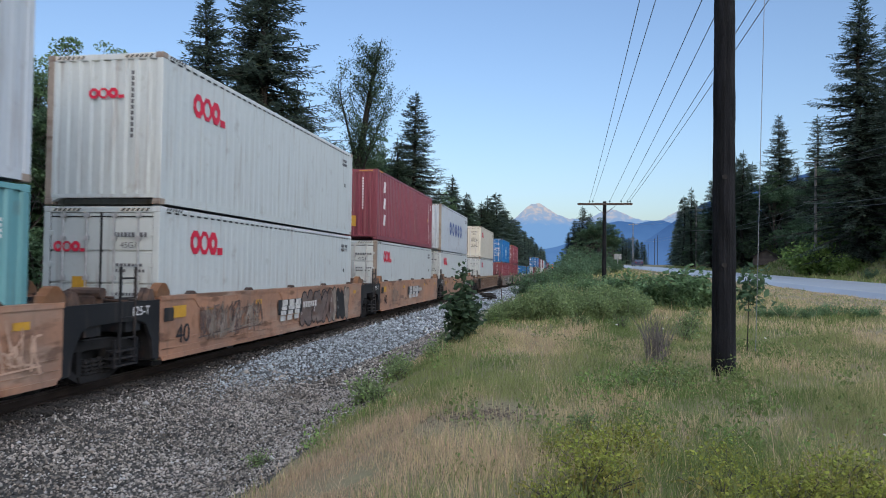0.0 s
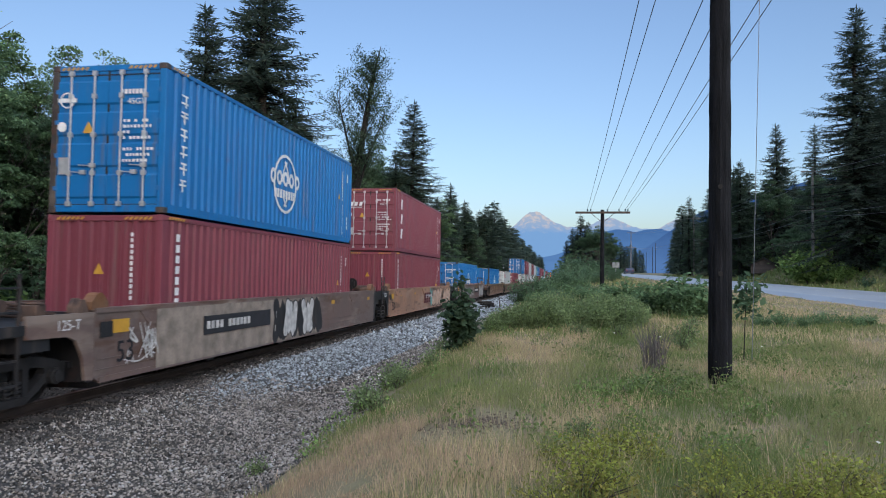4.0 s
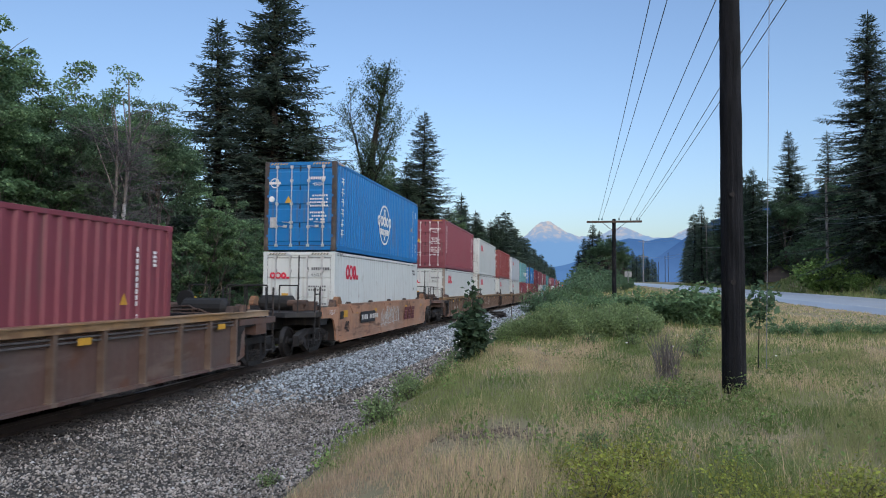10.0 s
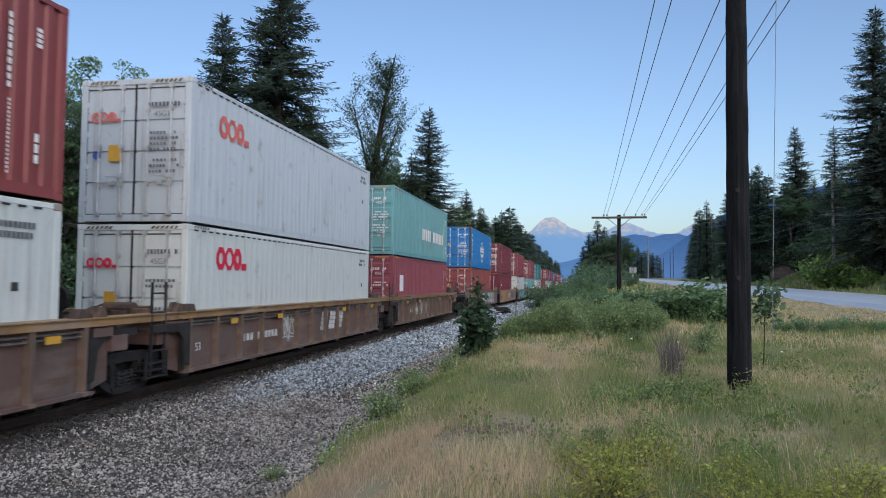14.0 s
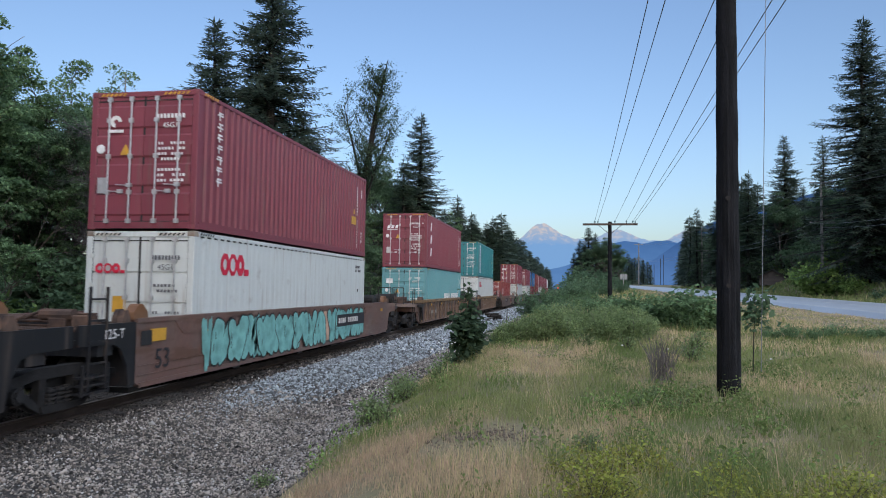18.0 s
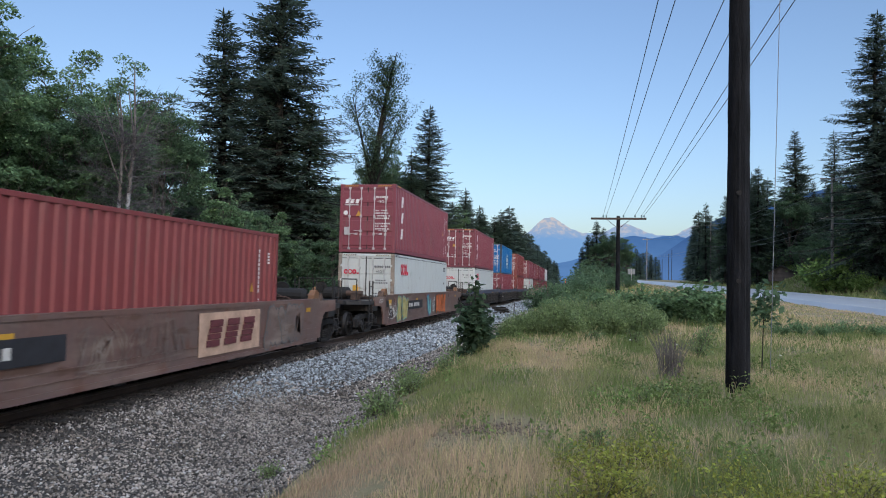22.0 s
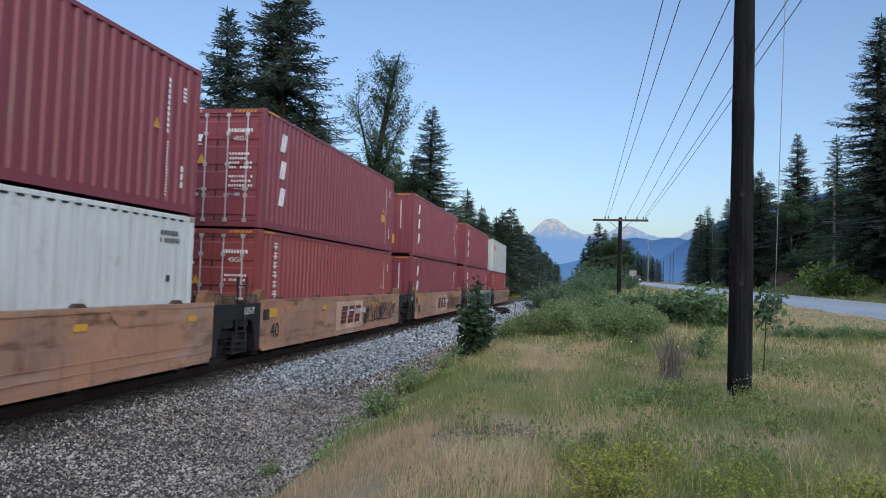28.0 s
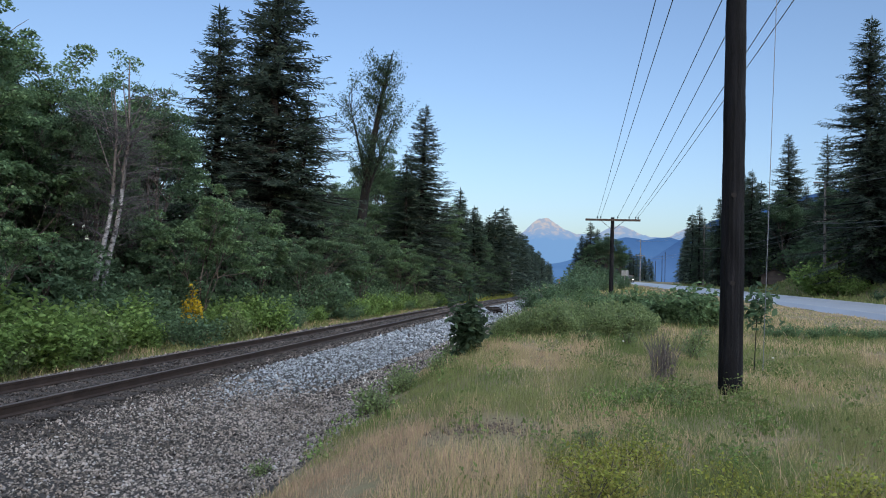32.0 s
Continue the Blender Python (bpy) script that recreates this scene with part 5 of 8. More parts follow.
        part("valve_box", stock("valve_box", M["rust_brown"], lambda: boxes((-0.17, 0.17, -0.11, 0.11, 0, 0.24), (-0.22, 0.22, -0.03, 0.03, 0.24, 0.28), (-0.04, 0.04, -0.15, -0.11, 0.03, 0.2), bevel=0.015)), None, car, at=(r.uniform(-0.2, 1.0), s * (well + r.uniform(0.5, 0.8)), 1.24), turn=turn)
        part("bracket", stock("bracket", M["rust_brown"], lambda: tidy(slab(slab(bmesh.new(), [(-0.15, 1.36), (0.15, 1.36), (0.13, 1.46), (0.05, 1.58), (-0.05, 1.58), (-0.13, 1.46)], "x", -0.20, -0.12), [(-0.13, 1.36), (0.13, 1.36), (0.04, 1.56), (-0.04, 1.56)], "x", -0.12, -0.02))), None, car, "rusty end bracket", at=(X, s * (well + 0.28), 0))
        if r.random() < 0.6:
            part("hand_brake", stock("hand_brake", M["black_steel"], lambda: tidy(tube(boxes((-0.03, 0.03, -0.04, 0.04, 0, 0.55), (-0.12, 0.12, -0.05, 0.05, 0.3, 0.5)), (0, -0.05, 0.42), (0, -0.12, 0.42), 0.22, n=14))), None, car, "black hand brake wheel", at=(r.uniform(-0.9, 0.2), s * (well + 0.95), 1.24), turn=turn)
        if kind in ("shared", "coupled"):
            truck(car, s * pivot)
        if kind == "coupled":
            part("coupler", stock("coupler", M["rust_steel"], lambda: boxes((-0.10, 0.10, 0, 0.85, 0.80, 1.0), (-0.19, 0.19, 0.62, 0.95, 0.72, 1.06), bevel=0.03)), None, car, at=(0, s * (reach - 0.05), 0), turn=turn)
            part("reservoir", stock("reservoir", M["black_steel"], lambda: tubes(((-0.45, 0, 0), (0.5, 0, 0), 0.24), ((-0.55, 0, 0), (-0.45, 0, 0), 0.12, 0.24), ((0.5, 0, 0), (0.6, 0, 0), 0.24, 0.12), n=14)), None, car, "black air reservoir", at=(0.25 * s, s * (well + 0.75), 1.46))
            part("brake_cylinder", stock("brake_cylinder", M["rust_steel"], brake_mesh), None, car, at=(-0.7 * s, s * (well + 1.3), 1.46))
            for q in (-1, 1):
                part("ladder", stock("ladder", dark, ladder_mesh), None, car, "steel end ladder", at=(q * 1.42, s * (reach - 0.75), 0))
                part("grab_iron", stock("grab_iron", M["black_steel"], lambda: tubes(((0, 0, 1.24), (0, 0, 2.0), 0.02), ((0, 0, 2.0), (0.55, 0, 2.0), 0.02), ((0.55, 0, 2.0), (0.55, 0, 1.24), 0.02), n=5)), None, car, at=(q * 0.8 - 0.28, s * (reach - 0.12), 0))
        elif kind == "shared":
            part("ladder", stock("ladder", M["end_grey"], ladder_mesh), None, car, "steel end ladder", at=(1.49, s * (pivot - 0.42), 0))
            part("step_plate", stock("step_plate", M["end_grey"], lambda: boxes(*[(-0.16, 0.03, -0.30, 0.30, z, z + 0.03) for z in (0.30, 0.42, 0.54)], (-0.02, 0.02, -0.32, -0.28, 0.28, 0.75), (-0.02, 0.02, 0.28, 0.32, 0.28, 0.75))), None, car, at=(1.47, s * (pivot - 0.42), 0))
            part("grating", stock("grating", M["rust_steel"], lambda: boxes(*[(-1.25, 1.25, y, y + 0.05, 1.245, 1.275) for y in np.arange(0, 0.6, 0.11)])), None, car, at=(0, s * (well + 0.85) - 0.3, 0))
            part("brake_cylinder", stock("brake_cylinder", M["rust_steel"], brake_mesh), None, car, at=(0.5, s * (well + 0.6), 1.46))
    # writing, lights and sprayed paint on the side that faces the field
    xs = X + (0.022 if style == "smooth" else 0.004)
    if style == "smooth":
        part("end_reflector", stock("end_reflector", M["decal_yellow"], lambda: flat([rect(-0.24, 0.24, 1.00, 1.22)])), None, car, "large yellow reflector", at=(xs - 0.012, -well + 0.62, 0))
        mark = part("size_stencil", text_mesh(str(size), 0.50), None, car, "dark size stencil", at=(xs + 0.004, -well + 0.75, 0.52), turn=(90, 0, 90))
        mark.data.materials.append(M["spray_black"])
    for y in (-well * 0.72, -well * 0.35, well * 0.4, well - 0.8):
        part("reflector", stock("reflector", M["decal_yellow"], lambda: flat([rect(-0.15, 0.15, 1.08, 1.19) if style == "smooth" else rect(-0.13, 0.13, 1.295, 1.365)])), None, car, "yellow reflector", at=(xs - 0.012 if style == "smooth" else xs, y, 0))
    face = X + 0.022 if style == "smooth" else X - 0.128
    part("stencil", flat([rect(a, b, 0.90, 1.06) for a, b in ((0, 0.14), (0.19, 0.33), (0.38, 0.52), (0.57, 0.71), (0.95, 1.09), (1.14, 1.28), (1.33, 1.47), (1.52, 1.66), (1.71, 1.85), (1.90, 2.04))]), M["spray_white"], car, "row of white stencilled blocks", at=(face + 0.026, next((-well + a * 2 * well + 0.12 for what, a, b, f, line in art if what == "patch" and line == "spray_black" and not any(e[0] == "emblem" and abs(e[1] - a) < 0.06 for e in art)), -well * 0.06) if style == "smooth" else -well + 2.2, -0.05 if style == "smooth" else -0.25))["kind"] = "stuff"
    if style == "smooth":
        part("plate", flat([rect(-well + 0.08, -well + 0.4, 0.95, 1.2)]), M["car_dark"], car, at=(face, 0, 0))
    tag = part("size_mark", text_mesh("125-T" if style == "smooth" else "53", 0.22), None, car, at=(X + 0.006 if style == "smooth" else face + 0.012, -well - 0.62 if style == "smooth" else -well + 0.55, 1.12 if style == "smooth" else 0.62), turn=(90, 0, 90))
    tag.data.materials.append(M["decal_white"])
    for k, (what, a, b, fills, line) in enumerate(art):
        y0, y1 = -well + a * 2 * well, -well + b * 2 * well
        if what == "fat":
            graffiti(car, face, y0, y1, 0.30, 1.33, fills, line, seed * 7 + k)
        elif what in ("bold", "huge"):
            bold_graffiti(car, face, y0, y1, 0.30, 1.36, fills, line, seed * 7 + k, 0.78 if what == "bold" else 1.28)
        elif what == "scrawl":
            scrawl(car, face, y0, y1, 0.45, 1.22, line, seed * 7 + k)
        elif what == "patch":
            part("paint_patch", flat([rect(y0, y1, 0.74, 1.12) if line == K else rect(y0, y1, 0.28, 1.34) if b - a > 0.5 else rect(y0, y1, 0.40, 1.26)], 0.003), M[line], car, "patch of other paint", at=(face + (0.021 if line == K else -0.002), 0, 0))
        elif what == "emblem":
            q = (y1 - y0) / 3
            part("emblem", flat([rect(y0 + i * q + 0.045 * k, y0 + i * q + 0.045 * k + 0.72 * q, z, z + d) for i in range(3) for k, (z, d) in enumerate(((0.58, 0.13), (0.725, 0.11), (0.85, 0.10), (0.965, 0.15)))], 0.004), M[line], car, "plain block emblem", at=(face + 0.026, 0, 0))["kind"] = "stuff"
    return car


def ride(ob, start, height):
    RIDERS.append((ob, start, height))


BASE_Z = 0.20
WORDS = {"stack": "white blocks one above another", "blobs": "a red emblem", "pale_blobs": "a faded red emblem", "high_blobs": "a red emblem near its top", "slants": "slanted white blocks", "column": "an upright row of white blocks", "bar_end": "small white blocks", "globe": "a white globe emblem", "five_blocks": "bold navy discs and rings", "white_row": "a row of white blocks", "panel": "a white upright panel", "arc": "a lime green arc", "square": "a white square", "": "plain sides"}
TONES = {"grey_white": "grey-white", "off_white": "off-white", "cream": "cream", "light_grey": "light grey", "maroon": "maroon", "dark_maroon": "dark maroon", "red_brown": "red-brown", "blue": "bright blue", "teal": "pale teal", "green": "sea green"}

ORANGE, BROWN, GRIMY, RIB, RIBY, BLUE = ("smooth", ("car_orange", "car_orange")), ("smooth", ("car_rust", "car_rust")), ("smooth", ("car_grey", "car_grey")), ("ribbed", ("car_brown", "chord_yellow")), ("ribbed", ("car_brown", "chord_yellow")), ("ribbed", ("car_dark", "car_blue"))
W, K = "spray_white", "spray_black"
# near end at the start, well size, look of the car, its ends, lower box, upper box (colour, mark, end), sprayed paint
FIRST_CARS = [
    (-3.25, 40, ORANGE, "shared", "bare", ("teal", "white_row", "blank"), ("light_grey", "", "blank"), [("scrawl", 0.1, 0.5, [], K), ("scrawl", 0.55, 0.97, [], "spray_peach")]),
    (12.21, 40, ORANGE, "shared", "bare", ("grey_white", "blobs", "doors"), ("grey_white", "high_blobs", "blank"), [("scrawl", 0.10, 0.24, [], "car_brown"), ("scrawl", 0.20, 0.33, [], "car_brown"), ("scrawl", 0.12, 0.32, [], "spray_beige"), ("patch", 0.41, 0.54, [], K), ("emblem", 0.42, 0.53, [], W), ("fat", 0.55, 0.74, ["car_grey"], K), ("fat", 0.74, 0.89, ["spray_beige", "car_dark"], K)]),
    (27.93, 40, ORANGE, "shared", "bare", ("grey_white", "blobs", "doors"), ("maroon", "slants", "blank"), [("scrawl", 0.15, 0.24, [], "spray_beige"), ("patch", 0.385, 0.585, [], K), ("emblem", 0.40, 0.57, [], W)]),
    (43.22, 40, ORANGE, "shared", "coupled", ("grey_white", "blobs", "doors"), ("light_grey", "five_blocks", "blank"), [("patch", 0.72, 0.92, [], K)]),
    (64.60, 53, RIB, "coupled", "coupled", ("grey_white", "blobs", "doors"), ("cream", "high_blobs", "doors"), [("emblem", 0.66, 0.80, [], "spray_beige")]),
    (88.16, 53, GRIMY, "coupled", "bare", ("maroon", "bar_end", "blank"), ("blue", "globe", "doors"), [("patch", 0.10, 0.62, [], "spray_beige"), ("patch", 0.20, 0.40, [], K), ("fat", 0.42, 0.62, ["car_dark", "spray_white"], K), ("scrawl", 0.04, 0.10, [], W)]),
    (107.34, 53, ORANGE, "shared", "bare", ("maroon", "bar_end", "blank"), ("maroon", "slants", "doors"), [("emblem", 0.46, 0.57, [], "spray_maroon"), ("fat", 0.575, 0.60, ["spray_teal"], "spray_teal"), ("huge", 0.595, 0.985, ["spray_peach"], K)]),
    (127.29, 53, BROWN, "shared", "coupled", ("blue", "globe", "doors"), None, [("scrawl", 0.03, 0.12, [], W), ("scrawl", 0.15, 0.20, [], W), ("patch", 0.25, 0.60, [], "car_grey"), ("fat", 0.26, 0.42, ["spray_grey"], "car_grey"), ("scrawl", 0.42, 0.58, [], W), ("patch", 0.60, 0.765, [], K), ("bold", 0.80, 0.985, ["spray_white"], "car_grey"), ("lips", 0.0, 1.0, [], K)]),
    (150.50, 53, RIB, "coupled", "bare", ("blue", "globe", "blank"), None, []),
    (170.05, 53, RIB, "shared", "bare", ("grey_white", "blobs", "doors"), None, []),
    (189.65, 53, RIB, "shared", "coupled", ("maroon", "stack", "doors"), None, []),
]
MIDDLE_CARS = [
    (211.17, 40, ORANGE, "coupled", "coupled", ("off_white", "blobs", "doors"), ("blue", "globe", "doors"), [("patch", 0.17, 0.31, [], K), ("scrawl", 0.37, 0.49, [], W), ("scrawl", 0.46, 0.60, [], W), ("emblem", 0.66, 0.82, [], "spray_maroon")]),
    (230.94, 40, RIBY, "coupled", "bare", ("off_white", "blobs", "doors"), ("maroon", "bar_end", "doors"), []),
    (246.65, 40, RIBY, "shared", "bare", ("off_white", "blobs", "doors"), ("off_white", "high_blobs", "doors"), [("emblem", 0.36, 0.5, [], W)]),
    (262.41, 40, RIBY, "shared", "bare", ("off_white", "blobs", "doors"), ("red_brown", "column", "doors"), [("scrawl", 0.15, 0.245, [], W), ("scrawl", 0.27, 0.345, [], W), ("scrawl", 0.375, 0.445, [], W), ("emblem", 0.55, 0.71, [], W)]),
    (278.03, 40, RIBY, "shared", "bare", ("off_white", "blobs", "doors"), ("light_grey", "pale_blobs", "doors"), [("scrawl", 0.34, 0.42, [], W), ("emblem", 0.56, 0.72, [], W)]),
    (293.72, 40, RIBY, "shared", "coupled", ("maroon", "square", "doors"), ("teal", "white_row", "doors"), [("scrawl", 0.3, 0.5, [], W)]),
    (315.28, 53, BROWN, "coupled", "bare", ("red_brown", "bar_end", "doors"), ("blue", "globe", "doors"), [("fat", 0.36, 0.615, ["spray_beige", "spray_white"], K), ("bold", 0.63, 0.815, ["spray_white"], K)]),
    (334.75, 53, ORANGE, "shared", "bare", ("dark_maroon", "arc", "blank"), ("dark_maroon", "column", "doors"), [("patch", 0.30, 0.59, [], "spray_ochre"), ("emblem", 0.445, 0.56, [], W), ("fat", 0.59, 0.89, ["spray_grey"], W), ("scrawl", 0.86, 0.93, [], K)]),
    (354.47, 53, BROWN, "shared", "coupled", ("off_white", "blobs", "doors"), ("maroon", "column", "doors"), [("fat", 0.13, 0.145, ["spray_teal"], "spray_teal"), ("fat", 0.15, 0.38, ["spray_teal"], "car_dark"), ("fat", 0.38, 0.56, ["spray_teal"], "car_dark"), ("patch", 0.54, 0.583, [], "spray_peach"), ("fat", 0.585, 0.80, ["spray_teal"], "car_dark"), ("patch", 0.625, 0.803, [], K)]),
    (378.34, 53, RIB, "coupled", "coupled", ("teal", "white_row", "doors"), ("maroon", "slants", "doors"), []),
    (400.15, 40, RIBY, "coupled", "coupled", ("off_white", "blobs", "doors"), ("green", "panel", "doors"), []),
]
LAST_CARS = [
    (421.86, 53, BROWN, "coupled", "coupled", ("red_brown", "square", "doors"), None, [("patch", 0.61, 0.77, [], "spray_peach"), ("emblem", 0.625, 0.755, [], "spray_maroon"), ("patch", 0.20, 0.39, [], K), ("scrawl", 0.06, 0.14, [], "spray_beige"), ("scrawl", 0.40, 0.58, [], "car_grey"), ("scrawl", 0.15, 0.30, [], "car_grey"), ("fat", 0.80, 0.93, ["car_grey"], "spray_grey")]),
    (445.78, 53, BROWN, "coupled", "coupled", ("off_white", "blobs", "doors"), ("maroon", "slants", "doors"), [("scrawl", 0.02, 0.1, [], W), ("fat", 0.106, 0.205, ["spray_yellow"], "spray_teal"), ("patch", 0.215, 0.39, [], K), ("fat", 0.468, 0.508, ["spray_teal"], "decal_blue"), ("scrawl", 0.53, 0.576, [], W), ("fat", 0.60, 0.757, ["spray_orange"], "car_dark")]),
    (469.64, 53, BLUE, "coupled", "bare", ("off_white", "blobs", "doors"), ("maroon", "slants", "doors"), []),
    (488.84, 53, BLUE, "shared", "bare", ("maroon", "slants", "doors"), ("blue", "globe", "doors"), [("fat", 0.236, 0.363, ["spray_teal"], "spray_white"), ("scrawl", 0.52, 0.565, [], W)]),
    (508.40, 53, BLUE, "shared", "coupled", ("red_brown", "column", "doors"), ("red_brown", "column", "doors"), []),
    (531.52, 40, ORANGE, "coupled", "bare", ("off_white", "blobs", "doors"), ("maroon", "bar_end", "doors"), [("patch", 0.12, 0.314, [], K), ("scrawl", 0.415, 0.52, [], K)]),
    (546.64, 40, ORANGE, "shared", "bare", ("red_brown", "column", "doors"), ("maroon", "slants", "doors"), [("patch", 0.40, 0.61, [], "spray_peach"), ("emblem", 0.43, 0.59, [], "spray_maroon"), ("scrawl", 0.62, 0.80, [], K), ("scrawl", 0.76, 0.93, [], K)]),
    (562.58, 40, ORANGE, "shared", "bare", ("maroon", "slants", "blank"), ("maroon", "slants", "blank"), [("patch", 0.36, 0.60, [], "spray_peach"), ("emblem", 0.40, 0.58, [], "spray_maroon"), ("scrawl", 0.62, 0.78, [], K), ("scrawl", 0.74, 0.92, [], K)]),
    (578.19, 40, ORANGE, "shared", "bare", ("maroon", "slants", "blank"), ("maroon", "slants", "blank"), [("patch", 0.02, 0.98, [], "spray_teal"), ("fat", 0.02, 0.07, ["spray_teal", "green"], K), ("fat", 0.06, 0.25, ["spray_black"], W), ("fat", 0.25, 0.28, ["spray_teal", "spray_beige"], K), ("fat", 0.28, 0.60, ["spray_black"], W), ("fat", 0.61, 0.95, ["spray_black"], W)]),
    (593.80, 40, ORANGE, "shared", "coupled", ("red_brown", "column", "blank"), ("grey_white", "high_blobs", "blank"), [("fat", 0.18, 0.225, ["spray_teal"], W), ("scrawl", 0.28, 0.386, [], K), ("scrawl", 0.55, 0.59, [], K), ("patch", 0.68, 0.895, [], K)]),
]
UNITS = FIRST_CARS + MIDDLE_CARS + LAST_CARS
LOOKS = {"car_rust": "rusty brown", "car_orange": "faded orange", "car_brown": "brown", "car_grey": "grimy grey-brown", "car_dark": "dark grey and blue"}


def build_train():
    for i, (start, size, (style, tones), rear, front, low, high, art) in enumerate(UNITS):
        words = "%s %s intermodal well car%s" % (LOOKS[tones[0]], "smooth-sided" if style == "smooth" else "ribbed", " with sprayed graffiti" if art else " with dusty sides")
        ride(well_car(size, style, tones, rear, front, words, 100 + i, art), start + LONG / 2, 0.0)
        for k, spec in enumerate((low, high)):
            if spec:
                color, mark, end = spec
                words = "%s container, %s, %s" % (TONES[color], WORDS[mark], "stacked on another" if k else "in a well car")
                ride(container(color, mark, end, 300 + 2 * i + k, words), start + LONG / 2, BASE_Z + k * (TALL + 0.03))


build_train()


def motions():
    """The train runs past, away to -y, at one speed; three vehicles pass far off on the road."""
    for ob, start, height in RIDERS:
        times = sorted({0.0, 32.0} | {round((start - y) / SPEED * FPS) / FPS for y in (150, 115, 90, 65, 40) if 0.4 < (start - y) / SPEED < 31.6})
        walk(ob, [(t, pose(TRACK_X, start - SPEED * t, height + track_z(start - SPEED * t))) for t in times])
    walk(BLUE_CAR, drive(5.0, 1, [(0, 158), (3, 164), (6, 178), (12, 250), (20, 380), (32, 600)]))
    walk(WHITE_VAN, drive(1.8, -1, [(0, 520), (12, 330), (18, 220), (22, 168), (24, 162), (25, 161), (28, 160), (32, 159)]))
    walk(WHITE_CAR, drive(1.8, -1, [(0, 580), (12, 440), (22, 290), (28, 206), (30, 190), (32, 178)]))


# ---- plants ----
NEAR_POLE, FAR_POLE = (2.06, 9.72), (2.36, 42.0)


def quads_mesh(name, corners, mats, slots=None):
    """A mesh of loose quads from an array of n x 4 corners."""
    n = len(corners)
    me = bpy.data.meshes.new(name)
    me.vertices.add(4 * n)
    me.vertices.foreach_set("co", np.asarray(corners, np.float32).reshape(-1))
    me.loops.add(4 * n)
    me.loops.foreach_set("vertex_index", np.arange(4 * n, dtype=np.int32))
    me.polygons.add(n)
    me.polygons.foreach_set("loop_start", np.arange(0, 4 * n, 4, dtype=np.int32))
    for m in mats:
        me.materials.append(m)
    if slots is not None:
        me.polygons.foreach_set("material_index", np.asarray(slots, np.int32))
    me.update(calc_edges=True)
    return me


def leaves_at(rng, spots, size, flat_up=0.5, long=1.5):
    """Leaf-shaped quads at the spots, turned every way, more or less level."""
    n = len(spots)
    a = rng.uniform(0, math.tau, n)
    tilt = rng.normal(0, 1 - flat_up, n)
    along = np.stack([np.cos(a) * np.cos(tilt), np.sin(a) * np.cos(tilt), np.sin(tilt) - 0.25], -1)
    along /= np.linalg.norm(along, axis=1)[:, None]
    up = np.stack([rng.normal(0, 0.5, n), rng.normal(0, 0.5, n), np.ones(n)], -1)
    across = np.cross(along, up)
    across /= np.linalg.norm(across, axis=1)[:, None] + 1e-9
    s = size * rng.uniform(0.6, 1.35, n)[:, None]
    c = np.asarray(spots)
    bend = np.cross(across, along) * s * 0.12
    return np.stack([c - along * s * long / 2, c + across * s * 0.5 + bend, c + along * s * long / 2, c - across * s * 0.5 + bend], 1)


def limb_mesh(name, limbs, mat, sides=6):
    """Tapered limbs, each a list of (point, radius)."""
    verts, faces = [], []
    for limb in limbs:
        n = sides if limb[0][1] > 0.06 else 3
        first = len(verts)
        for k, (p, r) in enumerate(limb):
            p = Vector(p)
            q = Vector(limb[min(k + 1, len(limb) - 1)][0]) - Vector(limb[max(k - 1, 0)][0])
            rot = q.to_track_quat("Z", "Y").to_matrix()
            verts += [p + rot @ Vector((r * math.cos(i * math.tau / n), r * math.sin(i * math.tau / n), 0)) for i in range(n)]
        for k in range(len(limb) - 1):
            o = first + k * n
            faces += [(o + i, o + (i + 1) % n, o + n + (i + 1) % n, o + n + i) for i in range(n)]
    return mesh_of(name, verts, faces, mat, smooth=True)


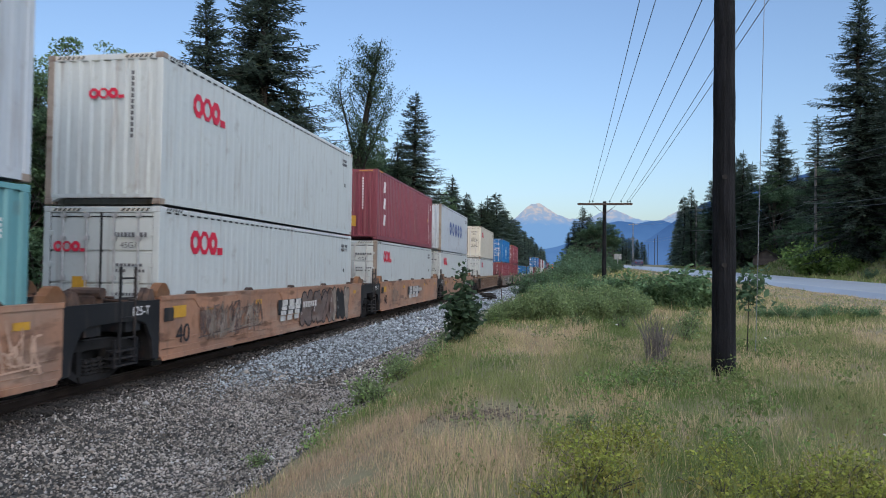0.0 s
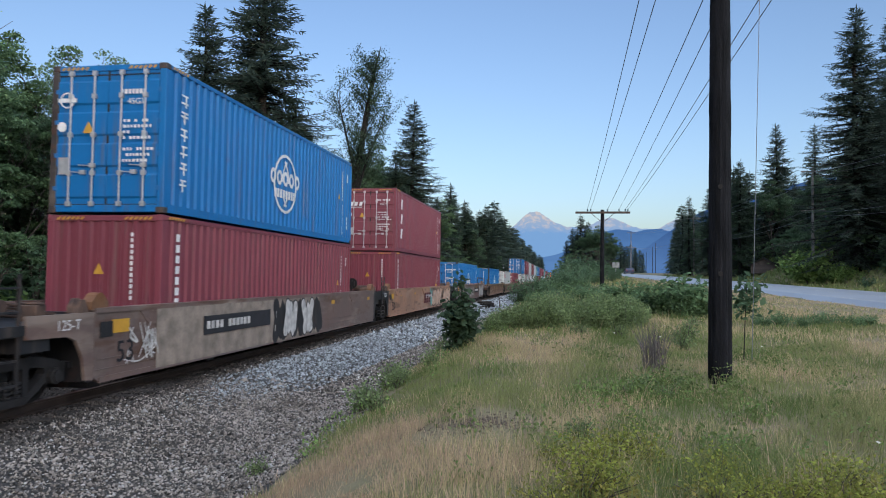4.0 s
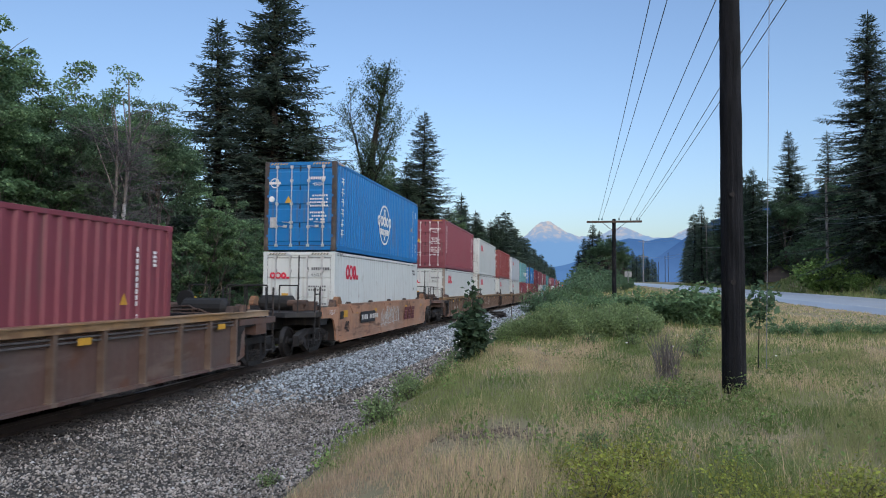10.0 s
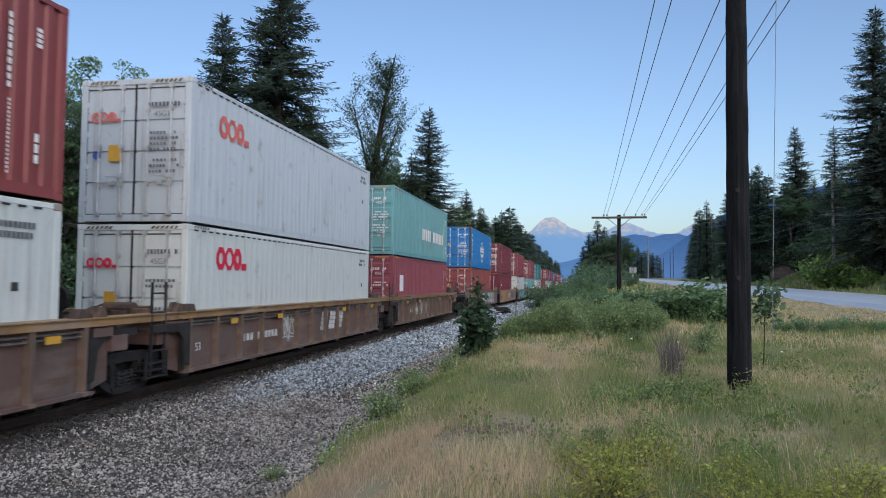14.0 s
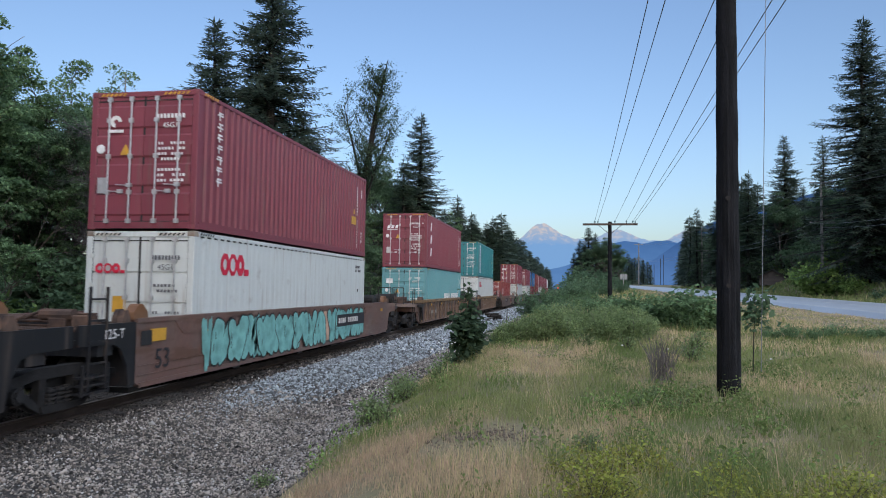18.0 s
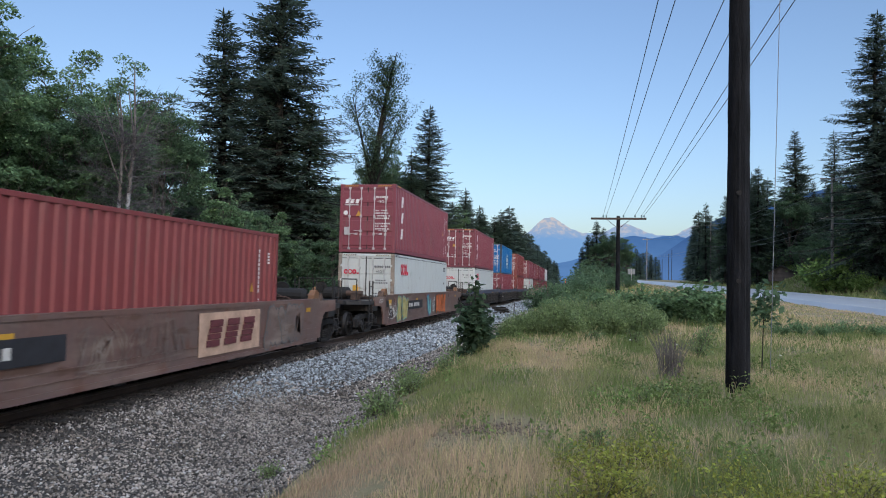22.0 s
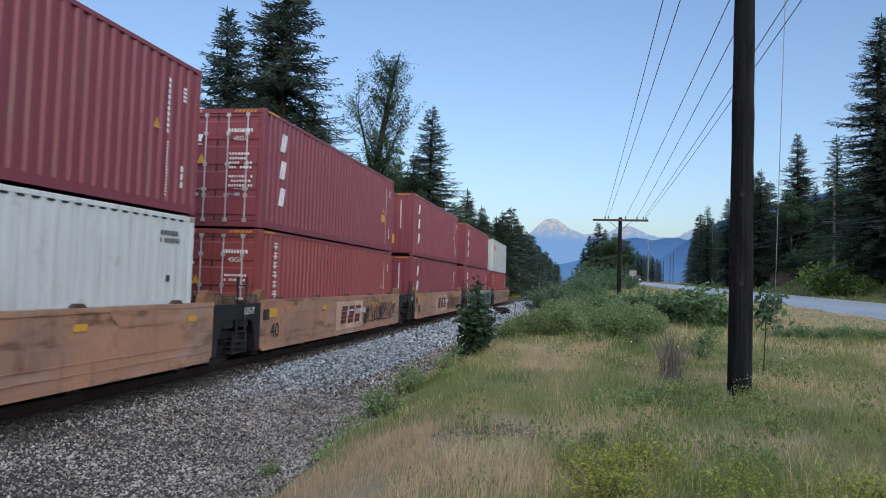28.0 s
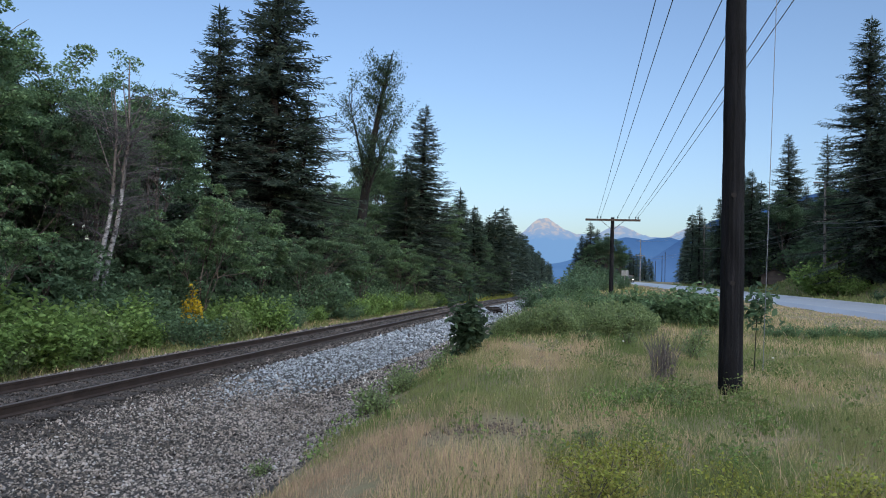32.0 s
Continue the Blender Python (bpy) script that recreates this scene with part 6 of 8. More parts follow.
def conifer(seed, tall, wide, mat, bare=0.10, dense=1.0, droop=0.35, twig=0.75, gaps=0.0, twice=2, slim=0.72):
    """Meshes of a fir: a straight tapered stem, whorls of drooping boughs, twigs in flat sprays."""
    rng = np.random.default_rng(seed)
    limbs = [[((0.12 * math.sin(z * 0.25 + seed), 0.1 * math.cos(z * 0.3 + seed), z), max(0.015, 0.017 * tall * (1 - z / tall) ** 0.9 + 0.01)) for z in np.linspace(-0.4, tall, 9)]]
    quads = []
    z = bare * tall
    while z < tall * 0.985:
        k = (z - bare * tall) / (tall * (1 - bare))
        reach = wide * (1 - k) ** slim * (0.45 + 0.55 * min(1, k * 6 + 0.35))
        lobe = rng.uniform(0, math.tau)
        for i in range(int(rng.integers(6, 10) * dense)):
            if rng.random() < gaps:
                continue
            a = rng.uniform(0, math.tau)
            r = reach * (rng.uniform(0.45, 1.08) + 0.16 * math.sin(a * 2 + lobe)) + 0.15
            lift = 0.40 * k - 0.16 + rng.normal(0, 0.1)
            d = np.array([math.cos(a), math.sin(a), lift])
            base = np.array([0, 0, z + rng.uniform(-0.25, 0.25)])
            ts = np.arange(0.07, 1.0, min(0.30, 0.42 * twig / r))
            pts = base + np.outer(ts * r, d) - np.outer((ts ** 1.8) * r * droop * (1 - 0.7 * k), [0, 0, 1]) + np.outer(np.maximum(0, ts - 0.7) * r * 0.4, [0, 0, 1])
            if r > 0.8:
                limbs.append([(tuple(base), 0.02 + 0.010 * r), (tuple(pts[len(pts) // 2]), 0.012 + 0.006 * r), (tuple(pts[-1]), 0.006)])
            side = np.array([-math.sin(a), math.cos(a), 0])
            for t, p in zip(ts, pts):
                w = twig * (0.50 + 0.75 * math.sin(math.pi * min(1, t * 0.95 + 0.05))) * min(1, 0.45 + r / 3)
                for s in (-1, 1):
                    dirn = d * 0.65 + side * s * rng.uniform(0.45, 1.1) + [0, 0, rng.uniform(-0.55, 0.05)]
                    dirn /= np.linalg.norm(dirn)
                    for m in range(twice):
                        if m:
                            dirn = dirn * 0.8 + rng.normal(0, 0.42, 3)
                            dirn /= np.linalg.norm(dirn)
                        ac = np.cross(dirn, [rng.normal(0, 0.45), rng.normal(0, 0.45), 1])
                        ac /= np.linalg.norm(ac)
                        l = w * rng.uniform(0.55, 1.1) * (0.75 if m else 1.0)
                        q = p + dirn * l * 0.25 * m
                        mid = q + dirn * l * 0.4
                        quads.append((q, mid + ac * l * 0.13, q + dirn * l, mid - ac * l * 0.13))
            tip = pts[-1]
            for m in range(2):
                e = d * 0.8 + side * rng.uniform(-0.6, 0.6)
                quads.append((tip - d * 0.2, tip + side * 0.07, tip + e * rng.uniform(0.2, 0.45), tip - side * 0.07))
        z += (0.55 - 0.22 * k) * rng.uniform(0.8, 1.2) * tall / 22
    top = np.array([0.12 * math.sin(tall * 0.25 + seed), 0.1 * math.cos(tall * 0.3 + seed), tall])
    for i in range(5):
        a = rng.uniform(0, math.tau)
        quads.append((top - [0, 0, 0.4], top + [0.06 * math.cos(a), 0.06 * math.sin(a), 0], top + [0, 0, 0.45], top - [0.06 * math.cos(a), 0.06 * math.sin(a), 0]))
    return limb_mesh("trunk", limbs, M["bark_dark"], 5), quads_mesh("crown", quads, [mat])


def broadleaf(seed, tall, wide, mat, bark, leaf=0.26, count=5200, fork=0.25, lean=0.0, crown_from=0.3, sparse=0.0):
    """Meshes of a broad-leaved tree: forked limbs and leaves in clumps at their ends, with gaps between."""
    rng = np.random.default_rng(seed)
    limbs, ends = [], []

    def grow(p, d, length, r, depth):
        pts, q = [(tuple(p), r)], np.array(p, float)
        for k in range(3):
            d = d + rng.normal(0, 0.12, 3) + [0, 0, 0.05]
            d = d / np.linalg.norm(d)
            q = q + d * length / 3
            pts.append((tuple(q), r * (1 - 0.16 * (k + 1))))
            if depth >= 2:
                ends.append((q.copy(), depth))
        limbs.append(pts)
        if depth < 4:
            for _ in range(rng.integers(2, 5) if depth else rng.integers(4, 6)):
                nd = d + rng.normal(0, 0.55, 3) * [1, 1, 0.6]
                nd /= np.linalg.norm(nd)
                grow(q if depth else np.array(pts[rng.integers(1, 4)][0]), nd, length * rng.uniform(0.55, 0.8), r * 0.55, depth + 1)
        else:
            ends.append((q.copy(), 5))

    stem = crown_from * tall
    trunk = [((lean * z, 0.06 * math.sin(z), z), 0.012 * tall * (1 - 0.5 * z / tall) + 0.03) for z in np.linspace(-0.3, stem, 4)]
    limbs.append(trunk)
    for i in range(5):
        a = i * math.tau / 5 + rng.uniform(-0.4, 0.4)
        d = np.array([fork * 2 * math.cos(a), fork * 2 * math.sin(a), 1.0])
        grow(trunk[-1][0], d / np.linalg.norm(d), tall * 0.30, 0.007 * tall, 1)
    grow(trunk[-1][0], np.array([lean, 0, 1.0]), tall * 0.36, 0.008 * tall, 1)
    pts = np.array([e[0] for e in ends])
    scale_z = (tall - stem) / max(1e-3, pts[:, 2].max() - stem)
    spread = wide / max(0.5, np.percentile(np.hypot(pts[:, 0], pts[:, 1]), 92))
    f = lambda p: (p[0] * spread, p[1] * spread, p[2] if p[2] < stem else stem + (p[2] - stem) * scale_z)
    limbs = [limbs[0]] + [[(f(p), r) for p, r in l] for l in limbs[1:]]
    pts = np.array([f(p) for p in pts])
    # leaves stand in domed clumps round the branch ends, with gaps between the clumps
    clumps = pts[rng.permutation(len(pts))[:min(len(pts), max(40, count // 105))]]
    which = rng.integers(0, len(clumps), count)
    dirs = rng.normal(0, 1, (count, 3))
    dirs /= np.linalg.norm(dirs, axis=1)[:, None]
    dirs[:, 2] = np.abs(dirs[:, 2]) * 0.8 - 0.18
    span = (0.050 * tall * rng.uniform(0.6, 1.25, len(clumps)))[which] * rng.uniform(0.55, 1.0, count)
    spots = clumps[which] + dirs * span[:, None] * (1 - sparse)
    return limb_mesh("trunk", limbs, bark, 5), quads_mesh("crown", leaves_at(rng, spots, leaf, 0.45), [mat])


def poplar(seed, tall, wide, mat, bark):
    """Meshes of a half-bare tree: a stout stem that bows and forks, rising side limbs, thin leaves, a dead leader."""
    rng = np.random.default_rng(seed)
    stem = lambda z: np.array([0.05 * z + 0.0030 * z * z * (z / tall), 0.15 * math.cos(z * 0.4), z])
    limbs = [[(tuple(stem(z)), 0.58 * (1 - z / tall) ** 0.75 + 0.03) for z in np.linspace(-0.3, tall, 16)]]
    spots, leads = [], [stem]
    for zb, dx, dy, up in ((10.2, 0.55, 0.2, 7.5), (11.5, -0.42, -0.1, 8.0), (9.0, 0.75, -0.4, 5.0)):
        base = stem(zb)
        lead = lambda k, base=base, dx=dx, dy=dy, up=up: base + np.array([dx * up * k * 0.55, dy * up * k, up * k])
        limbs.append([(tuple(lead(k)), 0.16 * (1 - k) + 0.02) for k in np.linspace(0, 1, 6)])
        leads.append(lead)
    for i in range(120):
        if i < 76:
            k = rng.uniform(0, 1)
            p = stem(tall * (0.42 + 0.52 * k))
        else:
            k = rng.uniform(0.2, 1)
            p = leads[1 + i % 3](k)
            k = 0.5
        a = rng.uniform(0, math.tau)
        l = wide * (0.45 + 0.75 * math.sin(math.pi * (0.12 + 0.8 * k))) * rng.uniform(0.4, 1.05)
        d = np.array([math.cos(a) * 0.8, math.sin(a) * 0.8, rng.uniform(0.6, 1.4)])
        limbs.append([(tuple(p), 0.05), (tuple(p + d * l * 0.4), 0.03), (tuple(p + d * l * 0.75 + [0, 0, 0.2]), 0.008)])
        for _ in range(150):
            t = rng.uniform(0.25, 1.0)
            spots.append(p + d * l * t + rng.normal(0, 0.24, 3))
    return limb_mesh("trunk", limbs, bark, 8), quads_mesh("crown", leaves_at(rng, np.array(spots), 0.105, 0.3), [mat])


def shrub(seed, tall, wide, mat, leaf=0.16, count=900, hang=0.4, low=0.25):
    """Meshes of a bush: stems from one root and leaves towards their tips."""
    rng = np.random.default_rng(seed)
    limbs, spots = [], []
    for i in range(14):
        a, r = rng.uniform(0, math.tau), wide * math.sqrt(rng.random())
        h = tall * rng.uniform(0.65, 1.05) * (1 - 0.45 * (r / wide) ** 2)
        tip = np.array([r * math.cos(a), r * math.sin(a), h])
        limbs.append([((0.1 * math.cos(a), 0.1 * math.sin(a), -0.1), 0.022), (tuple(tip * [0.5, 0.5, 0.6]), 0.014), (tuple(tip), 0.004)])
        for k in range(count // 14):
            t = rng.uniform(low, 1.0)
            spots.append(tip * [t ** 0.8, t ** 0.8, t] + rng.normal(0, 0.11 * wide + 0.05, 3) * [1, 1, 0.8])
    spots = np.array(spots)
    spots[:, 2] = np.abs(spots[:, 2])
    return limb_mesh("branching_stem", limbs, M["bark_grey"], 4), quads_mesh("foliage", leaves_at(rng, spots, leaf, hang), [mat])


PLANTS = {}


def plant(kind, x, y, height, label, name, category, group, base=None, turn=None, squeeze=1.0, parts=("trunk", "crown")):
    """Sets a plant of a kind at a place, grown to a height."""
    meshes, size = PLANTS[kind]
    k = height / size
    ob = new(name)
    ob.empty_display_size = 0.3
    z = ground_z(x, y) if base is None else base
    ob.matrix_basis = pose(x, y, z - 0.05, 0, 0, random.uniform(0, 360) if turn is None else turn) @ Matrix.Diagonal((k * squeeze, k * squeeze, k, 1))
    for n, me in zip(parts, meshes):
        pc = part(n, me, None, ob)
        if n == "branching_stem":
            pc["kind"] = "stuff"
    return tagged(ob, label, category, group)


def build_plant_stock():
    P = PLANTS
    P["fir_big"] = conifer(1, 24, 6.4, M["needles"], bare=0.04, dense=2.4, twig=0.46, gaps=0.08, slim=0.80, droop=0.28), 24
    P["fir_a"] = conifer(2, 22, 5.2, M["needles"], bare=0.06, dense=1.9, twig=0.46, gaps=0.06, slim=0.8, droop=0.28), 22
    P["fir_b"] = conifer(3, 22, 4.4, M["needles_soft"], bare=0.06, dense=1.3, twig=0.62), 22
    P["fir_thin"] = conifer(4, 20, 3.2, M["needles_soft"], bare=0.10, dense=1.0, twig=0.62, gaps=0.15), 20
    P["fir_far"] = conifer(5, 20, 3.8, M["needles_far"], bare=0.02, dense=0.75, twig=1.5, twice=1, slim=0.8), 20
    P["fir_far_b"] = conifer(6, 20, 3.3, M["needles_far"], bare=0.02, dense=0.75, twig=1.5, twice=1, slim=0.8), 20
    P["maple"] = broadleaf(11, 16, 4.6, M["leaves"], M["bark_grey"], 0.118, 36000), 16
    P["alder"] = broadleaf(12, 16, 4.0, M["leaves_dark"], M["bark_grey"], 0.118, 36000, fork=0.22), 16
    P["alder_low"] = broadleaf(13, 9, 3.4, M["leaves_dark"], M["bark_grey"], 0.11, 16000, crown_from=0.10), 9
    P["maple_low"] = broadleaf(14, 9, 3.2, M["leaves"], M["bark_grey"], 0.11, 16000, crown_from=0.08), 9
    # Backlit look of this crown is put into its dark leaf colour.
    P["cottonwood"] = poplar(15, 24, 2.9, M["leaves_deep"], M["bark_dark"]), 24
    P["bush"] = shrub(21, 2.2, 1.7, M["leaves"], 0.12, 2200), 2.2
    P["bush_bright"] = shrub(22, 2.0, 1.5, M["leaves_bright"], 0.13, 2000), 2.0
    P["bush_dark"] = shrub(23, 2.4, 1.8, M["leaves_dark"], 0.11, 2400), 2.4
    P["bush_far"] = shrub(28, 2.4, 1.8, M["leaves_dark"], 0.19, 900), 2.4
    P["low_far"] = broadleaf(16, 9, 3.4, M["leaves_dark"], M["bark_grey"], 0.30, 2600, crown_from=0.08), 9
    # Brighter leaves than the rest, colour standing in for light on the slope.
    P["low_green"] = broadleaf(17, 9, 3.4, M["leaves_bright"], M["bark_grey"], 0.22, 4600, crown_from=0.05), 9
    P["bush_maple"] = shrub(29, 2.4, 1.7, M["leaves_bright"], 0.125, 2600, hang=0.5), 2.4
    P["maple_dark"] = shrub(30, 2.0, 1.3, M["leaves"], 0.15, 1700, hang=0.55, low=0.12), 2.0
    P["willow"] = shrub(24, 1.5, 1.0, M["leaves_grey"], 0.075, 2400, hang=-0.2, low=0.1), 1.5
    P["weed"] = shrub(25, 0.7, 0.45, M["leaves_grey"], 0.060, 420, hang=0.2), 0.7
    P["rose"] = shrub(26, 0.6, 0.75, M["leaves_olive"], 0.036, 800, low=0.4), 0.6
    P["sapling"] = shrub(27, 1.3, 0.34, M["leaves_deep"], 0.10, 1500, hang=0.5, low=0.08), 1.3


build_plant_stock()


def build_trees():
    fir, leafy_tree = "dark green fir beside the railway", "leafy green tree at the wood's edge"
    # tall firs behind the line
    for kind, x, y, h in (("fir_a", -24.6, 45.5, 20.8), ("fir_big", -22.3, 50.0, 26.5), ("fir_b", -19.6, 49.5, 15.5), ("fir_a", -24.5, 52.5, 20.0), ("fir_b", -26.5, 60, 15.0), ("fir_a", -16.2, 76.0, 21.8), ("fir_b", -17.2, 72.5, 16.0),
                          ("fir_thin", -16.0, 101.0, 16.2), ("fir_b", -15.2, 112.0, 15.0), ("fir_b", -15.0, 143.0, 17.6), ("fir_a", -16.2, 150.0, 16.0), ("fir_b", -14.6, 172.0, 18.3), ("fir_a", -17.0, 128.0, 13.0), ("fir_thin", -19.0, 92.0, 14.0), ("fir_b", -17.6, 86.0, 12.0), ("fir_a", -16.8, 95.0, 13.2), ("fir_b", -16.0, 122.0, 14.6), ("fir_b", -15.4, 134.0, 15.6), ("fir_a", -15.6, 158.0, 17.0), ("fir_b", -15.0, 186.0, 18.0), ("fir_a", -14.6, 205.0, 18.0)):
        plant(kind, x, y, h, "tall %s" % fir, "fir_tree", "conifer", "firs behind the track", squeeze=1.3 if y < 80 else 1.6)
    plant("cottonwood", -18.4, 59.5, 22.4, "half-bare cottonwood with a dead leaning top", "cottonwood_tree", "tree", "", turn=0)
    for kind, x, y, h in (("maple", -20.5, 19.5, 10.4), ("alder", -23.5, 23.0, 11.2), ("alder", -18.5, 15.0, 11.0), ("alder", -19.6, 13.4, 10.2), ("maple", -19.4, 17.2, 11.2), ("alder", -21.0, 16.0, 11.6), ("maple", -25.5, 30.0, 13.6), ("maple", -24.6, 32.0, 12.2), ("alder", -26.5, 26.0, 12.0), ("alder", -22.0, 34.5, 12.0), ("alder", -25.0, 37.0, 12.8), ("maple", -28, 27, 14.0), ("alder", -19.8, 26.8, 10.2), ("maple", -17.5, 9.0, 10.0), ("alder", -22, 12, 11.5), ("alder", -21.7, 82, 17.2), ("alder", -20.0, 84, 14.2), ("maple", -24.2, 75, 12.4), ("alder", -22.9, 66, 10.6), ("maple", -22.8, 78, 12.6), ("alder", -19.8, 90, 13.4), ("maple", -18.4, 95, 12.4), ("alder", -17.5, 104, 11.4), ("alder", -16.0, 120, 12.0), ("maple", -26.5, 69, 12.0)):
        plant(kind, x, y, h, leafy_tree, "broadleaf_tree", "tree", "trees at the wood's edge")
    # lower trees and thicket between the tall ones
    for kind, x, y, h in (("maple_low", -21.6, 24.0, 9.4), ("alder_low", -21.8, 26.6, 9.8), ("maple_low", -22.6, 30.0, 9.8), ("maple_low", -15.9, 29.0, 6.9), ("alder_low", -16.5, 34.5, 6.0), ("maple_low", -17.0, 37.0, 6.2), ("alder_low", -16.0, 41.0, 5.4), ("alder_low", -16.8, 46.5, 7.2), ("maple_low", -15.4, 51.0, 5.2), ("alder_low", -16.8, 56.0, 8.2), ("maple_low", -15.2, 62.5, 6.4), ("alder_low", -15.0, 69.0, 7.0), ("maple_low", -14.6, 80, 6.2), ("alder_low", -14.6, 88, 7.0), ("alder_low", -14.8, 96, 6.6), ("maple_low", -14.4, 106, 6.2), ("alder_low", -14.4, 118, 6.6), ("alder_low", -14.0, 132, 6.0), ("maple_low", -15.0, 15.5, 5.6), ("alder_low", -20.5, 40.5, 8.4), ("alder_low", -19.5, 64, 8.4), ("maple_low", -20.5, 68, 9.0), ("alder_low", -21.5, 56.5, 7.4)):
        plant(kind, x, y, h, "bushy young tree in the trackside thicket", "young_tree", "tree", "trackside thicket")
    rng = random.Random(8)
    # the wood behind the first row
    for i in range(58):
        y = 14 + i * 2.6 + rng.uniform(-1, 1)
        kind = rng.choice(("low_far", "fir_far") if y < 45 else ("fir_far", "low_far", "fir_far_b") if y < 100 else ("fir_far_b", "fir_far"))
        plant(kind, -27 - rng.uniform(0, 9), y, rng.uniform(9.5, 13) if y < 90 else rng.uniform(11, 15), "tree deeper in the shaded wood", "forest_tree", "tree", "wood behind the track")
    for i in range(40):
        plant("low_far", -19.5 - rng.uniform(0, 9), 9 + i * 1.5, rng.uniform(4.0, 6.5), "shaded young tree inside the wood", "young_tree", "tree", "wood behind the track")
    for i in range(16):
        plant("low_far", -22 - rng.uniform(0, 10), 3 + i * 0.9, rng.uniform(5, 8), "shaded young tree inside the wood", "young_tree", "tree", "wood behind the track")
    for i in range(30):
        y = 72 + i * 3.4
        plant("low_far", -14.6 - rng.uniform(0, 6), y, rng.uniform(5, 9), "bushy young tree in the trackside thicket", "young_tree", "tree", "trackside thicket")
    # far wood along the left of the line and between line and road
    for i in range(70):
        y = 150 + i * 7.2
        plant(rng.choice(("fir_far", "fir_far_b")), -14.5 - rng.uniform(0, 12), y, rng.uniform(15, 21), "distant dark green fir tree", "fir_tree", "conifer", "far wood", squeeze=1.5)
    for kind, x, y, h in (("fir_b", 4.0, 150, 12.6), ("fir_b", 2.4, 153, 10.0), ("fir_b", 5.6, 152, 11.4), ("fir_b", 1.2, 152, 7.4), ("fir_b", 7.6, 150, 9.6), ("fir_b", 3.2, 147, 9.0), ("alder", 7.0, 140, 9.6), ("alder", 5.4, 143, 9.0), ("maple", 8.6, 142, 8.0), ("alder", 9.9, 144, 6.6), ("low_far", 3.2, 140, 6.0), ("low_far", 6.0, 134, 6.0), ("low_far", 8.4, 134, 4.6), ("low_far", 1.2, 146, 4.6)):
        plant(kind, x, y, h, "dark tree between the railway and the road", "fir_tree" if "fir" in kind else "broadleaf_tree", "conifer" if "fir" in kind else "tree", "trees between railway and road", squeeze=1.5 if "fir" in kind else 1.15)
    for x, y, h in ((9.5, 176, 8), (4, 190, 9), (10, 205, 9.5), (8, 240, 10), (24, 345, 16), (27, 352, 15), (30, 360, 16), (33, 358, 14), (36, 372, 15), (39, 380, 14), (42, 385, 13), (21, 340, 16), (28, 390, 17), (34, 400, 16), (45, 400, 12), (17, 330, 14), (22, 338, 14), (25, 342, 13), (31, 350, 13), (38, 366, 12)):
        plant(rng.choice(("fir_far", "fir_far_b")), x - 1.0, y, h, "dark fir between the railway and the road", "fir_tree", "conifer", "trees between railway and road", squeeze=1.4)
    # wood beyond the road
    for kind, x, y, h in (("fir_big", 26.7, 70.0, 24.6), ("fir_a", 31.0, 73.0, 24.0), ("fir_a", 30.0, 63.0, 19.0), ("fir_b", 36.0, 66, 26.0), ("fir_b", 34, 80, 21), ("fir_a", 32.2, 114.0, 22.0), ("fir_b", 26.5, 112.0, 18.0), ("fir_b", 24.0, 122.0, 15.0), ("fir_thin", 33.6, 102.0, 19.5), ("fir_a", 29.0, 124, 17.0), ("fir_b", 34.0, 92, 14.0), ("fir_a", 38, 96, 18), ("fir_a", 41, 110, 20), ("fir_thin", 22.4, 131.0, 14.5), ("fir_b", 36, 118, 15), ("fir_big", 33.5, 58, 22.5), ("fir_a", 40, 84, 23)):
        plant(kind, x, y, h, "tall dark fir beyond the road", "fir_tree", "conifer", "firs beyond the road", squeeze=1.1)
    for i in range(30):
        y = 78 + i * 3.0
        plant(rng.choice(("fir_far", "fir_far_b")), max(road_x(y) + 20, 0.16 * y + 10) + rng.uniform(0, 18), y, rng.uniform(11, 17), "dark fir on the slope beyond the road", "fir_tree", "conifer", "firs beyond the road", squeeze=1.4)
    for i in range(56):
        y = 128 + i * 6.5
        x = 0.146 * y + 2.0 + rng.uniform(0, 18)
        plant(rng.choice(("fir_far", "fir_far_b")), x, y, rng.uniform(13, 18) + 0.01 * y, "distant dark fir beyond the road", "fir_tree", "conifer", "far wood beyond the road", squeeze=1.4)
    for kind, x, y, h in (("alder_low", 27.5, 82, 6.0), ("maple_low", 26.6, 74, 5.5), ("alder_low", 28.0, 92, 6.2), ("maple_low", 29.5, 66, 6.4), ("alder_low", 26.0, 112, 5.2), ("alder_low", 31.5, 87, 8.0), ("maple_low", 31, 72, 7.6), ("alder_low", 33, 60, 6.8), ("alder", 31.5, 80, 12), ("alder", 33.5, 97, 12.5), ("alder", 27.0, 118, 10.5), ("maple", 35, 88, 13), ("alder", 31, 112, 13), ("maple_low", 25.5, 124, 6.0), ("alder_low", 23.5, 134, 6.0), ("alder", 26.0, 138, 10), ("alder_low", 33, 104, 7.5), ("maple_low", 27.6, 62, 5.0), ("alder_low", 30.5, 78, 6.0)):
        plant(kind, x, y, h, "leafy young tree beyond the road", "young_tree", "tree", "thicket beyond the road")
    for i in range(46):
        y = 58 + i * 2.1
        x = max(25.2, 0.146 * y + 11.5) + rng.uniform(0.5, 5.0)
        if not (80 < y < 108 and abs(x / y - 0.266) < 0.024):
            plant(rng.choice(("low_far", "low_green", "low_green")), x, y, rng.uniform(1.6, 5.2), "bushy young growth on the slope beyond the road", "young_tree", "tree", "thicket beyond the road")
    for i in range(26):
        y = 60 + i * 2.6
        x = max(23.6, 0.146 * y + 10.2) + rng.uniform(0.0, 1.6)
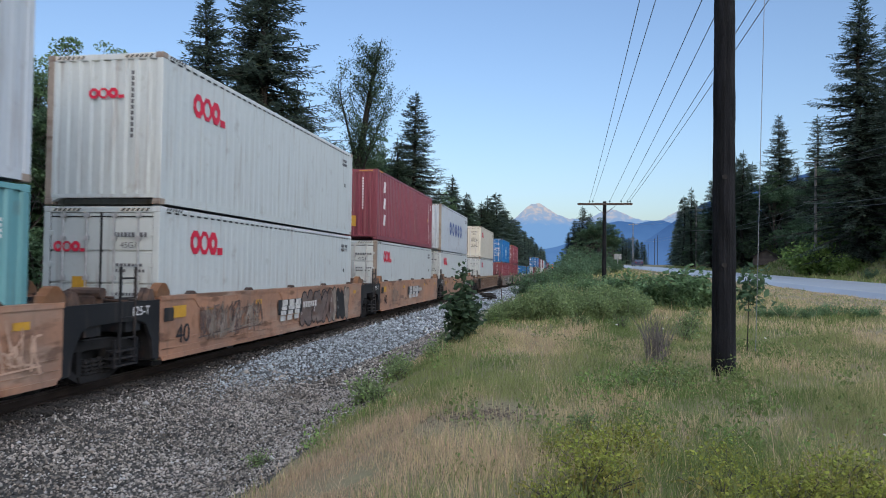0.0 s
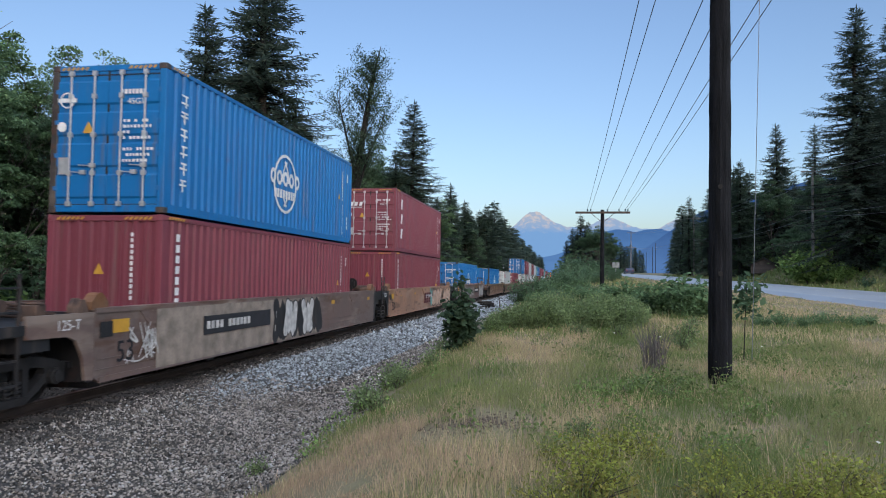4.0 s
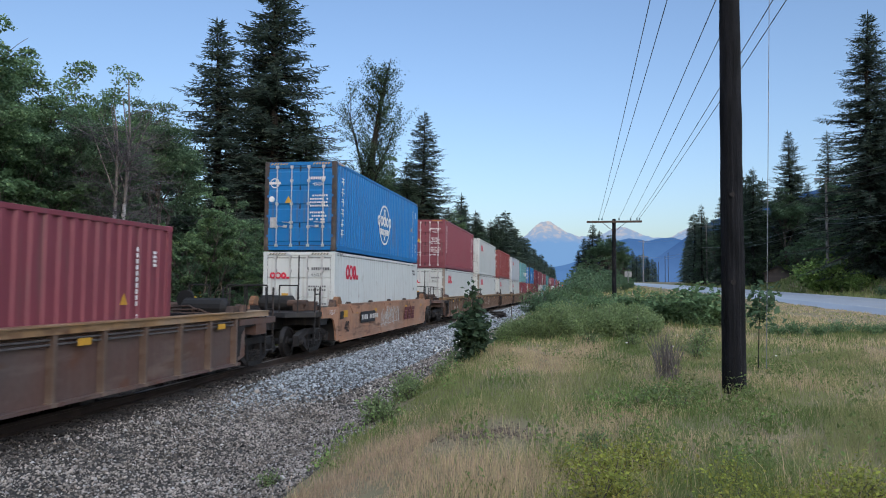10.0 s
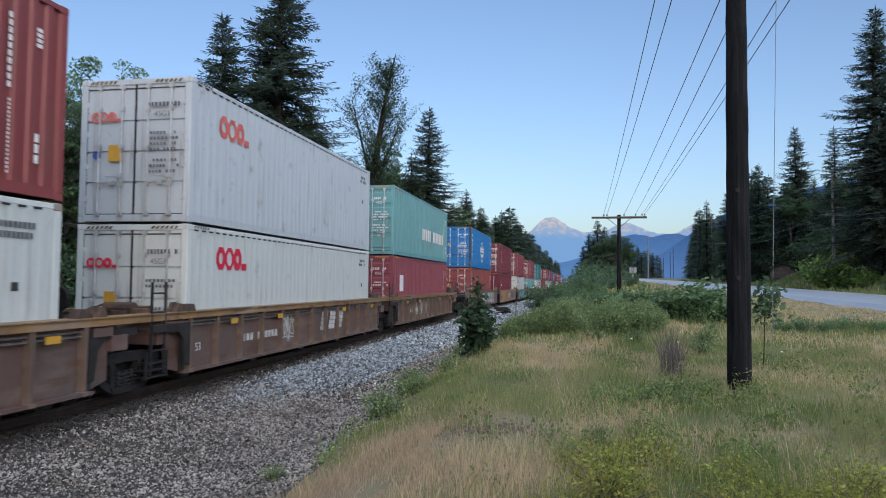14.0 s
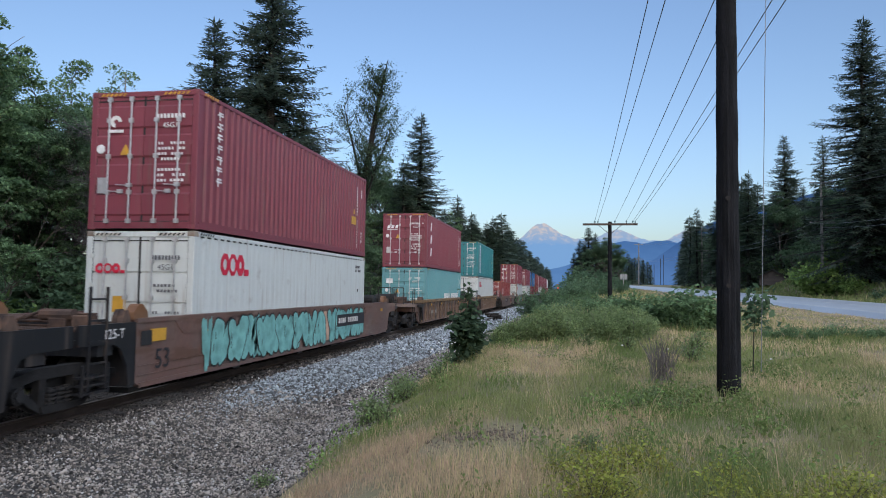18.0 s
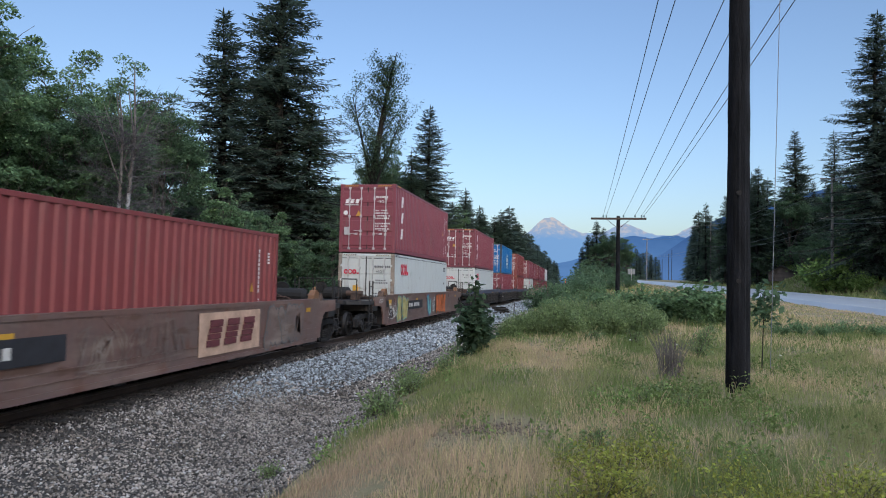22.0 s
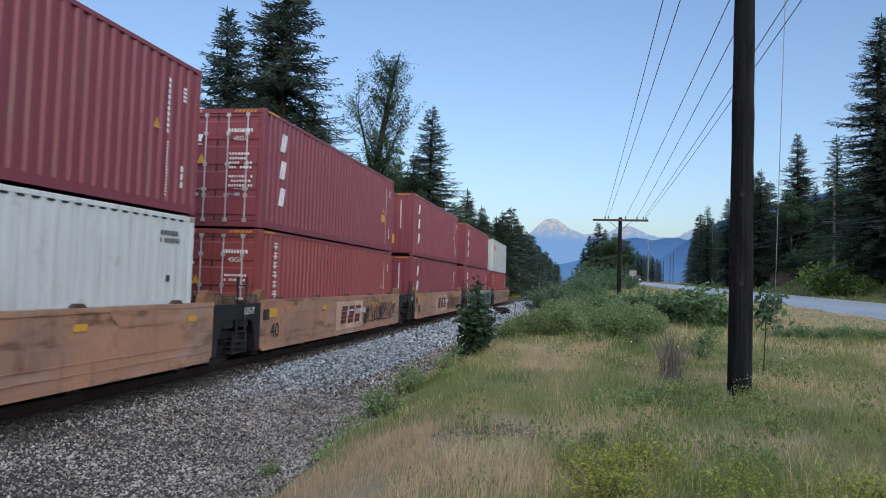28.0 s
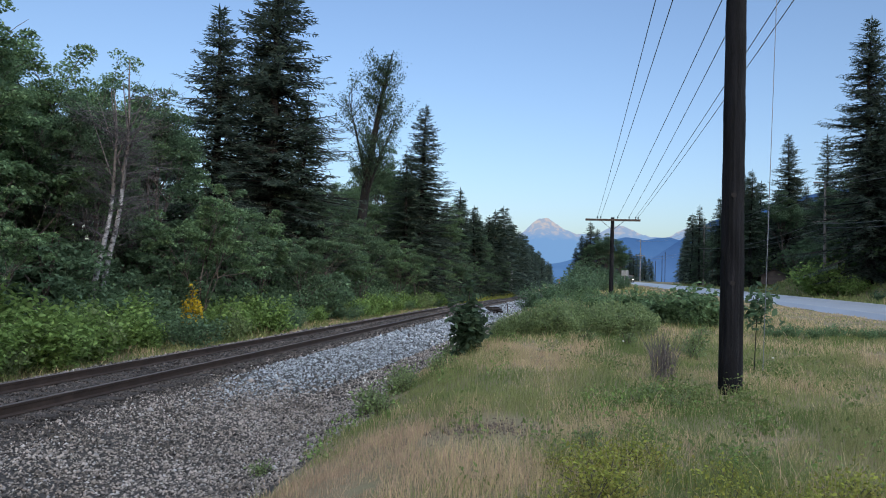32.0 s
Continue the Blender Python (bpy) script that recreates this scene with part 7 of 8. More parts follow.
        if not (80 < y < 110 and abs(x / y - 0.266) < 0.03):
            plant(rng.choice(("bush_far", "bush_bright", "low_green")), x, y, rng.uniform(0.9, 2.6), "leafy bush on the verge beyond the road", "bush", "bush", "bushes beyond the road", parts=("branching_stem", "foliage"))
    plant("bush_bright", 22.9, 70.5, 3.6, "yellow-green shrub beside a road pole", "shrub", "shrub", "", parts=("branching_stem", "foliage"))


build_trees()


def build_undergrowth():
    """Leaf clumps that fill the wood: under its edge, and in the shade behind."""
    rng = np.random.default_rng(63)
    for name, mat, label, count, leaf, x0, x1, y0, y1, tall in (("undergrowth", "leaves_dark", "dense leafy undergrowth along the wood's edge", 560, 0.12, -19.5, -15.2, 12, 80, 3.4), ("inner_foliage", "leaves_dark", "dark foliage in the shade of the wood", 620, 0.42, -34, -23.5, -8, 100, 9.0), ("slope_thicket", "leaves", "leafy green thicket on the slope beyond the road", 300, 0.24, 40, 27, 62, 140, 6.0), ("surrounding_wood", "leaves_deep", "unseen leaf belt that blocks low sky light", 0, 1.1, 0, 1, 0, 1, 1)):
        spots = []
        # Unseen belt beside and behind the camera, added to block low sky light.
        if not count:
            for i in range(420):
                k, u = i % 3, rng.random()
                x, y = ((36 + 14 * rng.random(), -70 + 120 * u), (-45 + 90 * u, -72 + 26 * rng.random()), (-24 - 18 * rng.random(), -70 + 62 * u))[k]
                spots.append(np.array([x, y, ground_z(x, y) + (9 if k == 0 else 15) * rng.random()]) + rng.normal(0, 1, (44, 3)) * [1.7, 1.7, 1.3])
        for i in range(count):
            x, y = min(x0, x1) + abs(x1 - x0) * rng.random(), y0 + (y1 - y0) * rng.random() ** 1.4
            if x > 20 and 80 < y < 110 and abs(x / y - 0.266) < 0.03:
                continue
            c = np.array([x, y, ground_z(x, y) + tall * rng.random() ** 1.2 * (0.55 + 0.45 * min(1, abs(x1 - x) / abs(x1 - x0) * 2))])
            d = rng.normal(0, 1, (90, 3))
            d /= np.linalg.norm(d, axis=1)[:, None]
            d[:, 2] = np.abs(d[:, 2]) * 0.8 - 0.2
            spots.append(c + d * rng.uniform(0.5, 1.0, (90, 1)) * leaf * rng.uniform(3.6, 6.5))
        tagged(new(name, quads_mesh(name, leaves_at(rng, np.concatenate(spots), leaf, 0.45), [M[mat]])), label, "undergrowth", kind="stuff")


build_undergrowth()


def yellow_weeds():
    rng = np.random.default_rng(70)
    spots = [(x, y, ground_z(x, y) + abs(z)) for x, y, z in zip(rng.uniform(-12.9, -11.8, 2600), rng.uniform(84, 165, 2600), rng.normal(0.2, 0.35, 2600))]
    tagged(new("yellow_weeds", quads_mesh("yellow_weeds", leaves_at(rng, np.array(spots), 0.16, 0.4), [M["leaves_olive"]])), "yellowing weeds along the far side of the track", "weeds", kind="stuff")


yellow_weeds()


def dead_birches():
    """Two leaning birch stems, white below and grey above, with a haze of bare twigs."""
    rng = np.random.default_rng(31)
    for x, y, h, lean, bow, rise in ((-18.60, 24.6, 9.6, 0.341, -0.0252, 5.4), (-18.35, 24.9, 10.9, 0.280, -0.01645, 5.7)):
        stem = lambda z: (lean * z + bow * z * z + 0.03 * math.sin(z * 1.7), 0.03 * math.cos(z), z)
        size = lambda z: 0.115 * (1 - z / h) ** 0.7 + 0.010
        white = [[(stem(z), size(z)) for z in np.linspace(-0.2, rise, 8)]]
        grey = [[(stem(z), size(z)) for z in np.linspace(rise, h, 8)]]
        for k in range(3):
            z = rise + 0.5 + 0.8 * k
            d = (0.45 if k % 2 else -0.3, 0.2 * k - 0.2, 1.0)
            p = stem(z)
            grey.append([(tuple(p[i] + d[i] * l for i in range(3)), 0.045 * (1 - l / 3.6)) for l in np.linspace(0, 3.0 - 0.4 * k, 5)])
        twigs = []
        for i in range(64):
            z = h * rng.uniform(0.36, 0.86)
            a, l = rng.uniform(0, math.tau), rng.uniform(0.6, 2.1) * (1.15 - 0.8 * abs(z / h - 0.55))
            p = np.array(stem(z))
            d = np.array([math.cos(a), math.sin(a), rng.uniform(-0.1, 0.7)])
            q = p + d * l
            twigs.append([(tuple(p), 0.020), (tuple(p + d * l * 0.5 + [0, 0, 0.08]), 0.012), (tuple(q), 0.005)])
            for _ in range(11):
                e = (d + rng.normal(0, 0.8, 3)) * 0.8
                s = p + d * l * rng.uniform(0.25, 1)
                twigs.append([(tuple(s), 0.0075), (tuple(s + e * 0.22), 0.0055), (tuple(s + e * 0.5 + rng.normal(0, 0.07, 3)), 0.003)])
        ob = thing("birch_tree", "dead pale birch with a bare grey crown", "tree", "dead birches", at=(x, y, ground_z(x, y)))
        part("trunk", limb_mesh("trunk", white, M["birch"], 8), None, ob, "white peeling birch bark")
        part("upper_stem", limb_mesh("upper_stem", grey, M["dead_twigs"], 6), None, ob, "bare grey upper stem")
        part("bare_crown", limb_mesh("bare_crown", twigs, M["dead_brown_twigs"], 4), None, ob, "bare grey-brown crown")


dead_birches()


def build_bushes():
    rng = random.Random(12)
    ob = 0
    # along the far side of the track
    for i in range(64):
        y = 10 + i * 1.7 + rng.uniform(-0.5, 0.5)
        x = -13.3 - rng.uniform(0, 1.9)
        kind = rng.choice(("bush_maple", "bush", "bush_bright", "willow") if y < 19 else ("bush", "bush_bright", "bush_dark", "bush_bright", "willow") if y < 75 else ("bush_far", "bush_far"))
        plant(kind, x, y, rng.uniform(0.9, 1.9), "leafy green bush beside the track", "bush", "bush", "bushes beside the track", parts=("branching_stem", "foliage"))
    for i in range(36):
        y = 11 + i * 2.4
        plant(rng.choice(("bush_dark", "bush", "bush_dark")), -15.2 - rng.uniform(0, 3.5), y, rng.uniform(1.8, 2.7) if y < 40 else rng.uniform(2.2, 3.6), "tall dark undergrowth bush", "bush", "bush", "undergrowth", parts=("branching_stem", "foliage"))
    for x, y, h in ((-14.6, 11.6, 3.0), (-13.9, 12.6, 2.2), (-14.8, 13.6, 2.8), (-13.4, 14.0, 1.8), (-14.4, 15.6, 2.5), (-13.6, 16.6, 1.9), (-14.9, 17.6, 2.4), (-13.8, 18.8, 1.8), (-14.6, 20.6, 2.0), (-15.6, 12.6, 3.6), (-16.0, 15.0, 3.4), (-15.4, 22.0, 2.2), (-14.3, 27.5, 1.9), (-15.0, 30.5, 2.2)):
        plant("bush_maple", x, y, h, "bright green broad-leaved maple bush by the track", "bush", "bush", "bushes beside the track", parts=("branching_stem", "foliage"))
    ob = plant("bush", -13.9, 24.6, 2.55, "bright yellow shrub among green bushes", "yellow_shrub", "shrub", "", parts=("branching_stem", "foliage"))
    for c in list(ob.children):
        bpy.data.objects.remove(c)
    for n, me in zip(("branching_stem", "foliage"), shrub(41, 2.2, 0.30, M["leaves_yellow"], 0.085, 460, low=0.66)):
        part(n, me, None, ob)
    # thicket between the field and the line: maples, then low bushes, with the road open beyond them
    near = ((-1.7, 40, 1.75, "bush_dark"), (-2.3, 41, 1.1, "bush_dark"), (-0.9, 41, 1.2, "bush"), (0.42, 48, 1.95, "bush_dark"), (-0.3, 47, 1.3, "bush_dark"), (1.3, 47, 1.0, "bush"), (-0.3, 36, 0.75, "bush_dark"), (0.5, 35.5, 0.85, "bush"), (1.2, 36.5, 0.8, "bush_dark"), (1.9, 36, 0.85, "bush"), (2.6, 37, 0.75, "bush"), (-1.2, 34, 0.7, "bush"), (1.0, 30, 0.85, "maple_dark"), (1.7, 28, 0.8, "bush"), (2.5, 27.2, 1.35, "maple_dark"), (2.0, 29, 0.9, "bush"), (0.2, 31, 0.7, "bush_dark"), (-0.6, 30, 0.7, "bush"), (3.6, 22.6, 1.62, "maple_dark"), (4.1, 22.8, 1.15, "maple_dark"), (3.1, 23.2, 1.30, "maple_dark"), (2.75, 24.0, 0.95, "maple_dark"), (3.4, 22.0, 0.9, "maple_dark"), (3.4, 22.0, 0.8, "bush"))
    far = ((0.0, 66, 1.6, "bush_far"), (1.8, 62, 1.5, "bush_far"), (3.2, 66, 1.4, "bush_far"), (1.0, 74, 2.2, "bush_far"), (3.4, 84, 2.0, "bush_far"), (5.6, 80, 1.2, "bush_far"), (1.6, 98, 3.0, "bush_far"), (5.0, 104, 2.8, "bush_far"), (2.4, 118, 3.6, "bush_far"), (6, 120, 3.2, "bush_far"), (8.0, 112, 1.6, "bush_far"), (7.2, 96, 1.2, "bush_far"), (9, 124, 2.2, "bush_far"),
           (5.2, 19.8, 0.42, "bush"), (5.8, 20.2, 0.5, "bush"), (6.4, 20, 0.45, "bush"), (7.0, 20.5, 0.5, "bush"), (7.6, 20.3, 0.45, "bush"), (8.2, 20.8, 0.4, "bush"))
    for x, y, h, kind in near + far:
        plant(kind, x, y, h, "leafy bush at the field's edge", "bush", "bush", "bushes round the field", parts=("branching_stem", "foliage"))
    for i in range(64):
        k = rng.random()
        x, y = -1.75 + 3.75 * k + rng.uniform(-0.1, 0.1), 16.2 + 1.9 * k + rng.uniform(0, 2.6)
        plant("willow", x, y, (0.46 + 0.30 * min(1, k * 3)) * rng.uniform(0.82, 1.16), "feathery grey-green willow scrub", "willow_scrub", "shrub", "willow scrub", parts=("branching_stem", "foliage"))
    plant("sapling", -1.98, 14.0, 1.42, "slim dark green sapling at the gravel's edge", "sapling", "sapling", "", squeeze=1.0, parts=("branching_stem", "foliage"))
    x, y = 2.97, 12.3
    ob = thing("sapling", "thin young maple with a tuft of leaves", "sapling", at=(x, y, ground_z(x, y)))
    part("stem", limb_mesh("stem", [[((0, 0, -0.05), 0.010), ((0.02, 0, 0.6), 0.009), ((0.05, 0, 1.38), 0.004)]] + [[((0.04, 0, z), 0.005), ((0.04 + 0.17 * math.cos(a), 0.17 * math.sin(a), z + 0.14), 0.002)] for z, a in ((0.8, 0.4), (0.9, 2.6), (1.0, 4.4), (1.1, 1.2), (1.2, 3.5))], M["bark_dark"], 5), None, ob)
    g = np.random.default_rng(33)
    part("foliage", quads_mesh("foliage", leaves_at(g, np.array([0.05, 0, 1.06]) + g.normal(0, 1, (260, 3)) * [0.13, 0.13, 0.17], 0.075, 0.4), [M["leaves_dark"]]), None, ob)
    for x, y, h in ((-2.65, 10.1, 0.40), (-2.95, 10.6, 0.52), (-2.6, 11.5, 0.36), (-2.9, 12.2, 0.55), (-2.3, 12.9, 0.40), (-3.05, 13.3, 0.5), (-2.35, 14.6, 0.42), (-2.7, 15.8, 0.45), (-2.3, 17.6, 0.55), (-3.35, 7.6, 0.24), (0.75, 8.2, 0.28), (0.95, 8.5, 0.30), (1.2, 8.3, 0.26), (1.05, 8.9, 0.30), (1.4, 8.9, 0.25), (0.2, 6.4, 0.25), (2.2, 13.5, 0.4), (1.2, 15.2, 0.4), (2.7, 16.0, 0.45), (0.4, 15.4, 0.4), (3.4, 19.2, 0.4)):
        plant("weed", x, y, h, "leafy green weed in the grass", "weed", "weed", "weeds", parts=("branching_stem", "foliage"))
    for i in range(30):
        x, y = rng.uniform(-0.2, 1.95), rng.uniform(4.35, 5.6)
        plant("rose", x, y, rng.uniform(0.20, 0.33), "low yellow-green wild rose bush", "rose_bush", "shrub", "wild roses", parts=("branching_stem", "foliage"))


build_bushes()


def blades(name, label, mat, spots, heights, widths, seed, category="grass", lean=0.85):
    """Grass blades, one quad each, bent a little, as stuff."""
    rng = np.random.default_rng(seed)
    n = len(spots)
    p = np.asarray(spots, float)
    h, w = np.asarray(heights)[:, None], np.asarray(widths)[:, None]
    a = rng.uniform(0, math.tau, n)
    off = np.stack([np.cos(a), np.sin(a), np.zeros(n)], -1) * h * rng.uniform(0.05, lean, (n, 1))
    b = rng.uniform(-0.9, 0.9, n)
    ac = np.stack([np.cos(b), np.sin(b), np.zeros(n)], -1) * w
    up = np.array([0, 0, 1.0])
    mid = p + up * h * 0.55 + off * 0.35
    top = p + up * h + off
    q = np.stack([p - [0, 0, 0.05], mid + ac, top, mid - ac], 1)
    tagged(new(name, quads_mesh(name, q, [mat])), label, category, kind="stuff")


def patch(a, b, x, y, rx, ry):
    """One at the middle of a drift, falling to nothing at its rim."""
    return max(0.0, 1 - ((a - x) / rx) ** 2 - ((b - y) / ry) ** 2)


def build_grass():
    rng = np.random.default_rng(77)
    green, straw, rosy = ([], [], []), ([], [], []), ([], [], [])
    zones = ((-3.2, 6.0, 3.2, 8.5, 1500, 0.165, 0.0020), (-3.4, 9.5, 8.5, 15, 800, 0.135, 0.0030), (-3.4, 13, 15, 26, 300, 0.15, 0.0055), (-3.5, 13, 26, 50, 46, 0.22, 0.015), (-4, 13, 50, 140, 7, 0.3, 0.04), (20.2, 32, 25, 150, 24, 0.36, 0.04), (-14.5, -11.9, 8, 70, 100, 0.27, 0.010), (-3, 9, -8, 3.2, 260, 0.20, 0.005))
    for x0, x1, y0, y1, per, tall, w in zones:
        n = int((x1 - x0) * (y1 - y0) * per)
        x, y = rng.uniform(x0, x1, n), rng.uniform(y0, y1, n)
        for a, b in zip(x, y):
            edge = grass_edge(b)
            if -12 < a < edge + 0.75 * rng.random() ** 1.5 or road_x(b) - 0.6 < a < road_x(b) + 7.2 or math.hypot(a, b) < 2.2:
                continue
            if math.hypot(a - NEAR_POLE[0], (b - NEAR_POLE[1] + 0.25) * 0.7) < 0.27 and rng.random() < 0.8:
                continue
            if math.hypot((a + 0.75) / 0.62, (b - 6.6) / 0.85) < 1 and rng.random() < 0.90:
                continue
            n1, n2 = noise.noise((a * 0.33, b * 0.24, 2.0)), noise.noise((a * 1.3, b * 1.1, 5.0))
            k = 0.22 + 0.75 * n1 + 0.75 * n2 + 0.55 * patch(a, b, -1.6, 5.6, 1.5, 3.0) + 0.75 * patch(a, b, -0.3, 13.0, 1.5, 2.4) + 0.5 * patch(a, b, 7.0, 17.0, 4.0, 2.6) + 0.7 * patch(a, b, 2.6, 20.2, 1.2, 1.0)
            if 9 < a < 14 and b > 18:
                k += 0.6
            if a > 20:
                k -= 0.45
            lot = green
            if rng.random() < k:
                lot = rosy if rng.random() < 0.25 + 0.6 * patch(a, b, -1.9, 5.4, 1.4, 3.0) + 0.2 * n2 else straw
            lot[0].append((a, b, ground_z(a, b)))
            lot[1].append((0.35 if 8.5 < a < 20 and b > 20 else 1.0) * min(1.0, 0.35 + 0.9 * (a - edge) if a > -12 else 1.0) * tall * rng.lognormal(-0.15, 0.35) * (0.75 + 0.9 * noise.noise((a * 0.9, b * 0.9, 9.0)) + 0.35 * noise.noise((a * 3.1, b * 3.1, 4.0))))
            lot[2].append(w * rng.uniform(0.6, 1.3))
    blades("rosy_grass", "pinkish brown seeding grass in the field", M["grass_rosy"], *rosy, 80)
    deep = [[], [], []]
    keep = [[], [], []]
    for p, h, w in zip(*green):
        q = noise.noise((p[0] * 0.7, p[1] * 0.6, 12.0)) + 0.6 * noise.noise((p[0] * 2.3, p[1] * 2.3, 14.0)) + 0.5 * patch(p[0], p[1], 1.2, 8.5, 1.5, 2.2) + 0.3 * patch(p[0], p[1], 1.5, 15.0, 2.5, 3.0)
        for lot, v in zip(deep if q + rng.normal(0, 0.15) > 0.22 else keep, (p, h, w)):
            lot.append(v)
    green = keep
    blades("lush_grass", "darker lush green grass in the field", M["grass_deep"], *deep, 81)
    blades("green_grass", "tall green meadow grass in the field", M["grass_green"], *green, 78)
    blades("straw_grass", "dry straw-coloured seeding grass in the field", M["grass_straw"], *straw, 79)


build_grass()


def build_forbs():
    """Low leafy weeds through the field, in clumps."""
    rng = np.random.default_rng(91)
    for name, mat, label, rows in (("field_weeds", "grass_deep", "low leafy green weeds among the grass", ((1.1, 8.5, 0.55, 26), (1.35, 9.0, 0.35, 10), (1.2, 12.5, 1.6, 20), (3.5, 8.0, 1.8, 24), (4.5, 12.0, 2.5, 26), (0.5, 6.3, 0.8, 14), (-2.6, 12.0, 0.5, 10), (6.5, 19.5, 1.6, 26), (1.5, 16.0, 2.0, 24))), ("pale_weeds", "leaves_bright", "yellow-green weeds along the gravel's edge", ((-2.4, 11.5, 0.8, 14), (-2.2, 15.5, 0.8, 16), (0.9, 8.3, 0.5, 12), (2.2, 6.2, 1.0, 12), (-2.6, 8.2, 0.4, 8)))):
        spots = []
        for x, y, spread, count in rows:
            for a, b in rng.normal(0, spread, (count, 2)):
                a, b = x + a, y + b
                if a < grass_edge(b) + 0.1 or b < 4:
                    continue
                h = rng.uniform(0.10, 0.30)
                p = np.array([a, b, ground_z(a, b)])
                spots += list(p + np.abs(rng.normal(0, 1, (60, 3))) * [0, 0, h * 0.55] + rng.normal(0, 1, (60, 3)) * [0.09, 0.09, 0.02])
        tagged(new(name, quads_mesh(name, leaves_at(rng, np.array(spots), 0.027, 0.35, 1.8), [M[mat]])), label, "weeds", kind="stuff")


build_forbs()


def build_dead_stalks():
    rng = np.random.default_rng(55)
    n = 130
    a, r = rng.uniform(0, math.tau, n), 0.22 * np.sqrt(rng.random(n))
    spots = np.stack([1.32 + 0.7 * r * np.cos(a), 10.4 + r * np.sin(a), np.full(n, ground_z(1.32, 10.4))], -1)
    blades("dead_stalks", "clump of dead grey upright stalks in the field", M["dead_twigs"], spots, rng.uniform(0.4, 0.85, n), np.full(n, 0.0045), 56, "dead weed", 0.5)


build_dead_stalks()


# ---- poles and wires ----
def bolt(parent, at):
    part("bolt", stock("bolt", M["black_steel"], lambda: tubes(((0, -0.03, 0), (0, 0.0, 0), 0.03), n=8)), None, parent, at=at)


def wires_pole(x, y, top, radius, label, arm_z, half, pins, taper=0.75):
    base = ground_z(x, y)
    ob = thing("utility_pole", label, "utility pole", "poles along the line", at=(x, y, base))
    h = top - base
    bm = bmesh.new()
    n, rings = 36, []
    for k in range(110):
        z = -0.4 + (h + 0.4) * k / 109
        r = radius * (1 - (1 - taper) * max(0, z) / h)
        row = []
        for i in range(n):
            a = i * math.tau / n
            c, d = math.cos(a), math.sin(a)
            # drying cracks run up the timber, and the tarred skin has flaked off in patches
            crack = -0.055 * max(0.0, noise.noise((c * 4.5, d * 4.5, z * 0.35)) - 0.12) / 0.3
            flake = 0.045 * noise.noise((c * 1.6, d * 1.6, z * 2.6)) + 0.02 * noise.noise((c * 5, d * 5, z * 7))
            q = r * (1 + crack + flake)
            row.append(bm.verts.new((q * c, q * d, z)))
        rings.append(row)
    for a, b in zip(rings, rings[1:]):
        for i in range(n):
            bm.faces.new((a[i], a[(i + 1) % n], b[(i + 1) % n], b[i]))
    bm.faces.new(rings[-1])
    part("pole", bm, M["pole"], ob)
    z = arm_z - base
    part("crossarm", boxes((-half, half, -radius - 0.10, -radius, z - 0.06, z + 0.06), bevel=0.01), M["arm"], ob)
    for s in (-1, 1):
        part("brace", tubes(((s * half * 0.42, -radius - 0.03, z - 0.05), (s * 0.04, -radius - 0.01, z - 0.55), 0.014), n=5), M["rust_steel"], ob)
    for p in pins:
        pin = part("pin", stock("pin", M["rust_steel"], lambda: tubes(((0, 0, 0), (0, 0, 0.10), 0.014), n=6)), None, ob, at=(p, -radius - 0.05, z + 0.06))
        part("insulator", stock("insulator", M["insulator"], lambda: tubes(((0, 0, 0.05), (0, 0, 0.10), 0.045, 0.05), ((0, 0, 0.10), (0, 0, 0.16), 0.04, 0.025), n=10)), None, pin, "glass insulator")
    return ob


def wire(a, b, sag, r=0.009, label="thin overhead line wire"):
    a, b = Vector(a), Vector(b)
    pts = []
    for i in range(17):
        k = i / 16
        p = a.lerp(b, k)
        p.z -= sag * 4 * k * (1 - k)
        pts.append((tuple(p), r))
    tagged(new("wire", limb_mesh("wire", [pts], M["wire"], 5)), label, "wire", "overhead line wires")


FAR_PINS, NEAR_PINS = (-0.86, -0.68, 0.28, 0.92, 1.28, 1.42), (-0.85, -0.58, 0.16, 0.47, 1.03, 1.24)
near_pole = wires_pole(*NEAR_POLE, 7.8, 0.150, "dark tarred timber utility pole standing in tall grass", 6.45, 1.5, NEAR_PINS, 0.81)
for z in (1.42, 2.55):
    bolt(near_pole, (-0.03, -0.152, z))
far_pole = wires_pole(*FAR_POLE, 6.0, 0.13, "old timber telegraph pole with one crossarm among bushes", 5.83, 1.55, FAR_PINS, taper=0.8)
for p, q in zip(NEAR_PINS, FAR_PINS):
    wire((NEAR_POLE[0] + p, NEAR_POLE[1] - 0.23, 6.63), (FAR_POLE[0] + q, FAR_POLE[1] - 0.18, 6.02), 0.12)
    wire((NEAR_POLE[0] + p, NEAR_POLE[1] - 0.23, 6.63), (NEAR_POLE[0] + p - 0.3, NEAR_POLE[1] - 34, 5.8), 0.12)
wire((2.62, 9.9, 6.5), (2.52, 10.0, 0.95), 0.0, 0.006, "loose wire hanging beside the pole")


def road_pole(x, y, h):
    base = ground_z(x, y)
    ob = thing("road_pole", "grey timber power pole beside the road", "utility pole", "poles beside the road", at=(x, y, base))
    part("pole", tubes(((0, 0, -0.3), (0, 0, h), 0.16, 0.10), n=10), M["pole_grey"], ob)
    for z in (h - 0.5, h * 0.62):
        part("crossarm", boxes((-1.1, 1.1, -0.2, -0.1, z, z + 0.12)), M["pole_grey"], ob)
    return ob


ROAD_POLES = ((23.6, 72.0, 11.2), (25.0, 30.0, 11.5), (23.2, 131.0, 11.0), (17.5, 185.0, 11.0))
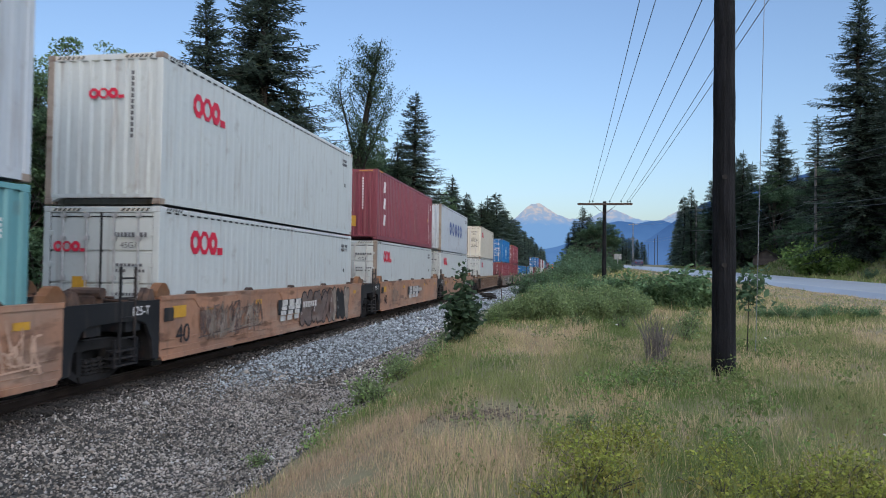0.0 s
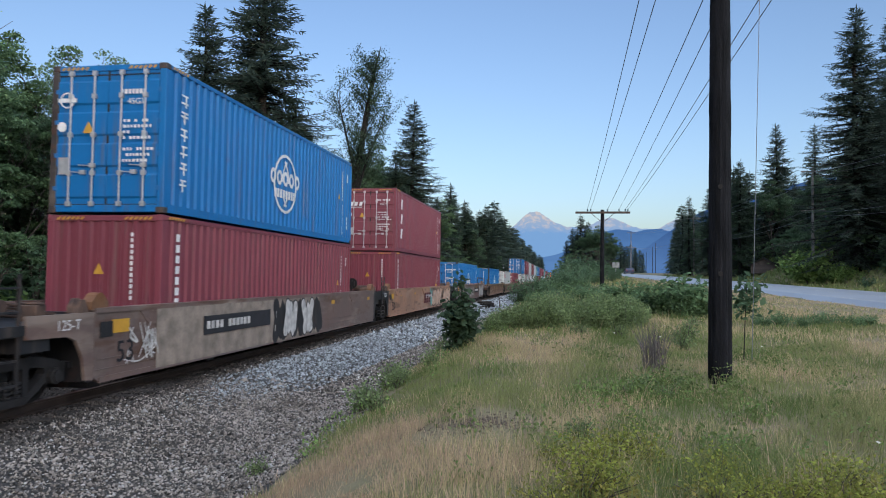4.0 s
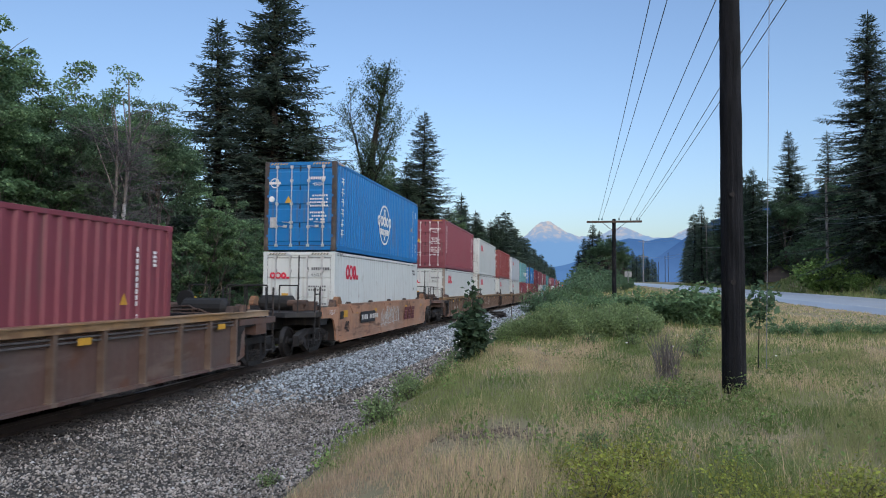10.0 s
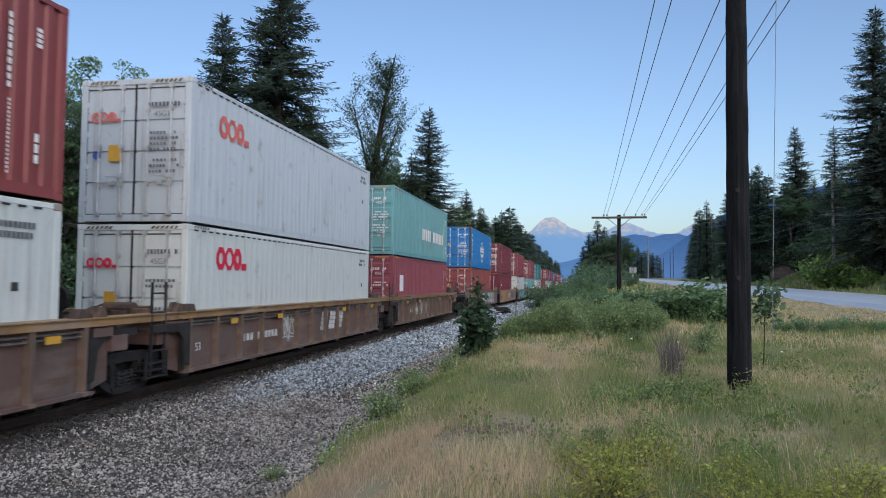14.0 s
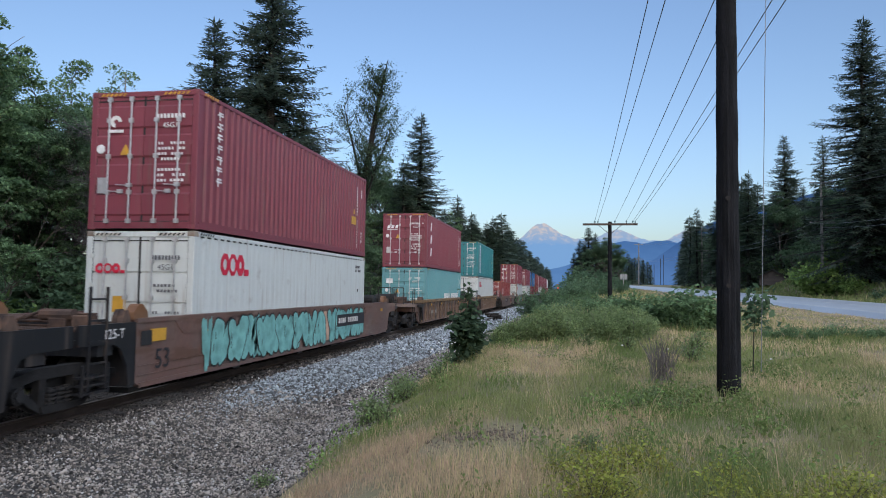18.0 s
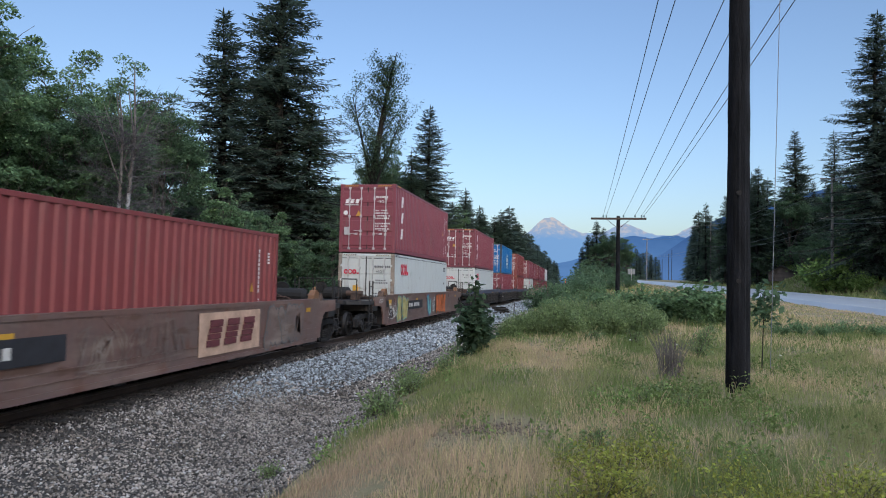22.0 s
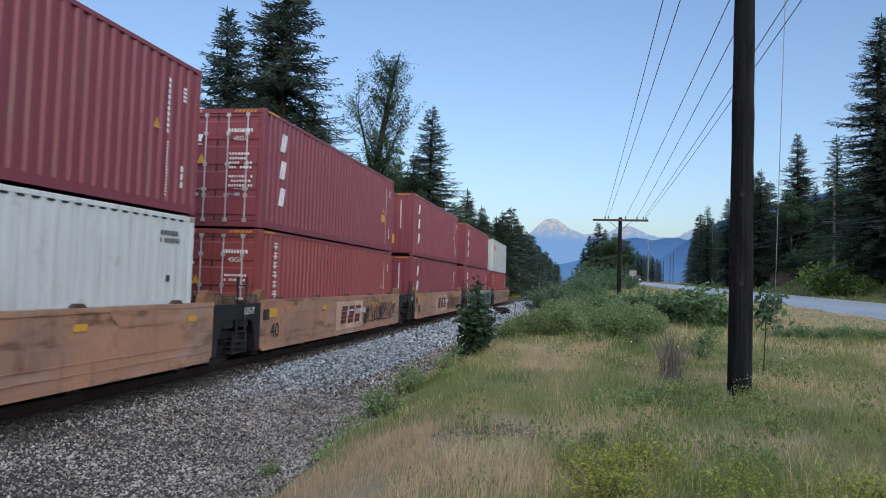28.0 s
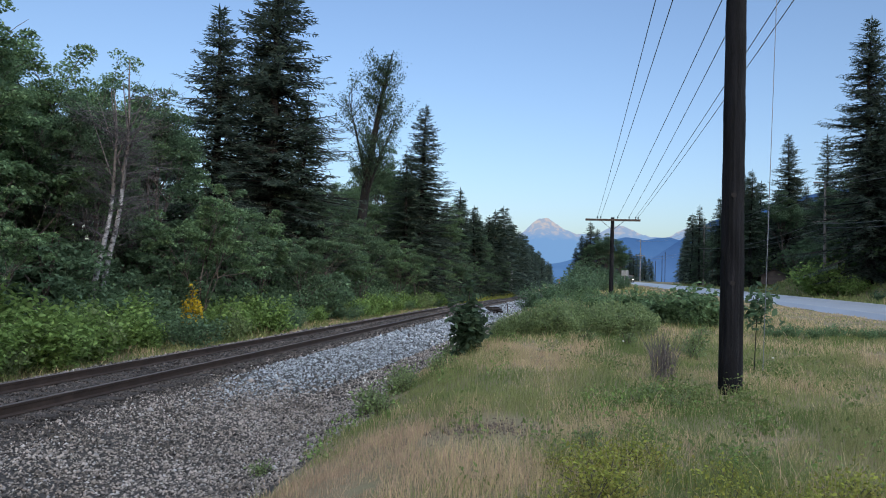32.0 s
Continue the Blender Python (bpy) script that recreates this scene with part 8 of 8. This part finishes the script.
for x, y, h in ROAD_POLES:
    road_pole(x, y, h)
for a, b in zip((1, 0, 2), (0, 2, 3)):
    for dx, f in ((-1.0, 0.96), (1.0, 0.96), (-0.9, 0.63), (0.0, 0.60)):
        p, q = ROAD_POLES[a], ROAD_POLES[b]
        wire((p[0] + dx, p[1], level(p[1]) + p[2] * f), (q[0] + dx, q[1], level(q[1]) + q[2] * f), 0.9, 0.016, "power line beside the road")


# ---- shed, signal, signs and small things ----
def shed():
    x, y = 27.9, 105.0
    ob = thing("shed", "small weathered dark wooden shed under the trees", "shed", at=(x, y, ground_z(x, y)), turn=(0, 0, -14))
    for i in range(12):
        part("board", stock("board", M["shed_wood"], lambda: boxes((-0.125, 0.125, -0.02, 0.02, 0, 1.15), bevel=0.01)), None, ob, at=(-1.48 + i * 0.27, -1.5, 0))
    part("wall", boxes((-1.62, 1.62, -1.46, 1.5, 0, 1.15)), M["shed_wood"], ob)
    part("gable", tidy(slab(bmesh.new(), [(-1.62, 1.15), (1.62, 1.15), (0, 2.05)], "y", -1.46, 1.5)), M["shed_wood"], ob)
    for s in (-1, 1):
        part("roof", tidy(slab(bmesh.new(), [(s * 1.95, 0.98), (s * 1.95, 1.10), (0, 2.25), (0, 2.12)], "y", -1.9, 1.9)), M["shed_roof"], ob)


shed()


def signal():
    y, x = 330.0, -4.8
    ob = thing("railway_signal", "railway signal mast with a lit red lamp", "railway signal", at=(x, y, -1.0))
    part("mast", tubes(((0, 0, 0), (0, 0, 5.8), 0.09), n=8), M["galvanised"], ob)
    part("backboard", tidy(slab(bmesh.new(), octo(0, 4.65, 0.55, 1.25), "y", -0.1, 0.0)), M["signal_black"], ob)
    for z in (4.0, 5.3):
        part("lens", tubes(((0, -0.16, z), (0, -0.10, z), 0.26), n=12), M["signal_red"], ob)
    part("cabinet", boxes((0.9, 2.0, -0.4, 0.4, 0, 1.8), bevel=0.03), M["galvanised"], ob)


signal()


def post(x, y, h, r, label, name, mat, base):
    ob = thing(name, label, "post", at=(x, y, base))
    part("shaft", tubes(((0, 0, -0.2), (0, 0, h), r), n=8), mat, ob)
    return ob


post(-13.2, 163.0, 5.4, 0.30, "pale concrete post beside the track", "marker_post", M["galvanised"], -0.4)
M["sign_grey"] = material("dull_sign_back", (0.26, 0.27, 0.28), 0.6, vary=0.2)
sign = post(7.45, 100.0, 2.4, 0.04, "two small grey sign plates on a post", "sign_post", M["galvanised"], 1.95)
for q in (-0.27, 0.27):
    part("sign_board", boxes((q - 0.2, q + 0.2, -0.08, -0.05, 1.6, 2.35), bevel=0.01), M["sign_grey"], sign)
for x, y, h in ((37.0, 300.0, 11.0), (38.2, 300.0, 12.5), (35.6, 310.0, 9.0)):
    post(x, y, h, 0.11, "slender dark lattice mast in the distance", "far_mast", M["signal_black"], level(y))


# ---- vehicles on the road ----
def road_car(tone, label, high):
    ob = thing("car", label, "car", "cars on the road")
    part("body", tidy(slab(bmesh.new(), [(-2.2, 0.3), (2.2, 0.3), (2.25, 0.75), (1.2, 0.9), (0.6, high), (-1.7, high), (-2.2, 0.9)], "x", -0.88, 0.88)), tone, ob)
    for s in (-1, 1):
        part("side_window", tidy(slab(bmesh.new(), [(-1.6, 0.92), (0.9, 0.92), (0.45, high - 0.1), (-1.5, high - 0.1)], "x", s * 0.885 - 0.01, s * 0.885 + 0.01)), M["car_glass"], ob)
        part("headlight", tubes(((s * 0.62, 2.2, 0.68), (s * 0.62, 2.29, 0.68), 0.13), n=10), M["headlight"], ob, "lit headlight")
        part("tail_light", boxes((s * 0.65 - 0.14, s * 0.65 + 0.14, -2.25, -2.19, 0.7, 0.85)), M["tail_lens"], ob, "red tail light")
        for y in (-1.35, 1.35):
            w = part("wheel", tubes(((-0.1, 0, 0), (0.1, 0, 0), 0.32), n=14), M["rubber"], ob, at=(s * 0.8, y, 0.32))
            part("rim", tubes(((-0.105, 0, 0), (0.105, 0, 0), 0.2), n=10), M["galvanised"], w)
    part("windscreen", tidy(slab(bmesh.new(), [(1.22, 0.93), (1.24, 0.95), (0.68, high - 0.05), (0.64, high - 0.05)], "x", -0.75, 0.75)), M["car_glass"], ob)
    return ob


M["car_glass"] = material("dark_car_glass", (0.01, 0.012, 0.014), 0.08, vary=0.05)
M["tail_lens"] = material("red_tail_lens", (0.25, 0.01, 0.01), 0.3, vary=0.1)
BLUE_CAR = road_car(M["car_blue"], "small blue car driving away on the highway", 1.42)
WHITE_VAN = road_car(M["car_grey"], "grey pickup with lit headlights on the highway", 1.6)
WHITE_CAR = road_car(M["light_grey"], "pale grey car with lit headlights on the highway", 1.45)


def drive(lane, facing, rows):
    """Poses along a lane of the road; facing 1 drives away along +y, -1 towards -y."""
    out = []
    for t, y in rows:
        slope = math.degrees(math.atan2(road_x(y + 1) - road_x(y - 1), 2.0))
        out.append((t, pose(road_x(y) + lane, y, level(y) + 0.20, 0, 0, -slope + (0 if facing > 0 else 180))))
    return out


def scraps():
    """A heap of old ties and steel beside the track, and the bare hollow in the grass."""
    ob = thing("scrap_heap", "heap of dark old ties and steel beside the track", "scrap", at=(-5.6, 55.0, ground_z(-5.6, 55)))
    rng = random.Random(3)
    for i in range(6):
        part("old_tie", stock("tie_scrap", M["tie"], lambda: boxes((-0.6, 0.6, -0.09, 0.09, -0.07, 0.07), bevel=0.015)), None, ob, at=(rng.uniform(-0.3, 0.3), rng.uniform(-0.6, 0.6), 0.05 + 0.085 * i), turn=(rng.uniform(-8, 8), rng.uniform(-8, 8), rng.uniform(0, 180)))
    part("upright", tubes(((0.9, 0, 0), (0.95, 0, 0.95), 0.03), n=6), M["rust_steel"], ob)
    n = np.random.default_rng(4)
    spots = [(-0.75 + a * 0.6, 6.9 + b * 0.4, ground_z(-0.75 + a * 0.6, 6.9 + b * 0.4)) for a, b in n.normal(0, 0.5, (700, 2))]
    scatter_stones("bare_soil_clods", "clods and pebbles in a bare hollow in the grass", M["clod"], spots, n.uniform(0.006, 0.022, 700), 9)
    for x, y, l, turn in ((-4.3, 14.4, 0.5, 20), (-4.0, 17.6, 0.6, -15)):
        tagged(new("branch", limb_mesh("branch", [[((x, y, ground_z(x, y) + 0.03), 0.02), ((x + l * math.cos(radians(turn)), y + l * math.sin(radians(turn)), ground_z(x, y) + 0.05), 0.012)]], M["bark"], 5)), "dead dark stick lying on the gravel", "branch")
    flowers = []
    for x, y, k in ((-2.45, 13.6, 60), (-3.05, 10.7, 30), (-2.1, 14.6, 40)):
        c = np.array([x, y, ground_z(x, y) + 0.55])
        flowers += list(c + n.normal(0, 1, (k, 3)) * [0.22, 0.22, 0.08])
    for x, y in ((2.75, 10.4), (1.55, 11.6), (2.0, 4.9), (3.6, 8.2), (0.9, 12.3), (2.85, 6.3), (1.9, 13.6)):
        flowers += [np.array([x, y, ground_z(x, y) + 0.42])] * 2
    tagged(new("white_flowers", quads_mesh("white_flowers", leaves_at(n, np.array(flowers), 0.035, 0.7, 1.0), [M["flower_white"]])), "small white wild flowers in the grass", "flowers", kind="stuff")


scraps()
motions()
